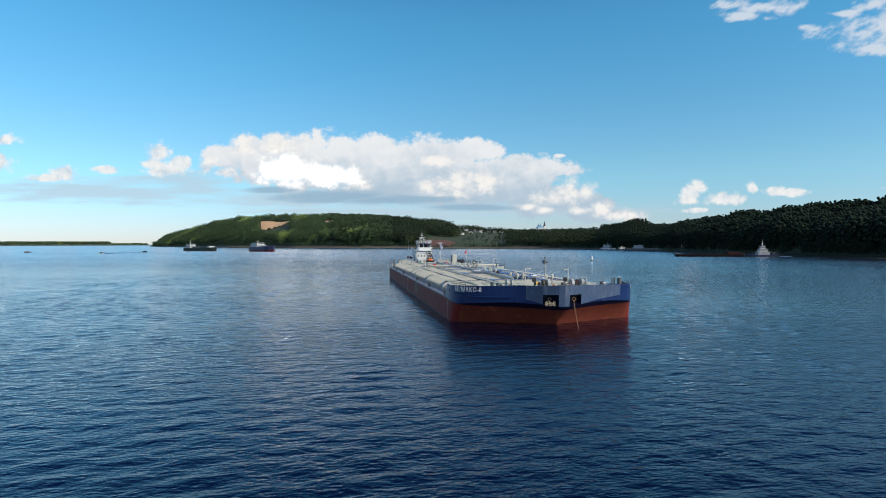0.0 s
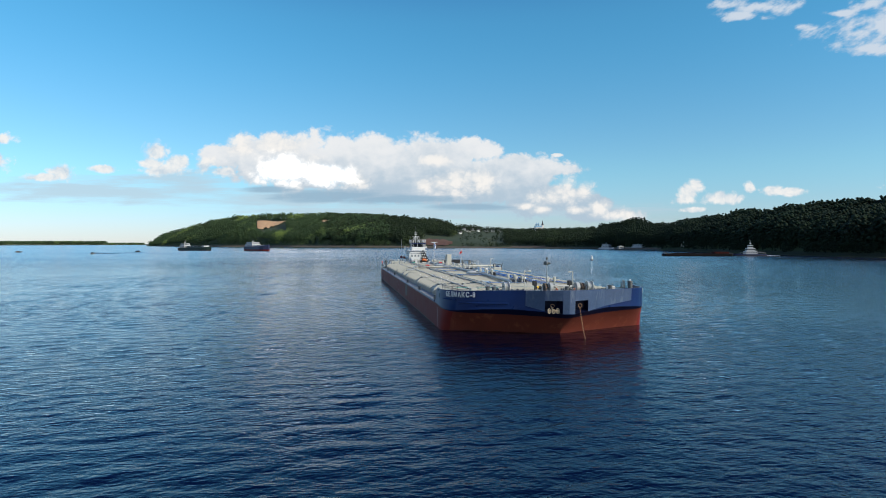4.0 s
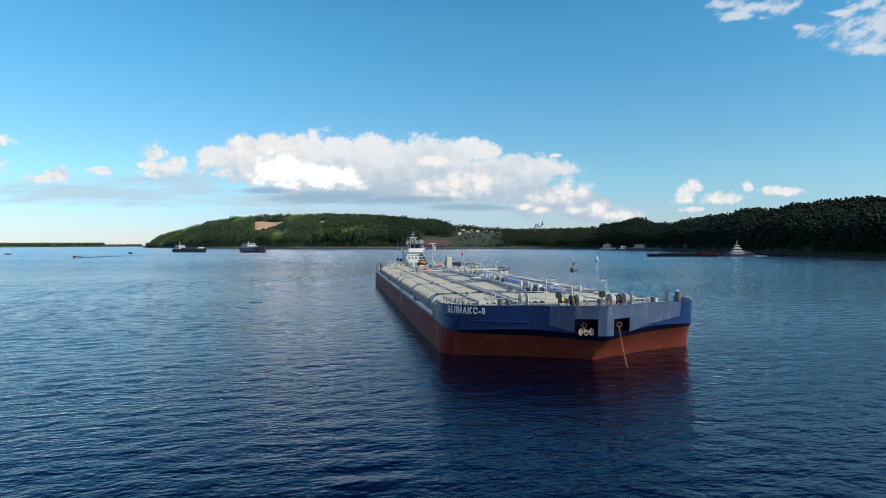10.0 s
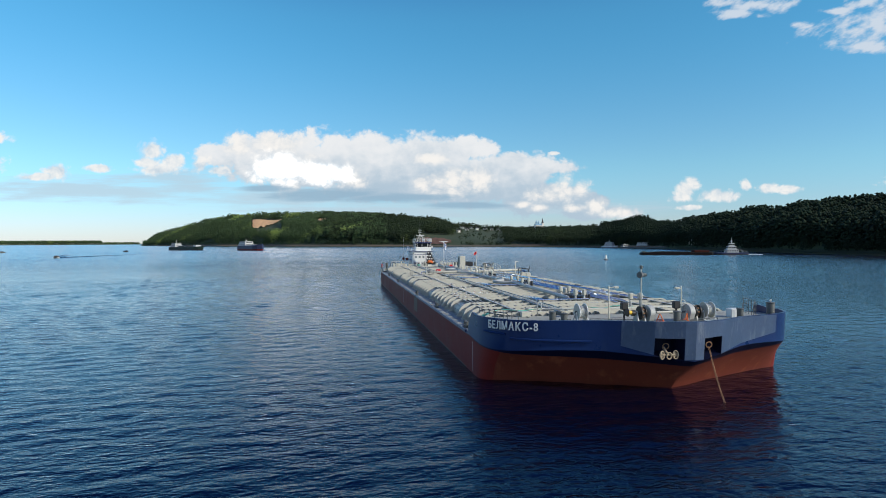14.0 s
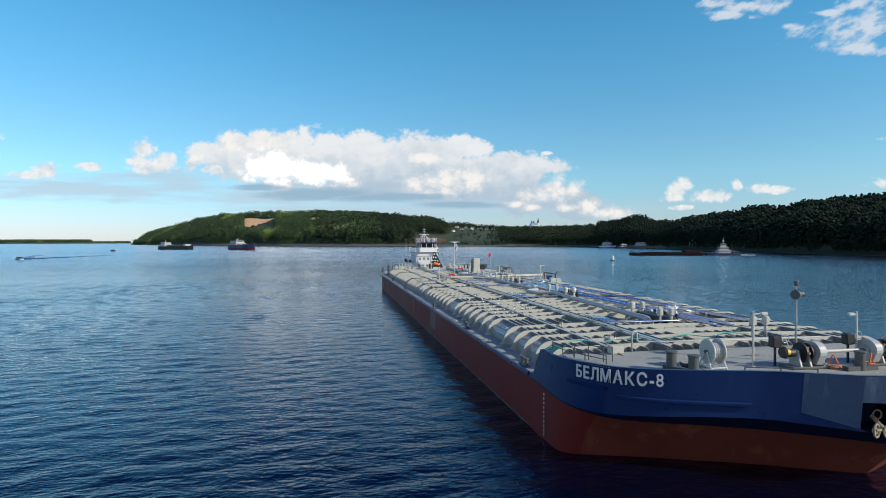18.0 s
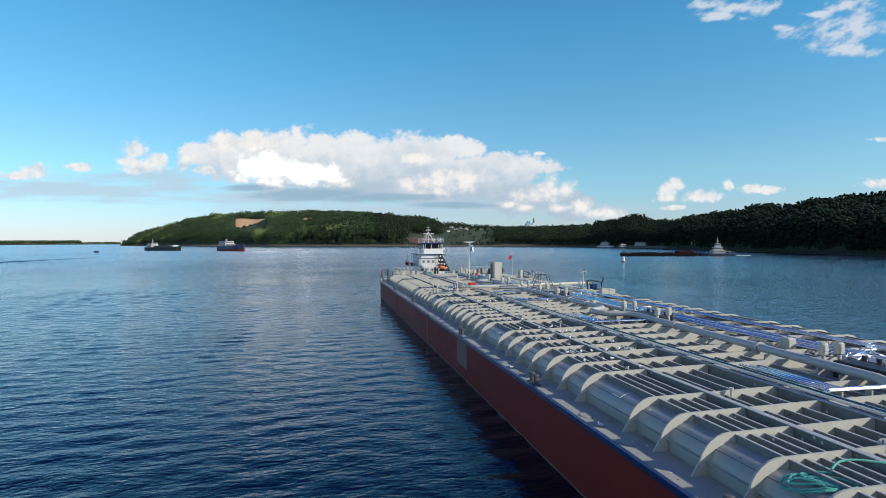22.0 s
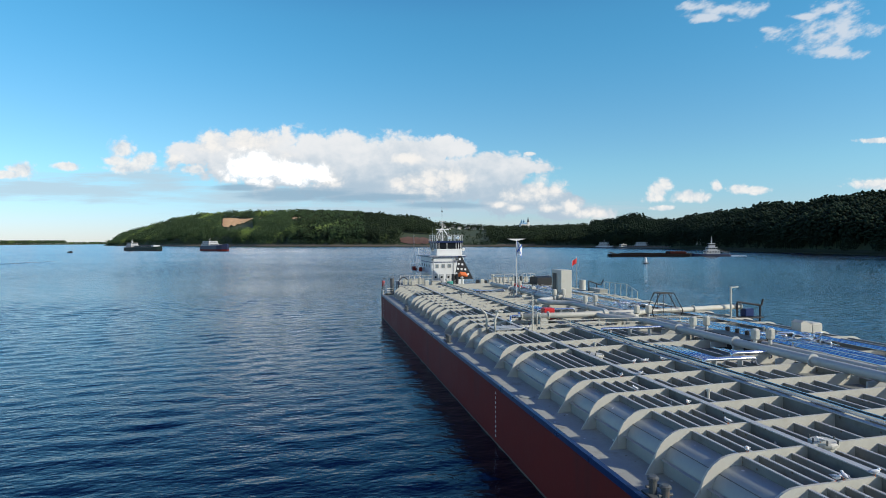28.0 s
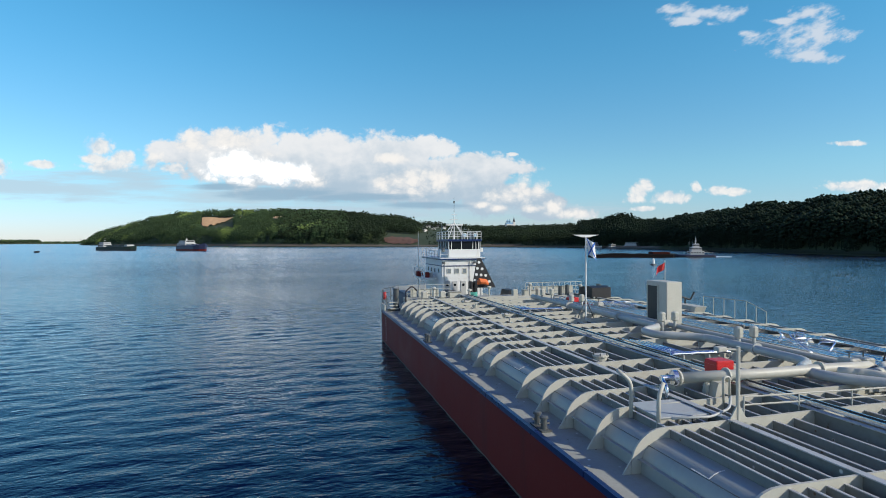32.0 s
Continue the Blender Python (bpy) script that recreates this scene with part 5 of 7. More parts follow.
SECTION = "hull"
vent_pair(-0.5, 1.8)
# lighter bow plate with two hawse pockets


def on_bow(x, z, out=0.0):
    """A point of the bow's upper face at half-breadth x and height z."""
    ks, top = bow_level("knuckle"), bow_level("top")
    ax = -abs(x)
    def along(pts):
        for a, b in zip(pts, pts[1:]):
            if a.x <= ax <= b.x and b.x > a.x:
                return a.lerp(b, (ax - a.x) / (b.x - a.x))
        return pts[-1].copy()
    a, b = along(ks), along(top)
    k = (z - a.z) / (b.z - a.z)
    p = a.lerp(b, k)
    p.x = x
    p.y -= out
    p.z = z
    return p


bm = B()
cols = []
XS = (-3.4, -3.0, -2.5, -1.95, -0.55, 0.0, 0.55, 1.95, 2.6, 3.4, 4.0, 5.0, 5.8, 6.5, 7.2)
for x in XS:
    low = lerp_table(((-4, 2.75), (-1.95, 2.2), (-0.55, 1.98), (0.55, 1.98), (1.95, 2.12), (4.0, 2.4), (5.8, 2.6), (7.2, 2.75)), x)
    cols.append([bm.verts.new(on_bow(x, z, 0.035)) for z in (low, low + (3.09 - low) * 0.5, 3.09, lerp_table(((-4, 3.92), (0, 3.99), (4, 3.92), (9.2, 3.74)), x) - 0.005)])
for i in range(len(cols) - 1):
    for j in range(3):
        if i in (3, 6) and j < 2:
            continue
        bm.faces.new((cols[i][j], cols[i + 1][j], cols[i + 1][j + 1], cols[i][j + 1]))
bmesh.ops.solidify(bm, geom=bm.faces[:], thickness=0.03)
bmesh.ops.recalc_face_normals(bm, faces=bm.faces)
part("bow_plate", bm, "plate", barge, "lighter blue doubling plate across the bow")
for x0, x1 in ((-1.95, -0.55), (0.55, 1.95)):
    xm = (x0 + x1) / 2
    bm = B()
    c = on_bow(xm, 2.62, -0.35)
    tube(bm, [c + Vector((0.17 * math.cos(t), 0, 0.15 * math.sin(t))) for t in np.linspace(0, math.tau, 17)], 0.028, 6)
    part("hawse_ring", bm, "rust", barge)


def anchor_and_chain():
    c = on_bow(-1.3, 2.22, 0.0)
    bm = B()
    cyl(bm, c + Vector((0, 0.45, 0.32)), c + Vector((0, -0.02, 0.0)), 0.07, seg=8)
    for s in (-1, 1):
        # dished flukes seen end on
        hub = c + Vector((s * 0.38, -0.10, 0.02))
        rim = [hub + Vector((0.13 * math.cos(t), -0.03 * math.cos(t) * s, 0.21 * math.sin(t))) for t in np.linspace(0, math.tau, 17)]
        tube(bm, rim, 0.035, 6)
        cyl(bm, hub + Vector((0, 0.03, 0)), hub + Vector((0, 0.06, 0)), 0.13, seg=12)
    cyl(bm, c + Vector((-0.36, -0.06, 0.02)), c + Vector((0.36, -0.06, 0.02)), 0.05, seg=10)
    tube(bm, [c + Vector((0.13 * math.cos(t), -0.12, -0.02 + 0.17 * math.sin(t))) for t in np.linspace(0, math.tau, 17)], 0.04, 6)
    ob = part("anchor", bm, "stone_rust", barge, "pale rusty stockless anchor hanging under the bow")
    bm = B()
    a, b = on_bow(1.15, 2.55, -0.25), Vector((1.0, -12.1, -0.4))
    n = 44
    for i in range(n):
        p = a.lerp(b, i / n)
        p.z -= 0.25 * math.sin(math.pi * i / n)
        q = a.lerp(b, (i + 1.35) / n)
        q.z -= 0.25 * math.sin(math.pi * (i + 1.35) / n)
        d = (q - p).normalized()
        sd = Vector((1, 0, 0)) if i % 2 else d.cross(Vector((1, 0, 0))).normalized()
        mid, half = (p + q) / 2, (q - p).length / 2
        ring = [mid + d * half * math.cos(t) + sd * 0.04 * math.sin(t) for t in np.linspace(0, math.tau, 9)]
        tube(bm, ring, 0.014, 4)
    part("anchor_chain", bm, "rust", barge, "rusty anchor chain running down into the water")


anchor_and_chain()


# name, register marks and draught marks
def letters(text, start, side, size, mat="white", name="letter"):
    half = bow_level("top")
    if side > 0:
        half = [Vector((-p.x, p.y, p.z)) for p in half][::-1]
    pts = [p for p in half]
    run = [0.0]
    for a, b in zip(pts, pts[1:]):
        run.append(run[-1] + (Vector((b.x, b.y, 0)) - Vector((a.x, a.y, 0))).length)
    def at(s):
        for i in range(len(pts) - 1):
            if s <= run[i + 1]:
                k = (s - run[i]) / (run[i + 1] - run[i])
                d = (pts[i + 1] - pts[i])
                d.z = 0
                return pts[i].lerp(pts[i + 1], k), d.normalized()
        return pts[-1], Vector((1, 0, 0))
    s = start
    for ch in text:
        cu = bpy.data.curves.new("letter", "FONT")
        cu.body, cu.size, cu.extrude, cu.align_x = ch, size, 0.012, "LEFT"
        cu.offset = 0.006 if ch == "8" else 0.016
        tmp = new("letter", cu)
        me = bpy.data.meshes.new_from_object(tmp.evaluated_get(bpy.context.evaluated_depsgraph_get()))
        bpy.data.objects.remove(tmp)
        me.transform(Matrix.Diagonal((0.84, 1, 1, 1)))
        xs = [v.co.x for v in me.vertices]
        w, x0 = max(xs) - min(xs), min(xs)
        p, d = at(s + w / 2)
        nrm = Vector((d.y, -d.x, 0))
        if nrm.y > 0:
            nrm = -nrm
        up = Vector((-0.0, 0.0, 1.0))
        m = Matrix((( d.x, up.x, nrm.x), (d.y, up.y, nrm.y), (d.z, up.z, nrm.z))).to_4x4()
        base = p - Vector((0, 0, 0.12 + size * 0.73)) + nrm * 0.06
        m.translation = base - d * (w / 2 + x0)
        me.transform(m)
        me.materials.append(M[mat])
        ob = new(name, me)
        ob.parent = barge
        tagged(ob, "white painted letter on the blue bow")
        s += w + size * 0.11


bpy.context.view_layer.update()
letters("БЕЛМАКС-8", 3.9, -1, 0.62)
letters("БЕЛМАКС-8", 5.4 + 6.05, 1, 0.63)
bm = B()
half = bow_level("top")
for k in range(9):
    j = 10 + k // 4
    a = half[j].lerp(half[j + 1], (k % 4) / 4)
    box(bm, a.x - 0.03, a.x + 0.0, a.y - 0.02, a.y + 0.01, a.z - 0.065, a.z - 0.03)
part("register_bars", bm, "plate", barge, "row of small pale marks above the name")


def draught_marks(x, y, z0, z1, side=-1):
    z = z0
    while z < z1:
        bm = B()
        box(bm, x - 0.012, x + 0.012, y - 0.05, y + 0.03, z, z + 0.09)
        part("draught_mark", bm, "white", barge)
        z += 0.19


draught_marks(-9.995, -2.9, 0.15, 1.95)
draught_marks(-10.0, 37.1, 0.25, 2.15)
draught_marks(-10.0, 75.9, 0.25, 2.1)
bm = B()
box(bm, -10.012, -9.99, 23.4, 26.0, 0.7, 2.2)
part("primed_patch", bm, material("grey_primer", (0.17, 0.12, 0.10), 0.8, vary=0.3, scale=1.0), barge, "dull grey-brown primed patch on the red side")
bm = B()
box(bm, -10.012, -9.99, -1.0, STERN, -0.05, 0.06)
part("waterline_stripe", bm, material("waterline_scum", (0.13, 0.11, 0.09), 0.8, vary=0.4, scale=0.6), barge, "pale scum line at the water")
# fender strips on the bow
for k0, k1, z in ((7.3, 11.8, 2.95), (12.7, 20.8, 2.75)):
    bm = B()
    half = bow_level("flare")
    pts = []
    for i in range(9):
        k = k0 + (k1 - k0) * i / 8
        j = int(k)
        p = half[j].lerp(half[min(j + 1, len(half) - 1)], k - j)
        pts.append(Vector((p.x * 1.004, p.y * 1.004, z)))
    tube(bm, pts, 0.07, 6)
    part("fender_strip", bm, "blue", barge)

SECTION = "manifold"
# ---- manifold amidships ----
pipe([(-5.9, 43.45, 3.88), (-2.8, 43.25, 3.88), (-0.6, 43.3, 3.9), (1.0, 43.2, 3.9)], 0.165, "rib", 0.6, "manifold_pipe", [((-5.9, 43.45, 3.88), (1, 0, 0)), ((-4.3, 43.35, 3.88), (1, 0, 0)), ((-0.9, 43.3, 3.9), (1, 0, 0))], "thick cream manifold pipe across the tank top")
pipe([(-0.6, 42.3, 3.93), (0.6, 42.3, 3.93), (1.2, 43.0, 3.93), (2.2, 43.2, 3.93), (8.3, 43.4, 4.05)], 0.15, "rib", 0.6, "manifold_pipe", [((8.3, 43.4, 4.05), (1, 0, 0)), ((5.0, 43.3, 4.0), (1, 0, 0))], "thick cream manifold pipe across the tank top")
pipe([(-0.9, 42.6, 3.93), (-0.3, 42.3, 3.93), (0.0, 41.2, 3.9)], 0.17, "rib", 0.4, "manifold_bend")
bm = B()
cyl(bm, (-6.08, 43.48, 3.88), (-5.95, 43.45, 3.88), 0.24, seg=18)
cyl(bm, (-6.45, 43.5, 3.88), (-6.08, 43.48, 3.88), 0.09, seg=12)
part("blind_flange", bm, "zinc", barge, "bright blank flange on the manifold")
pipe([(-6.75, 42.75, 3.3), (-6.75, 42.75, 3.8), (-6.65, 43.1, 3.95), (-6.4, 43.5, 3.88)], 0.05, "zinc", 0.15, "drain_pipe")
bm = B()
prism(bm, [(-5.0, 3.2), (-4.35, 3.2), (-4.5, 3.76), (-4.85, 3.76)], "y", 43.0, 43.6)
part("pipe_saddle", bm, "rib", barge)
bm = B()
rbox(bm, -4.42, -3.78, 43.62, 44.2, 3.6, 4.25, 0.03)
rb = part("hose_box", bm, "redpaint", barge, "bright red fire hose box")
bm = B()
box(bm, -4.43, -3.77, 43.61, 44.21, 4.1, 4.12)
part("lid_seam", bm, "redpaint", rb)
bm = B()
rbox(bm, 1.6, 2.3, 66.0, 66.6, 3.6, 4.0, 0.03)
part("hose_box", bm, "redpaint", barge, "bright red fire hose box")
bm = B()
rbox(bm, -8.05, -6.65, 41.15, 42.55, 3.0, 3.48, 0.015)
tray = part("drip_chest", bm, "rib", barge, "cream steel drip chest under the manifold end")
bm = B()
rbox(bm, -8.09, -6.61, 41.11, 42.59, 3.48, 3.52, 0.012)
part("lid", bm, "pipe", tray)
for x in (-7.55, -7.1):
    bm = B()
    box(bm, x - 0.03, x + 0.03, 41.11, 41.15, 3.25, 3.48)
    part("clasp", bm, "dark", tray)
for x, y, h, dx in ((-8.35, 42.0, 0.95, -0.35), (-8.2, 41.0, 0.8, 0.2)):
    pipe([(x, y, 3.3), (x, y, 3.3 + h), (x + dx, y + 0.1, 3.3 + h + 0.3)], 0.055, "rib", 0.2, "tray_post")
pipe([(-8.1, 40.6, 3.66), (-7.0, 40.6, 3.62), (-6.3, 40.8, 3.72), (-6.1, 41.0, 3.95)], 0.035, "pipe", 0.15, "tray_pipe")
bm = B()
cyl(bm, (-6.35, 40.45, 3.4), (-6.35, 40.45, 5.35), 0.05, seg=8)
prism(bm, [(-6.65, 3.46), (-6.05, 3.46), (-6.29, 3.86), (-6.41, 3.86)], "y", 40.43, 40.47)
lp = part("lamp_post", bm, "rib", barge, "grey lamp post beside the manifold")
bm = B()
cyl(bm, (-6.35, 40.45, 5.27), (-6.75, 40.5, 5.3), 0.025, seg=6)
rbox(bm, -6.95, -6.7, 40.4, 40.6, 5.24, 5.36, 0.02)
part("lamp_arm", bm, "rib", lp)
rail([(-5.7, 41.0, 3.5), (0.8, 40.6, 3.55), (3.6, 40.4, 3.5)], 0.42, 1.6, "rib", r=0.025)
pipe([(-5.5, 42.0, 3.5), (-5.5, 42.0, 4.2), (-5.3, 42.0, 4.2), (-5.3, 42.0, 3.6)], 0.035, "rib", 0.1, "vent_loop")
# black guard frames
for y in (43.0, 43.62):
    bm = B()
    tube(bm, bend([(2.2, y, 3.6), (2.05, y, 3.95), (2.55, y, 5.0), (3.5, y, 5.0), (4.1, y, 3.95), (3.9, y, 3.6)], 0.12), 0.03, 6)
    tube(bm, [(2.05, y, 3.95), (4.1, y, 3.95)], 0.02, 5)
    for x in (2.8, 3.3):
        tube(bm, [(x, y, 3.5), (x, y, 5.0)], 0.016, 5)
    part("guard_frame", bm, "black", barge, "black tube guard frame over the manifold")
for x, z in ((2.55, 5.0), (3.5, 5.0), (2.05, 3.95), (4.1, 3.95)):
    bm = B()
    tube(bm, [(x, 43.0, z), (x, 43.62, z)], 0.025, 6)
    part("guard_bar", bm, "black", barge)
# hose crane on the far side
bm = B()
cyl(bm, (7.35, 43, 3.4), (7.35, 43, 5.3), 0.06, seg=8)
ladder = part("crane_post", bm, "rib", barge)
bm = B()
tube(bm, [(7.35, 43, 5.25), (7.85, 43, 5.28)], 0.04, 6)
part("post_arm", bm, "rib", ladder)
bm = B()
tube(bm, bend([(7.95, 43.2, 3.4), (7.95, 43.2, 4.35), (9.5, 43, 4.1), (9.6, 43, 4.5)], 0.1), 0.06, 8)
tube(bm, [(9.4, 43, 2.46), (9.4, 43, 4.15)], 0.06, 8)
box(bm, 8.0, 9.5, 42.8, 43.3, 3.35, 3.45)
part("hose_cradle", bm, "black", barge, "black steel hose cradle")
bm = B()
rbox(bm, 8.3, 8.9, 42.9, 43.4, 3.45, 3.95, 0.04)
part("hose_drum", bm, "blue", barge)
bm = B()
rbox(bm, 6.95, 7.6, 36.6, 37.6, 3.4, 3.95, 0.06)
wb = part("winch_house", bm, "rib", barge, "cream winch housing")
bm = B()
prism(bm, [(6.3, 3.5), (6.95, 3.5), (6.95, 3.9), (6.5, 4.1), (6.3, 4.0)], "y", 36.6, 37.2)
part("winch_arm", bm, "rib", wb)

SECTION = "house"
# ---- deck house, masts ----
bm = B()
rbox(bm, 0.6, 1.5, 52.7, 54.5, 3.4, 5.85, 0.03)
hs = part("entrance_trunk", bm, "rib", barge, "tall cream companionway box with an open door")
# a black panel stands in for the shade inside the open door
bm = B()
box(bm, 0.59, 0.612, 53.45, 54.35, 3.65, 5.6)
part("doorway", bm, "black", hs, "dark open doorway")
bm = B()
prism(bm, [(0.55, 3.6), (0.585, 3.6), (0.585, 5.65), (0.55, 5.65)], "y", 53.4, 53.45)
prism(bm, [(0.55, 5.6), (0.585, 5.6), (0.585, 5.65), (0.55, 5.65)], "y", 53.4, 54.4)
part("door_frame", bm, "rib", hs)
bm = B()
tube(bm, bend([(7.1, 61.2, 3.3), (7.1, 61.2, 4.35), (8.3, 61.2, 3.95), (8.6, 61.2, 4.45)], 0.1), 0.06, 8)
tube(bm, [(7.9, 61.2, 3.3), (7.9, 61.2, 4.08)], 0.05, 8)
box(bm, 7.0, 8.6, 61.0, 61.4, 3.25, 3.34)
part("hose_cradle", bm, "black", barge, "black steel hose cradle")
bm = B()
cyl(bm, (7.5, 63.4, 3.2), (7.5, 63.4, 4.3), 0.32, seg=16)
part("vent_cylinder", bm, "rib", barge)
bm = B()
cyl(bm, (-1.2, 57.9, 3.4), (-1.2, 57.9, 8.3), 0.05, 0.04, seg=8)
fm = part("flag_mast", bm, "white", barge, "white flag mast with a crosstree")
bm = B()
prism(bm, [(-2.05, 8.33), (-0.35, 8.33), (-1.0, 8.18), (-1.4, 8.18)], "y", 57.87, 57.93)
part("crosstree", bm, "white", fm)
for a in (-0.5, 0.5):
    bm = B()
    cyl(bm, (-1.2 + a, 57.9, 3.45), (-1.2, 57.9, 4.6), 0.03, seg=6)
    part("mast_stay", bm, "dark", fm)
bm = B()
cyl(bm, (4.9, 59.1, 3.4), (4.9, 59.1, 6.7), 0.025, seg=6)
part("flag_pole", bm, "rib", barge)

SECTION = "hull"
rail([(8.3, 63.2, 3.1), (8.5, 61.6, 3.1), (8.7, 60.0, 3.1), (9.0, 58.8, 2.6)], 1.25, 0.8, "rib", bars=1, r=0.022)
bm = B()
prism(bm, [(64.2, 3.1), (66.0, 3.1), (66.3, 3.6), (63.9, 3.6)], "x", 8.3, 9.1)
part("hose_tub", bm, "rib", barge, "cream tub for hoses on the tank top")
for x, y in ((1.7, 47.2), (2.3, 47.2), (1.5, 57.4), (2.1, 58.2), (2.7, 66.3), (1.4, 30.4), (2.4, 12.8)):
    bm = B()
    rbox(bm, x - 0.22, x + 0.22, y - 0.3, y + 0.3, 3.3, 3.85, 0.05)
    vb = part("valve_block", bm, "rib", barge, "cream valve block with a hand wheel")
    bm = B()
    cyl(bm, (x, y, 3.85), (x, y, 4.05), 0.025, seg=6)
    tube(bm, [(x + 0.13 * math.cos(t), y + 0.13 * math.sin(t), 4.04) for t in np.linspace(0, math.tau, 15)], 0.016, 5)
    part("hand_wheel", bm, "dark", vb)
SECTION = "stern"
# ---- stern ----
SZ = SIDE_Z
bm = B()
for s in (-1, 1):
    x0, x1 = sorted((s * 9.98, s * 9.9))
    box(bm, x0, x1, 74.0, 75.3 + 0.6, SZ, SZ + 0.55)
box(bm, -10, 10, 75.3, 75.3 + 0.6, SZ - 1.2, SZ + 0.02)
part("stern_bulwark", bm, "rib", barge)
bm = B()
box(bm, -8.2, 8.2, 74.25, 75.9, 3.0, 3.3)
part("poop_deck", bm, "deck", barge)
rail([(-9.9, 72.8, SZ + 0.2), (-9.9, 75.7, SZ + 0.6), (-8.6, 75.8, SZ + 0.9)], 1.05, 0.8, "dark", bars=3)
rail([(-7.9, 75.6, 3.3), (-4.3, 75.6, 3.3)], 1.0, 0.5, "rib", bars=3)
rail([(2.4, 75.6, 3.3), (7.6, 75.6, 3.3)], 1.0, 0.5, "rib", bars=3)
for x0, x1 in ((-7.6, -4.5), (2.6, 7.4)):
    n = int((x1 - x0) / 0.62)
    for i in range(n):
        bm = B()
        box(bm, x0 + i * 0.62, x0 + i * 0.62 + 0.5, 75.66, 75.69, 3.35, 3.98)
        part("weather_board", bm, "rib", barge, "cream board behind the stern rail")
bollards(-8.9, 74.9, SZ, 1.75, 0.2, two=False)
bollards(8.9, 74.9, SZ, 1.75, 0.2, two=False)
for k in range(4):
    bm = B()
    box(bm, -9.5, -8.9, 73.6 + 0.28 * k, 73.9 + 0.28 * k, SZ + 0.22 * k, SZ + 0.22 * k + 0.06)
    part("step", bm, "rib", barge)
bm = B()
cyl(bm, (4.4, 73.0, 3.4), (4.4, 73.0, 4.2), 0.16, seg=12)
cyl(bm, (5.0, 73.0, 3.4), (5.0, 73.0, 4.25), 0.16, seg=12)
part("twin_bollards", bm, "dark", barge)
bm = B()
prism(bm, [(70.2, 3.4), (72.6, 3.4), (72.4, 4.1), (71.0, 4.3), (70.2, 4.2)], "x", 5.8, 7.4)
part("dark_winch", bm, "black", barge, "dark covered mooring winch")
for x in (-6.9, -5.4, 0.8, 3.0):
    bm = B()
    rbox(bm, x, x + 0.45, 74.4, 74.8, 3.3, 3.85, 0.05)
    part("vent_box", bm, "rib", barge)
for x, y, h in ((-6.2, 73.2, 0.8), (-3.2, 73.6, 0.55), (-1.4, 74.0, 0.7), (1.9, 73.4, 0.9), (6.6, 73.8, 0.7)):
    bm = B()
    cyl(bm, (x, y, 3.1), (x, y, 3.3 + h), 0.07, seg=10)
    lathe(bm, (x, y, 3.3 + h), ((0.08, 0), (0.17, 0.05), (0.17, 0.16), (0.06, 0.22)), 12)
    part("mushroom_vent", bm, "rib", barge, "cream mushroom vent on the stern deck")
for x in (-4.2, 2.2):
    bm = B()
    rbox(bm, x - 0.5, x + 0.5, 74.2, 74.8, 3.3, 3.75, 0.04)
    ch = part("deck_chest", bm, "rib", barge, "cream steel chest on the stern deck")
    bm = B()
    rbox(bm, x - 0.53, x + 0.53, 74.17, 74.83, 3.75, 3.81, 0.02)
    part("lid", bm, "deck", ch)
bm = B()
tube(bm, [(-2.6 + 0.34 * math.cos(t), 74.6 + 0.3 * math.sin(t), 3.34 + 0.014 * t) for t in np.linspace(0, 25, 80)], 0.04, 6)
part("rope_coil", bm, "rope", barge, "turquoise coil of mooring rope")
pipe([(-8.4, 73.4, 3.2), (-8.2, 74.6, 3.9), (-7.6, 75.0, 4.3), (-7.2, 75.0, 3.9)], 0.06, "black", 0.3, "hose")
pipe([(-9.82, 75.0, SZ + 0.9), (-9.82, 75.0, SZ + 1.5)], 0.12, "redpaint", 0.1, "life_ring_case", (), "red case on the stern rail")

SECTION = "hull"
# white corner marks on the tank's shoulder in the wide bays
for n in GAPS:
    y = RIB_0 + RIB_STEP * n
    bm = B()
    prof = tank_profile(0.245)
    pts = [Vector((x, y - 0.35, z)) for x, z in prof[5:9]]
    tube(bm, pts, 0.012, 4)
    tube(bm, [pts[0], pts[0] + Vector((0, 0.55, 0))], 0.012, 4)
    part("corner_mark", bm, "white", barge, "thin white painted corner mark")

# turquoise mooring rope
bm = B()
rope_rnd = random.Random(8)
pts = []
for i in range(150):
    t = i / 149
    a = t * 46
    w = 0.26 + 0.12 * math.sin(t * 9)
    x, y = -8.30 + w * math.cos(a) + 0.9 * max(0, t - 0.35), 0.15 + 1.3 * w * math.sin(a * 0.93) - 0.1 * t
    over = min(1.0, max(0.0, (x + 8.95) / 0.75))
    pts.append((x, y, 2.72 + 0.52 * math.sin(over * math.pi / 2) + 0.03 * rope_rnd.random()))
tube(bm, pts, 0.028, 6)
pts = [(-7.8 + 10.6 * t, 0.1 + 1.0 * t + 0.16 * math.sin(t * 31) + 0.1 * math.sin(t * 13), 3.47 + 0.05 * math.sin(t * 23)) for t in np.linspace(0, 1, 110)]
tube(bm, pts, 0.026, 6)
tagged(part("mooring_rope", bm, "rope"), "turquoise mooring rope strewn over the tank top", "rope")

# ---- pusher tug behind the barge ----
tug = thing("pusher_tug", "white pusher tug with blue trim at the barge's stern", "tugboat", (-0.25, 88.9, 0))
tug.scale = (1.055, 1.055, 1.0)


def tpart(name, bm, mat, parent=None, label="", smooth=False):
    return part(name, bm, mat, parent or tug, label, smooth)


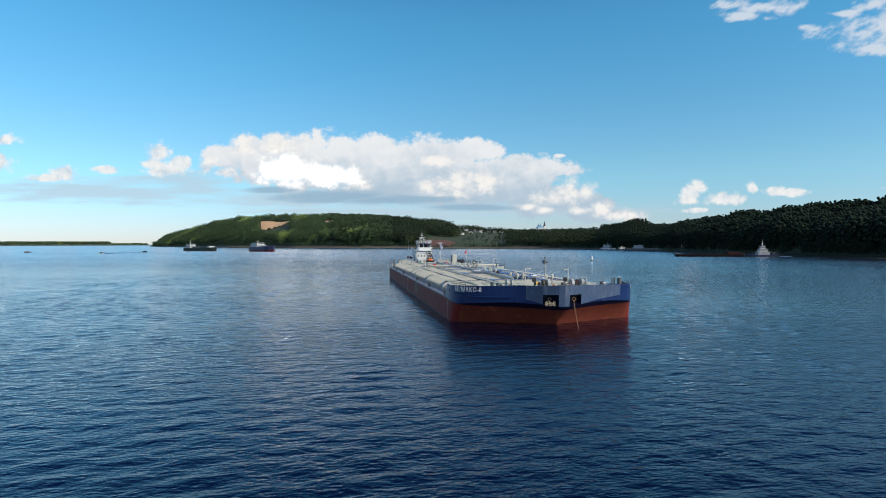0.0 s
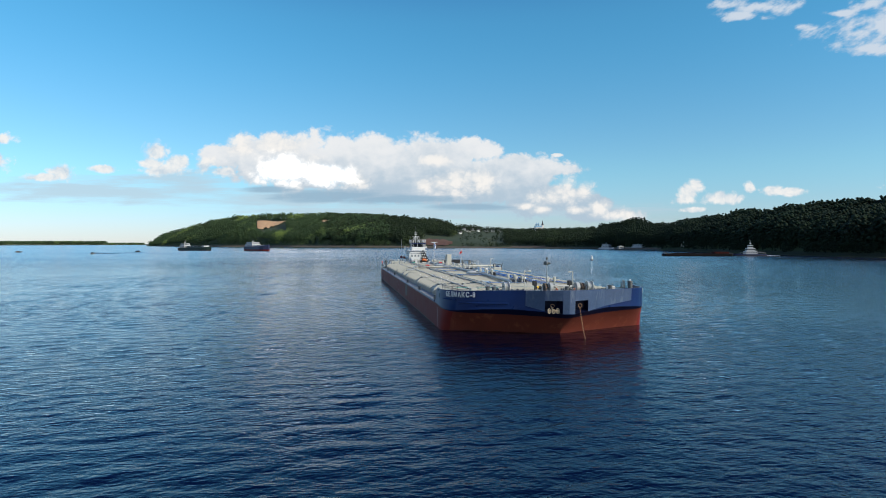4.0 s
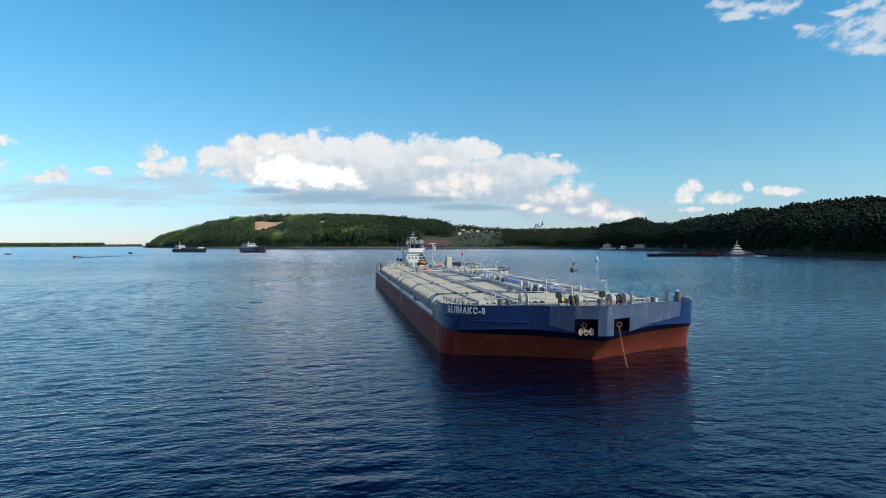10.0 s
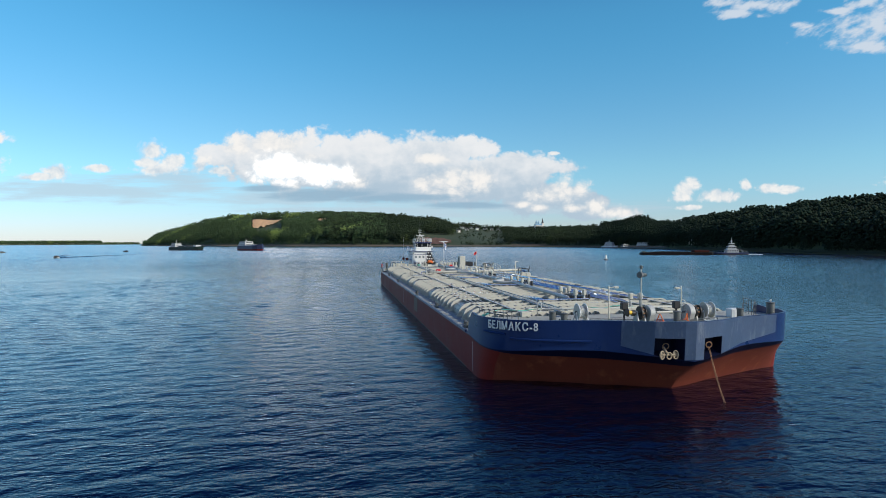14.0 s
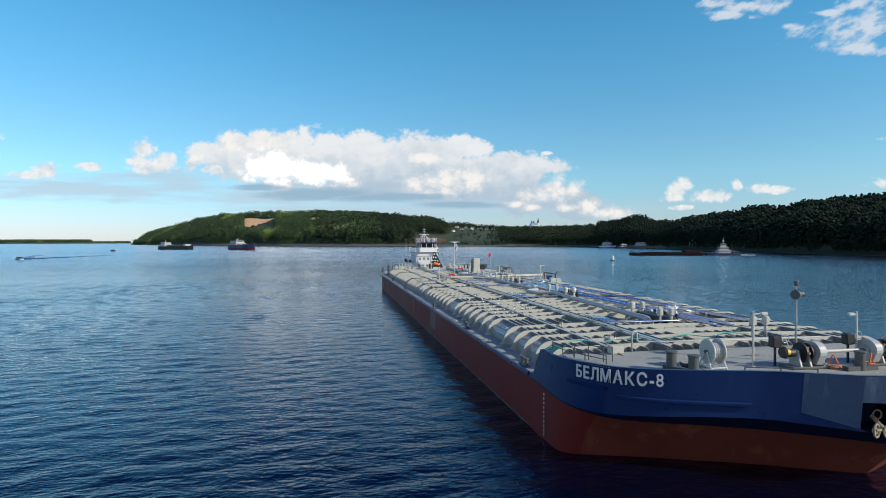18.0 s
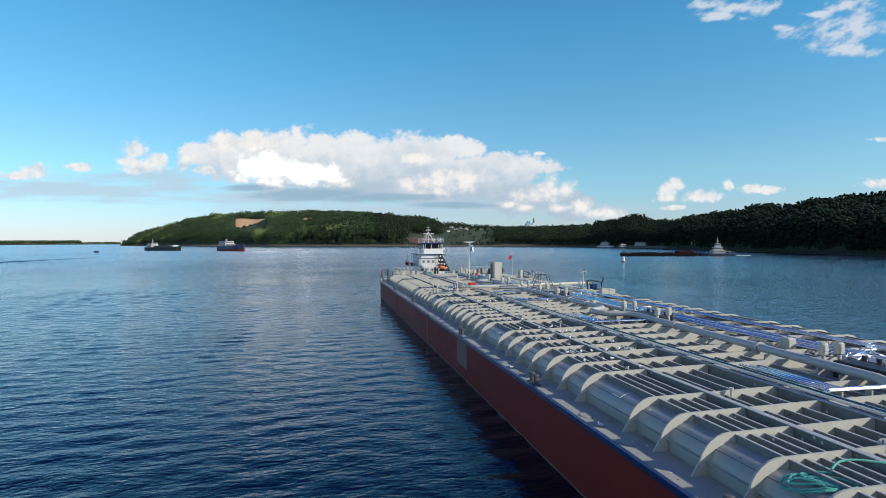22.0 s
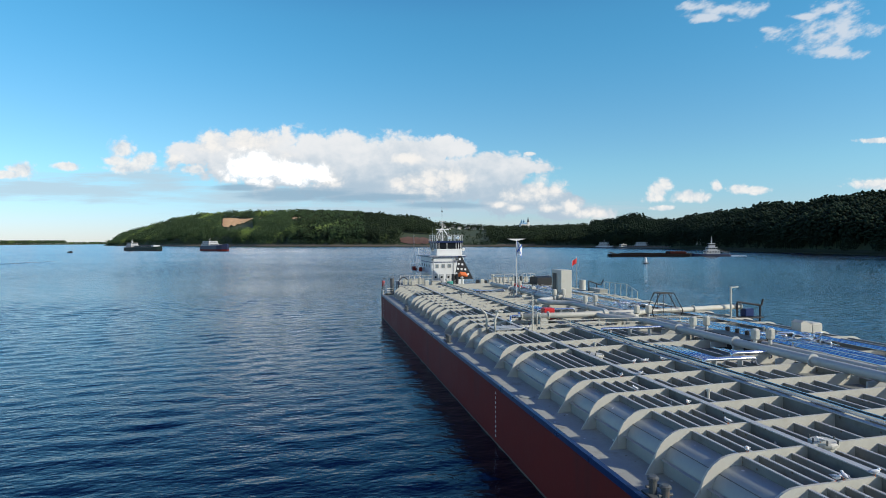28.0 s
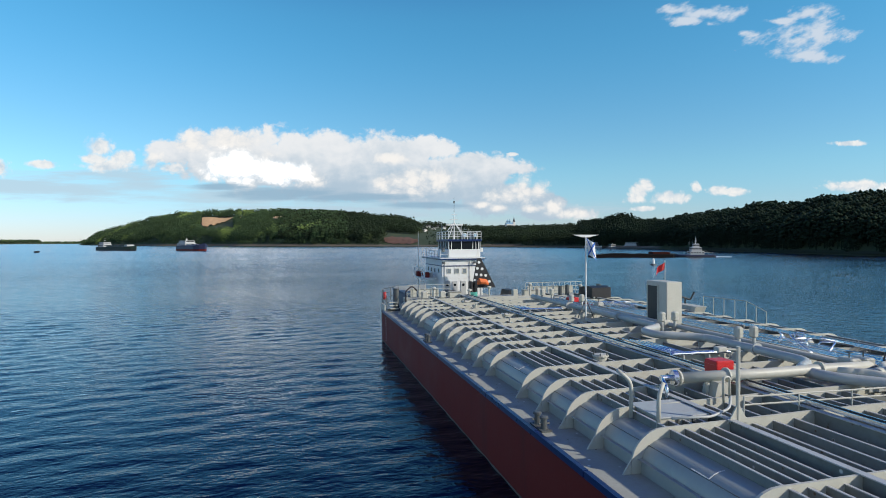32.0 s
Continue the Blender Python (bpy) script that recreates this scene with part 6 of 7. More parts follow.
bm = B()
prism(bm, [(-3.6, -4.6), (3.6, -4.6), (4.2, -2), (4.2, 16), (3.4, 19), (-3.4, 19), (-4.2, 16), (-4.2, -2)], "z", -0.5, 1.9)
tpart("hull", bm, "navy")
bm = B()
prism(bm, [(-3.5, -4.5), (3.5, -4.5), (4.1, -2), (4.1, 16), (3.3, 18.9), (-3.3, 18.9), (-4.1, 16), (-4.1, -2)], "z", 1.9, 1.96)
tpart("deck", bm, "deck")
for x in (-2.6, 2.6):
    bm = B()
    prism(bm, [(-7.0, 0.4), (-4.4, 0.4), (-4.4, 2.6), (-5.0, 3.4), (-6.9, 3.4)], "x", x - 0.35, x + 0.35)
    tpart("push_knee", bm, "black")
bm = B()
rbox(bm, -2.05, 2.05, 0, 7.0, 1.95, 6.1, 0.06)
house = tpart("deckhouse", bm, "white", None, "white two-storey deckhouse")
for z, w, h in ((4.65, 0.34, 0.42),):
    for x in (-1.32, -0.54, 0.23):
        bm = B()
        box(bm, x - w / 2, x + w / 2, -0.02, 0.02, z, z + h)
        tpart("window", bm, "pane", house)
        bm = B()
        for a, b, c, d in ((-w / 2 - 0.05, -w / 2, z - 0.05, z + h + 0.05), (w / 2, w / 2 + 0.05, z - 0.05, z + h + 0.05), (-w / 2, w / 2, z - 0.05, z), (-w / 2, w / 2, z + h, z + h + 0.05)):
            box(bm, x + a, x + b, -0.045, 0.0, c, d)
        tpart("window_frame", bm, "rib", house)
    for y in (1.2, 2.8, 4.4, 5.8):
        bm = B()
        box(bm, -2.07, -2.03, y - w / 2, y + w / 2, z, z + h)
        tpart("window", bm, "glass", house)
# blue band, lower doors and portholes, pipes and lamps on the deckhouse front
bm = B()
box(bm, -2.075, 2.075, -0.03, 7.03, 5.32, 5.42)
tpart("blue_band", bm, "blue", house)
for x in (-1.5, -0.75, 0.1):
    bm = B()
    rbox(bm, x - 0.27, x + 0.27, -0.06, 0.02, 2.1, 3.85, 0.02)
    d = tpart("door", bm, "offwhite", house, "weathered white steel door")
    bm = B()
    cyl(bm, (x, -0.075, 3.45), (x, -0.05, 3.45), 0.13, seg=14)
    tpart("porthole", bm, "glass", house)
for x in (-1.75, 0.75, 1.9):
    bm = B()
    tube(bm, [(x, -0.06, 2.2), (x, -0.06, 5.9)], 0.03, 6)
    tpart("downpipe", bm, "offwhite", house)
for x in (-1.9, 1.2):
    bm = B()
    rbox(bm, x - 0.12, x + 0.12, -0.28, -0.04, 5.62, 5.82, 0.03)
    tpart("deck_lamp", bm, "dark", house)
for z in (6.55, 6.9):
    bm = B()
    tube(bm, [(-2.2, 4.8, z), (-2.2, -0.15, z), (-1.45, -0.15, z)], 0.022, 6)
    tpart("bridge_rail", bm, "white", house)
for x, y in ((-2.2, -0.15), (-2.2, 1.1), (-2.2, 2.4), (-2.2, 3.6), (-1.45, -0.15)):
    bm = B()
    cyl(bm, (x, y, 6.15), (x, y, 6.9), 0.022, seg=6)
    tpart("bridge_post", bm, "white", house)
for x in (-1.75, 2.12):
    bm = B()
    rbox(bm, x - 0.14, x + 0.14, 0.4, 0.8, 6.75, 7.2, 0.05)
    tpart("side_lantern", bm, "white" if x > 0 else "dark", house)
bm = B()
tube(bm, [(2.16, 0.3, 6.6 + 0.0)] + [(2.16, 0.3 + 0.34 * math.sin(t), 6.6 + 0.34 * (1 - math.cos(t))) for t in np.linspace(0, math.tau, 19)], 0.06, 7)
tpart("life_ring", bm, "orangepaint", house, "orange life ring on the bridge wing")
for k, (x, y) in enumerate(((-2.95, 2.2), (-2.6, 2.35), (-2.85, 2.9))):
    bm = B()
    lathe(bm, (x, y, 4.1), ((0.2, 0), (0.21, 0.02), (0.2, 0.25), (0.21, 0.27), (0.2, 0.52), (0.05, 0.53)), 12)
    tpart("drum", bm, "red" if k != 1 else "offwhite", None, "dull red fuel drum")
for z in (9.3, 10.35, 10.7):
    bm = B()
    tube(bm, [(-0.45, 2.6, z), (0.25, 2.6, z)], 0.022, 5)
    tpart("yard", bm, "white")
for x, h in ((-1.2, 1.9), (1.7, 1.2), (0.9, 1.5)):
    bm = B()
    cyl(bm, (x, 3.4, 8.05), (x, 3.4, 8.05 + h), 0.02, 0.008, seg=5)
    tpart("whip_aerial", bm, "white")
bm = B()
cyl(bm, (-0.1, 2.6, 11.0), (-0.1, 2.6, 12.6), 0.02, 0.01, seg=5)
rbox(bm, -0.17, -0.03, 2.53, 2.67, 11.9, 12.15, 0.02)
tpart("top_aerial", bm, "dark")
for x in (-0.9, 0.9):
    bm = B()
    cyl(bm, (x, 2.0, 8.05), (-0.1, 2.6, 9.9), 0.035, seg=6)
    tpart("mast_stay", bm, "white")
bm = B()
rbox(bm, -2.25, 2.25, -0.2, 8.2, 6.1, 6.2, 0.03)
tpart("boat_deck", bm, "white")
bm = B()
box(bm, -2.27, 2.27, -0.22, 8.22, 6.0, 6.1)
tpart("trim", bm, "blue")
bm = B()
rbox(bm, -1.3, 1.9, 0.2, 4.6, 6.2, 7.05, 0.05)
wheel = tpart("wheelhouse", bm, "white", None, "white wheelhouse with a dark window band")
bm = B()
prism(bm, [(-1.25, 0.25), (1.85, 0.25), (1.85, 4.5), (-1.25, 4.5)], "z", 7.05, 7.85)
tpart("window_band", bm, "glass", wheel)
for i in range(7):
    bm = B()
    x = -1.27 + 3.14 * (0, 0.5, 2.4, 4.6, 5.2, 5.7, 6)[i] / 6
    box(bm, x - 0.03, x + 0.03, 0.2, 0.27, 7.05, 7.85)
    tpart("mullion", bm, "white", wheel)
for i in range(5):
    bm = B()
    y = 0.3 + 4.15 * i / 4
    box(bm, -1.29, -1.23, y - 0.04, y + 0.04, 7.05, 7.85)
    tpart("mullion", bm, "white", wheel)
bm = B()
rbox(bm, -1.4, 2.0, 0.0, 4.9, 7.85, 8.07, 0.04)
tpart("roof", bm, "blue", wheel, "blue-edged wheelhouse roof")
for z in (8.35, 8.6, 8.85):
    bm = B()
    tube(bm, [(-1.35, 4.8, z), (-1.35, 0.1, z), (1.95, 0.1, z), (1.95, 4.8, z)], 0.025, 6)
    tpart("rail_bar", bm, "white")
for x in np.linspace(-1.35, 1.95, 8):
    bm = B()
    cyl(bm, (x, 0.1, 8.05), (x, 0.1, 8.85), 0.025, seg=6)
    tpart("rail_post", bm, "white")
for y in (1.3, 2.5, 3.7, 4.8):
    for x in (-1.35, 1.95):
        bm = B()
        cyl(bm, (x, y, 8.05), (x, y, 8.85), 0.025, seg=6)
        tpart("rail_post", bm, "white")
bm = B()
cyl(bm, (-0.1, 2.6, 8.0), (-0.1, 2.6, 11.0), 0.07, 0.03, seg=8)
tpart("mast", bm, "white")
bm = B()
box(bm, -0.9, 0.8, 2.5, 2.66, 9.55, 9.68)
tpart("radar", bm, "white")
bm = B()
tube(bm, [(-0.8, 2.6, 9.0), (-0.1, 2.6, 9.9), (0.6, 2.6, 9.0)], 0.04, 6)
tube(bm, [(-0.5, 2.6, 10.2), (0.3, 2.6, 10.2)], 0.03, 6)
tpart("mast_arms", bm, "white")
for x in (0.25, 1.3):
    bm = B()
    cyl(bm, (x, -0.1, 8.5), (x, 0.3, 8.52), 0.22, 0.16, seg=14)
    sl = tpart("searchlight", bm, "white")
    bm = B()
    cyl(bm, (x, -0.12, 8.5), (x, -0.09, 8.5), 0.17, seg=14)
    tpart("lens", bm, "zinc", sl)
bm = B()
cyl(bm, (-3.3, 5.0, 1.9), (-3.3, 5.0, 9.0), 0.04, 0.02, seg=6)
tpart("aerial", bm, "white")
for x in (-2.2, 2.2):
    bm = B()
    for z in (6.6, 7.1):
        tube(bm, [(x, 4.8, z), (x, 8.1, z)], 0.025, 6)
    for y in (4.8, 6.0, 7.0, 8.1):
        cyl(bm, (x, y, 6.2), (x, y, 7.1), 0.025, seg=6)
    tpart("deck_rail", bm, "white")
# dark A-shaped towing guard with lightening holes
bm = B()
prism(bm, [(0.35, 3.3), (2.65, 3.3), (1.2, 6.2), (0.85, 6.2)], "y", -2.2, -2.05)
guard = tpart("towing_guard", bm, "black", None, "black steel bow guard with pale holes")
for x, z in ((1.0, 5.8), (0.85, 5.2), (1.3, 5.15), (0.75, 4.6), (1.2, 4.55), (1.65, 4.5), (0.6, 4.0), (2.0, 3.9)):
    bm = B()
    cyl(bm, (x, -2.23, z), (x, -2.19, z), 0.14, seg=14)
    tpart("pale_hole", bm, "white", guard)
bm = B()
tube(bm, [(0.7, -2.4, 3.7), (1.0, -2.5, 3.95), (1.5, -2.5, 3.9), (1.8, -2.4, 3.65)], [0.15, 0.3, 0.28, 0.15], 10)
tpart("life_raft", bm, "orangepaint", None, "orange life raft cover")
for x in (0.0, 0.45):
    bm = B()
    rbox(bm, x, x + 0.3, -2.6, -2.0, 2.6, 3.95, 0.06)
    tpart("capstan", bm, "black")
bm = B()
rbox(bm, -3.7, -3.1, 3.6, 4.6, 4.15, 4.7, 0.1)
tpart("raft_cradle", bm, "red", None, "dull red raft cradle")
bm = B()
rbox(bm, -3.4, -2.1, 1.5, 6.5, 3.9, 4.1, 0.03)
tpart("side_platform", bm, "white")
bm = B()
for z in (4.6, 5.0):
    tube(bm, [(-3.4, 1.5, z), (-3.4, 6.5, z)], 0.03, 6)
for y in (1.5, 2.8, 4.0, 5.2, 6.5):
    cyl(bm, (-3.4, y, 4.1), (-3.4, y, 5.0), 0.03, seg=6)
tpart("platform_rail", bm, "white")


# ---- other vessels ----
def ship(name, label, at, turn, length, beam, hull_mat, low_mat, house_at, house_len, storeys, cargo=None, free=3.0, mast=4.0, bow=1.5, category="ship", paint="offwhite", taper=0.16, high=2.4):
    """A river vessel along its own x axis, bow at +x."""
    t = thing(name, label, category, at)
    t.rotation_euler.z = turn
    h, w = length / 2, beam / 2
    plan = [(-h, -w * 0.9), (-h + 1, -w), (h - beam * 0.9, -w), (h - beam * 0.35, -w * 0.62), (h, 0)]
    plan = plan + [(x, -y) for x, y in plan[-2::-1]]
    bm = B()
    rings = []
    for z, k in ((-0.5, 0.97), (free * 0.35, 0.99), (free, 1.0)):
        rings.append([bm.verts.new((x * (k if x > 0 else 1), y * k, z + (bow * max(0, (x - h * 0.7) / (h * 0.3)) if z == free else 0))) for x, y in plan])
    skin(bm, rings[:2], True, 1)
    skin(bm, rings[1:], True, 0)
    bm.faces.new(rings[2])
    bmesh.ops.recalc_face_normals(bm, faces=bm.faces)
    part("hull", bm, (hull_mat, low_mat), t)
    x0 = house_at
    for k in range(storeys):
        bm = B()
        q = 1 - taper * k
        rbox(bm, x0 - house_len / 2 * q, x0 + house_len / 2 * q, -w * 0.85 * q, w * 0.85 * q, free + high * k, free + high * (k + 1), 0.08)
        hs = part("deckhouse", bm, paint, t)
        n = 5
        for i in range(n):
            for s in (-1, 1):
                bm = B()
                xx = x0 + house_len * q * (i / (n - 1) - 0.5) * 0.8
                yy = s * w * 0.85 * q
                box(bm, xx - 0.4, xx + 0.4, yy - 0.03, yy + 0.03, free + high * k + high * 0.46, free + high * k + high * 0.75)
                part("window", bm, "glass", hs)
        for s in (-1, 1):
            bm = B()
            xx = x0 + s * house_len / 2 * q
            box(bm, xx - 0.03, xx + 0.03, -w * 0.7 * q, w * 0.7 * q, free + high * k + high * 0.46, free + high * k + high * 0.75)
            part("window", bm, "glass", hs)
    bm = B()
    z = free + high * storeys
    cyl(bm, (x0, 0, z), (x0, 0, z + mast), 0.14, 0.06, seg=8)
    tube(bm, [(x0 - 0.1, -1.2, z + mast * 0.5), (x0 - 0.1, 1.2, z + mast * 0.5)], 0.07, 6)
    box(bm, x0 - 0.3, x0 + 0.3, -0.9, 0.9, z + mast * 0.3, z + mast * 0.36)
    part("mast", bm, "white", t)
    bm = B()
    for s in (-1, 1):
        tube(bm, [(-h + 1, s * w * 0.95, free + 1.0), (h - beam, s * w * 0.95, free + 1.0)], 0.05, 5)
        for x in np.arange(-h + 1, h - beam, 2.4):
            cyl(bm, (x, s * w * 0.95, free), (x, s * w * 0.95, free + 1.0), 0.04, seg=5)
    part("rail", bm, "offwhite", t)
    if cargo:
        for x0, x1, z0, m in cargo:
            bm = B()
            rbox(bm, x0, x1, -w * 0.7, w * 0.7, free, free + z0, 0.15)
            part("hatch_coaming", bm, m, t)
    return t


ship("cargo_ship", "dark green river cargo ship with a white deckhouse at anchor", (-188, 676, 0), radians(-38), 52, 11, "green", "black", -19, 8, 2, ((-12, -1, 1.6, "green"), (1, 12, 1.6, "green"), (14, 18, 2.4, "offwhite")), 3.4, 4.0)
ship("cargo_ship", "navy blue and red cargo ship with white superstructure at anchor", (-109.5, 617, 0), radians(-58), 50, 12, "navy", "red", -14, 18, 2, ((-7, 4, 1.5, "offwhite"), (6, 14, 1.4, "navy")), 4.6, 3.0, 2.4)
def off_bank(x, out):
    b = bearing(x)
    r = lerp_table(SHORE, b) - out
    return (EYE[0] + r * math.sin(radians(b)), EYE[1] + r * math.cos(radians(b)), 0)


ship("passenger_boat", "small white passenger boat moored under the wooded bank", off_bank(1073, 14), radians(-62), 22, 6, "white", "navy", -1, 12, 2, None, 1.6, 3.5, 0.8, "boat")
ship("moored_barge", "long low grey barge lying along the wooded bank", off_bank(1142, 14), radians(-72), 84, 9, "dark", "black", -38, 3, 1, ((-30, 38, 0.9, "brown"),), 1.5, 1.5, 0.4, "barge")
ship("landing_stage", "white floating landing stage moored below the woods", off_bank(1128, 4), radians(-72), 24, 6, "dark", "black", 0, 16, 2, None, 1.2, 1.0, 0.3, "boat")

tow = ship("tow_tug", "white pusher tug driving a long loaded barge along the bank", (0, 0, 0), 0, 19, 5.6, "navy", "black", -1.0, 6.4, 3, None, 1.1, 3.4, 0.5, "tugboat", "offwhite", 0.28, 1.75)
bm = B()
box(bm, 8.6, 10.8, -0.8, 0.8, 0.2, 1.7)
part("push_frame", bm, "black", tow)
bm = B()
tube(bm, bend([(-10, -2.4, 1.3), (-6, -2.6, 3.2), (-4, -2.6, 3.3)], 0.5), 0.12, 6)
part("stern_gear", bm, "dark", tow)
bm = B()
rbox(bm, 10.6, 48.5, -5.0, 5.0, -0.5, 1.35, 0.3)
tb = part("barge_hull", bm, "barge_black", tow, "long dark brown deck barge pushed ahead of the tug")
bm = B()
for x in np.arange(22, 42, 4.2):
    rbox(bm, x, x + 3.9, -4.2, 4.2, 1.3, 1.6 + 0.12 * (int(x * 7) % 3), 0.1)
part("cargo", bm, "barge_black", tb)
bm = B()
rbox(bm, 12.0, 20.0, -3.8, 3.8, 1.3, 2.5, 0.2)
part("cargo_cover", bm, material("dull_red_cover", (0.05, 0.014, 0.011), 0.8, vary=0.4, spec=0.1), tb, "dull red covered cargo")
bm = B()
tube(bm, [(45.5, -4.4, 1.3), (48.1, -2.5, 2.1), (48.1, 2.5, 2.1), (45.5, 4.4, 1.3)], 0.25, 6)
part("bow_guard", bm, "dark", tb)
bm = B()
for k in range(5):
    x = -11 - k * 1.3
    rbox(bm, x - 0.9, x + 0.7, -1.5 - 0.06 * k + 0.35 * math.sin(k * 2.3), 1.5 + 0.06 * k, 0.0, 0.22 * (1 - k / 9) + 0.04, 0.01)
part("wake", bm, "foam", tow, "white propeller wash behind the tug")


def motor_boat(at, turn, wake, name="motor_boat", label="small dark open motor boat running fast with a spreading wake"):
    t = thing(name, label, "boat", at)
    t.rotation_euler.z = turn
    bm = B()
    plan = [(-2.6, -0.95), (1.0, -0.95), (2.4, -0.5), (3.2, 0), (2.4, 0.5), (1.0, 0.95), (-2.6, 0.95)]
    rings = [[bm.verts.new((x * k, y * k, z + 0.12 * max(0, x))) for x, y in plan] for z, k in ((-0.2, 0.8), (0.25, 0.95), (0.75, 1.0))]
    skin(bm, rings)
    bm.faces.new(rings[-1])
    bmesh.ops.recalc_face_normals(bm, faces=bm.faces)
    part("hull", bm, "dark", t)
    bm = B()
    prism(bm, [(0.3, 0.7), (1.4, 0.8), (0.7, 1.45), (0.2, 1.45)], "y", -0.75, 0.75)
    part("windscreen", bm, "glass", t)
    bm = B()
    rbox(bm, -2.3, 0.2, -0.8, 0.8, 0.7, 1.3, 0.1)
    part("cover", bm, "brown", t)
    bm = B()
    rbox(bm, -3.1, -2.6, -0.3, 0.3, 0.1, 1.2, 0.08)
    part("outboard", bm, "black", t)
    if wake:
        bm = B()
        for s in (-1, 1):
            for k in range(30):
                x = -3 - k * 3.4
                y = s * (1.2 + 0.24 * (-x - 3))
                w = 1.0 + 0.07 * k
                prism(bm, [(y - w, 0.0), (y + w, 0.0), (y + s * 0.2, 0.55 * (1 - k / 32))], "x", x - 3.5, x)
        part("wake_ridges", bm, "churn", t, "dark spreading wake waves")
        bm = B()
        for k in range(16):
            x = -3 - k * 1.5
            rbox(bm, x - 1.6, x + 0.2, -0.7 - 0.05 * k, 0.7 + 0.05 * k, 0.0, 0.24 * (1 - k / 17) + 0.03, 0.01)
        for s in (-1, 1):
            rbox(bm, -2, 1.5, s * 1.1 - 0.3, s * 1.1 + 0.3, 0, 0.35, 0.05)
        part("wake_foam", bm, "foam", t)
    return t


boat = motor_boat((0, 0, 0), 0, True)
anchored = [motor_boat((x, y, 0), a, False, "fishing_boat", "small dark fishing boat lying still on the river") for x, y, a in ((-320, 560, 0.4), (-205, 760, 1.0), (-215, 560, -0.6), (-480, 800, 0.2))]

# ---- buoy ----
buoy = thing("channel_buoy", "small white channel buoy with a dark base", "buoy", (94.8, 199.2, 0))
bm = B()
lathe(bm, (0, 0, -0.3), ((1.0, 0), (1.1, 0.4), (0.9, 0.65), (0.35, 0.75)), 16)
part("float", bm, "dark", buoy)
bm = B()
lathe(bm, (0, 0, 0.4), ((0.55, 0), (0.42, 0.8), (0.28, 1.6), (0.1, 1.8)), 14)
part("cone", bm, "white", buoy)

# ---- church, village, shore works ----


church = thing("church", "white and pale blue church with dark bell spire on ridge", "church", ground_at(bearing(953), 1.0) + Vector((0, 0, 3)))
bm = B()
rbox(bm, -7, 5, -4, 4, 0, 9, 0.2)
part("nave", bm, "wall", church)
bm = B()
prism(bm, [(-4.3, 9), (4.3, 9), (0, 12)], "x", -7.2, 5.2)
part("roof", bm, "domes", church)
for x in (-4, 0):
    bm = B()
    lathe(bm, (x, 0, 10), ((1.5, 0), (1.5, 3), (1.9, 3.8), (1.7, 5), (0.5, 6.2), (0.08, 8.2)), 12)
    part("dome", bm, "domes", church)
bm = B()
rbox(bm, 6, 10, -2, 2, 0, 13, 0.2)
part("bell_tower", bm, "wall", church)
bm = B()
lathe(bm, (8, 0, 13), ((2.3, 0), (1.3, 4), (0.1, 9)), 8)
part("spire", bm, "roof", church)
for x in (-5, -2, 1, 3.5):
    bm = B()
    box(bm, x - 0.5, x + 0.5, -4.03, -3.9, 3, 6.5)
    part("window", bm, "glass", church)


def cottage(p, turn, s=1.0, mat="wall"):
    t = thing("cottage", "small pale village house with a dark pitched roof", "house", p, "village houses")
    t.rotation_euler.z = turn
    bm = B()
    box(bm, -5 * s, 5 * s, -3.5 * s, 3.5 * s, -2, 3 * s)
    part("wall", bm, mat, t)
    bm = B()
    prism(bm, [(-4 * s, 3 * s), (4 * s, 3 * s), (0, 6 * s)], "x", -5.4 * s, 5.4 * s)
    part("roof", bm, "roof", t)
    for x in (-3, 0, 3):
        bm = B()
        box(bm, (x - 0.6) * s, (x + 0.6) * s, -3.54 * s, -3.45 * s, 1 * s, 2.3 * s)
        part("window", bm, "glass", t)


for x, t in ((822, 0.93), (830, 0.8), (838, 0.96), (848, 0.88), (862, 0.95), (873, 0.97), (884, 0.96), (985, 1.02), (896, 0.97), (815, 0.6), (352, 0.4)):
    cottage(ground_at(bearing(x), t) + Vector((0, 0, 1.5)), 0.5 + x * 0.37, 0.75)
for i in range(4):
    p = ground_at(bearing(1203 + i * 4), 0.12)
    t = thing("shore_pillar", "pale concrete pillar on the wooded bank", "pillar", p, "shore pillars")
    bm = B()
    rbox(bm, -0.35, 0.35, -0.35, 0.35, -1, 5.5, 0.05)
    part("shaft", bm, "wall", t)
    bm = B()
    rbox(bm, -0.6, 0.6, -0.5, 0.5, 5.5, 5.9, 0.05)
    part("cap", bm, "wall", t)
# grass strip along the right bank; shade at the shore is in its dark green
bm = B()
rings = []
for b in np.linspace(bearing(1180), bearing(1900), 60):
    rings.append([bm.verts.new(ground_at(b, t) + Vector((0, 0, 0.6))) for t in (-0.02, 0.02, 0.045)])
skin(bm, rings, False)
tagged(part("bank_path", bm, "bank", smooth=True), "mown grassy strip along the foot of the bank", "path", kind="structure")


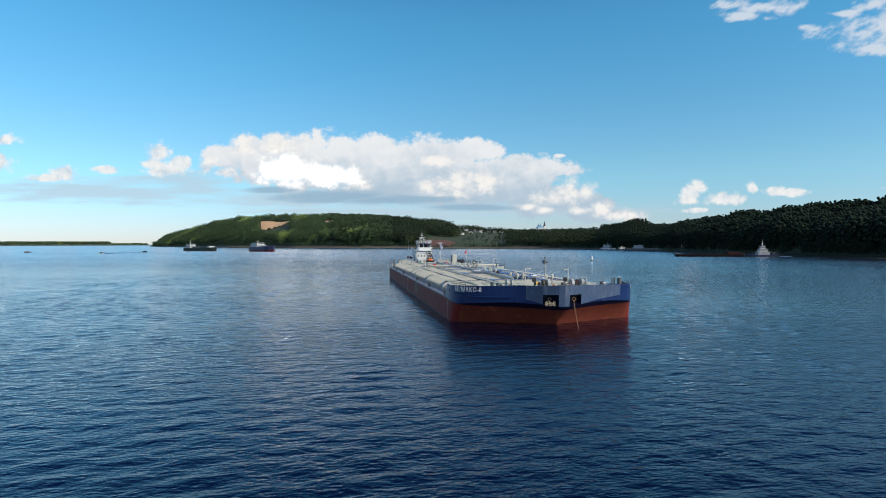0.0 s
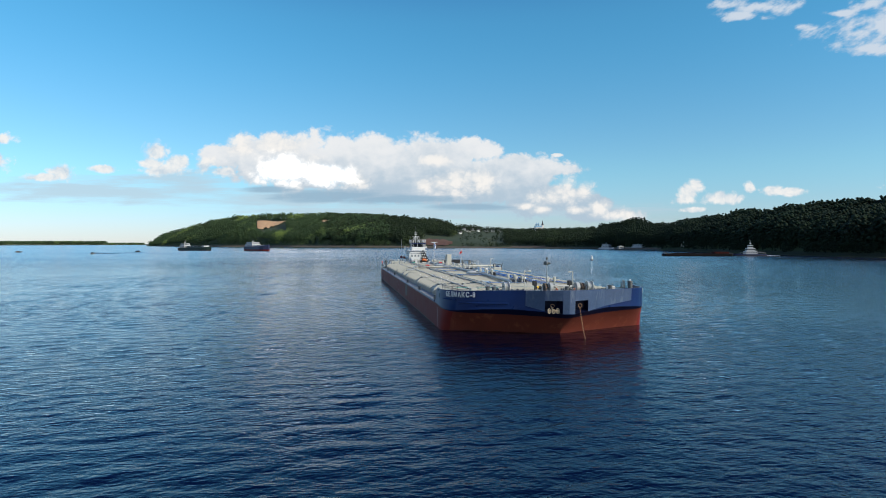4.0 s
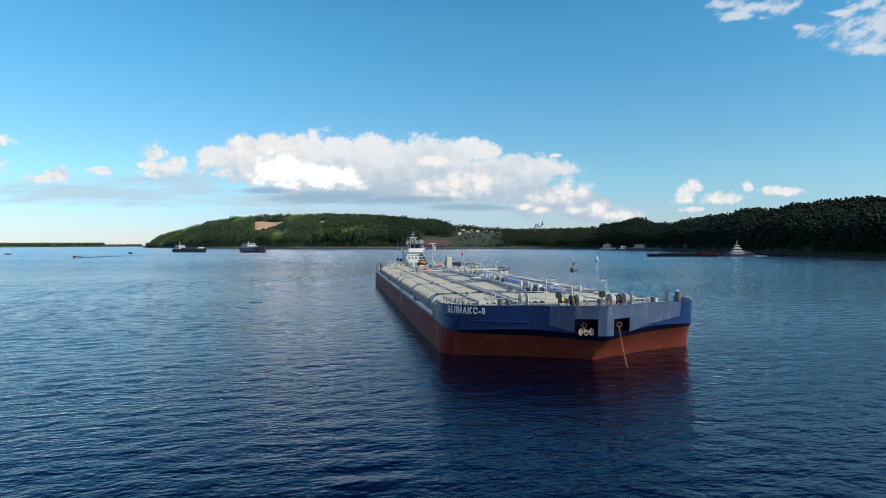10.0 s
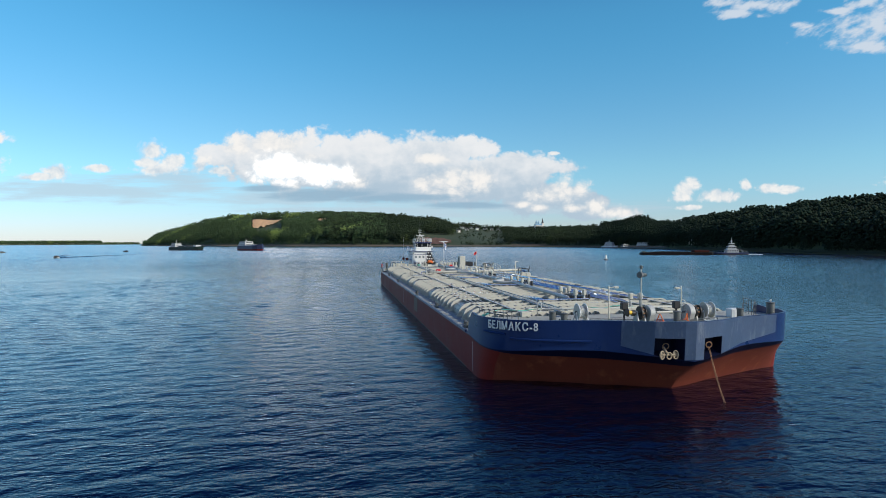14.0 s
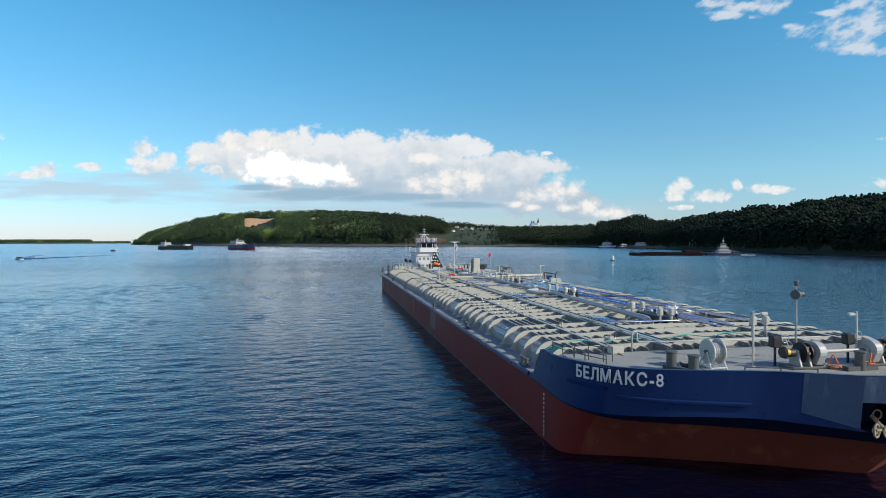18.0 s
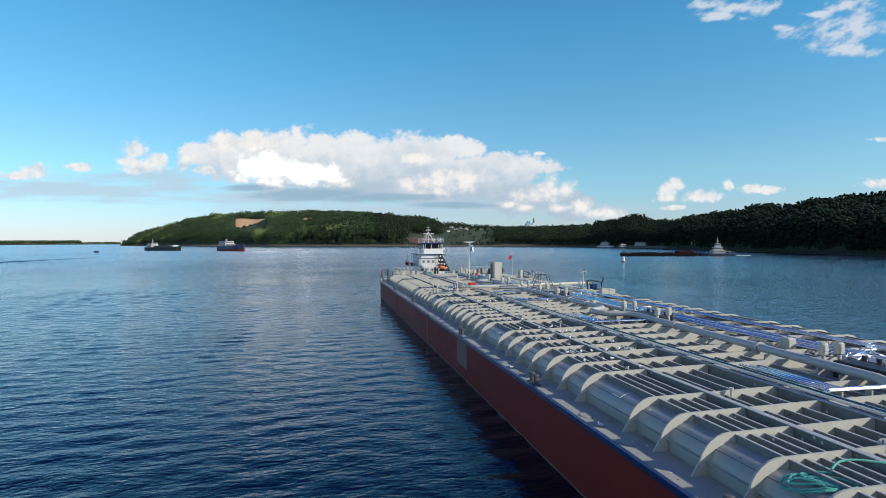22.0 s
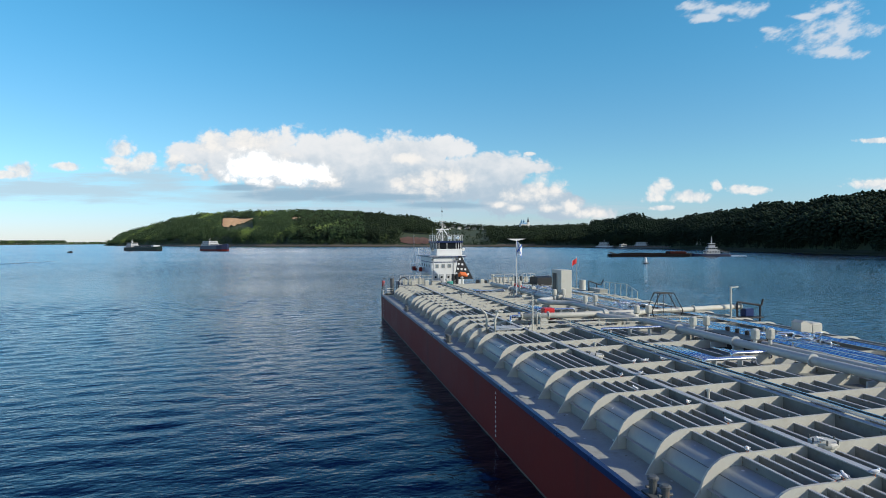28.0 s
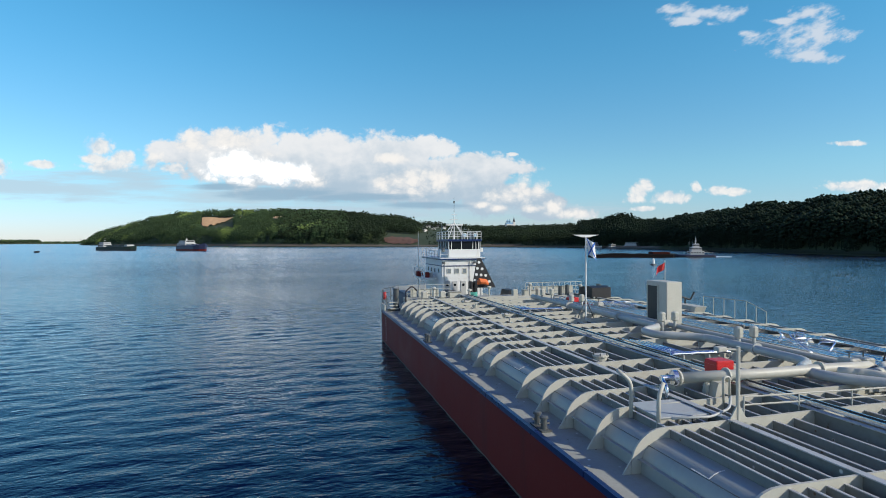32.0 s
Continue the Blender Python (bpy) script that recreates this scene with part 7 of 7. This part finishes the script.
# ---- gulls and pigeons ----
def gull(p, turn, body="gull", back="wing", name="gull", label="white gull with grey wings resting on the barge", s=1.0, group="resting gulls"):
    t = thing(name, label, "bird", p, group)
    t.rotation_euler.z = turn
    bm = B()
    tube(bm, [(-0.13 * s, 0, 0.10 * s), (-0.07 * s, 0, 0.105 * s), (0.02 * s, 0, 0.115 * s), (0.08 * s, 0, 0.14 * s), (0.1 * s, 0, 0.16 * s)], [0.012 * s, 0.045 * s, 0.06 * s, 0.045 * s, 0.02 * s], 10)
    part("body", bm, body, t, smooth=True)
    bm = B()
    lathe(bm, (0.1 * s, 0, 0.145 * s), ((0.015 * s, 0), (0.034 * s, 0.02 * s), (0.034 * s, 0.045 * s), (0.012 * s, 0.065 * s)), 10)
    part("head", bm, body, t, smooth=True)
    bm = B()
    cyl(bm, (0.13 * s, 0, 0.175 * s), (0.175 * s, 0, 0.168 * s), 0.008 * s, 0.003 * s, 6)
    part("beak", bm, "orangepaint" if body == "gull" else "dark", t)
    for q in (-1, 1):
        bm = B()
        tube(bm, [(0.05 * s, q * 0.045 * s, 0.14 * s), (-0.05 * s, q * 0.055 * s, 0.125 * s), (-0.19 * s, q * 0.012 * s, 0.105 * s)], [0.02 * s, 0.03 * s, 0.004 * s], 6)
        part("wing", bm, back, t, smooth=True)
        bm = B()
        cyl(bm, (0, q * 0.025 * s, 0), (0, q * 0.025 * s, 0.08 * s), 0.006 * s, seg=5)
        part("leg", bm, "orangepaint" if body == "gull" else "dark", t)
    return t


first = gull((-7.99, 11.49, 3.41), 1.0, s=0.8)
flock = ((-7.17, 11.42), (-6.78, 11.34), (-7.74, 13.32), (-7.31, 13.34), (-6.84, 13.28), (-6.18, 13.36), (-5.61, 13.12), (-7.17, 15.19), (-8.06, 16.88), (-7.4, 16.97),
         (-6.33, 16.8), (-6.9, 19.17), (-7.06, 18.68), (-6.47, 19.07), (-6.1, 18.92), (-5.76, 19.08), (-5.28, 19.05), (-7.92, 18.73), (-5.7, 18.1), (-5.67, 15.79),
         (-6.6, 20.8), (-5.9, 20.9), (-7.3, 22.6), (-6.8, 28.9), (-7.4, 30.7), (-5.4, 34.6), (-4.9, 34.6), (-4.2, 34.6), (-6.9, 32.8), (-6.2, 32.8), (-3.3, 36.4), (-5.0, 36.3),
         (-7.6, 9.4), (-7.1, 9.5), (-6.5, 9.4), (-8.0, 13.9), (-5.0, 15.0), (-4.6, 16.9), (-7.7, 20.8), (-7.1, 24.4), (-6.4, 24.5), (-5.9, 26.3), (-7.8, 26.2), (-6.9, 28.0))
rg = random.Random(3)


def perch(y):
    return min(rib_y, key=lambda q: abs(q - y))


for x, y in flock:
    y = perch(y)
    copy_thing(first, pose(x, y, top_z(x, 0.0), 0, 0, rg.uniform(0, 360)))
first.location = (-7.99, perch(11.49), top_z(7.99, 0.0))
for x, y in ((-9.7, 15.8), (-9.65, 14.3), (-9.6, 7.0)):
    copy_thing(first, pose(x, y, SIDE_Z, 0, 0, rg.uniform(0, 360)))
copy_thing(first, pose(7.45, -7.05, FORE_Z + 1.15, 0, 0, 20))
pig = gull((-5.2, -5.5, FORE_Z + 0.0), 2.2, "black", "dark", "pigeon", "dark pigeon standing beside the bollards", 1.3, "pigeons")
copy_thing(pig, pose(-5.0, -5.75, FORE_Z, 0, 0, 40))


# ---- flags ----
def flag(at, w, h, mat, cross, label):
    t = thing("flag", label, "flag", at)
    n = 7
    for i in range(n):
        bm = B()
        x0, x1 = w * i / n, w * (i + 1) / n
        y0, y1 = 0.07 * math.sin(i * 1.1) * i / n * 2, 0.07 * math.sin((i + 1) * 1.1) * (i + 1) / n * 2
        d0, d1 = -0.8 * x0, -0.8 * x1
        a = [bm.verts.new((x, y + o, z)) for o in (-0.006, 0.006) for x, y, z in ((x0, y0, d0 - h), (x1, y1, d1 - h), (x1, y1, d1), (x0, y0, d0))]
        for q in ((0, 1, 2, 3), (7, 6, 5, 4), (0, 4, 5, 1), (1, 5, 6, 2), (2, 6, 7, 3), (3, 7, 4, 0)):
            bm.faces.new([a[k] for k in q])
        p = part("panel", bm, mat, t)
        if cross:
            for up in (0, 1):
                bm = B()
                za0, za1 = (-h * i / n, -h * (i + 1) / n) if up else (-h + h * i / n, -h + h * (i + 1) / n)
                g = 0.09 * h
                v = [bm.verts.new((x, y + o, z)) for o in (-0.012, 0.012) for x, y, z in ((x0, y0, d0 + za0 - g), (x1, y1, d1 + za1 - g), (x1, y1, d1 + za1 + g), (x0, y0, d0 + za0 + g))]
                for q in ((0, 1, 2, 3), (7, 6, 5, 4), (0, 4, 5, 1), (1, 5, 6, 2), (2, 6, 7, 3), (3, 7, 4, 0)):
                    bm.faces.new([v[k] for k in q])
                part("stripe", bm, material("flag_blue", (0.03, 0.12, 0.45), 0.8), p)
    return t


flag_a = flag((-0.09, 62.6, 8.02), 0.42, 0.95, "white", True, "white flag with a blue diagonal cross on the mast")
flag_b = flag((5.97, 63.8, 6.52), 0.55, 0.45, "redpaint", False, "small plain red flag on a thin pole")


def motions():
    # the tow runs along the right bank, the motor boat comes down the river
    rows = []
    for t in (0, 8, 16, 24, 32):
        rows.append((t, pose(226.9 - 1.9 * t, 255.2 + 0.603 * t, 0, 0, 0, 162.4)))
    walk(tow, rows)
    rows = []
    for t, x, y in ((0, -225, 480), (6, -203, 420), (13, -178, 338), (19, -166, 285), (25, -153, 230), (32, -137, 165)):
        rows.append((t, pose(x, y, 0, 0, 0, -84)))
    walk(boat, rows)
    for k, (f, x, y, z, a) in enumerate(((flag_a, -0.09, 62.6, 8.02, -20), (flag_b, 5.97, 63.8, 6.52, 185))):
        walk(f, [(t, pose(x, y, z, 4 * math.sin(t * 1.3 + k), 6 * math.sin(t * 1.9 + k), a + 14 * math.sin(t * 1.1 + k))) for t in np.arange(0, 32.1, 0.8)])
    walk(water, [(0, pose(0, 0, 0)), (32, pose(9, 6, 0))])


motions()
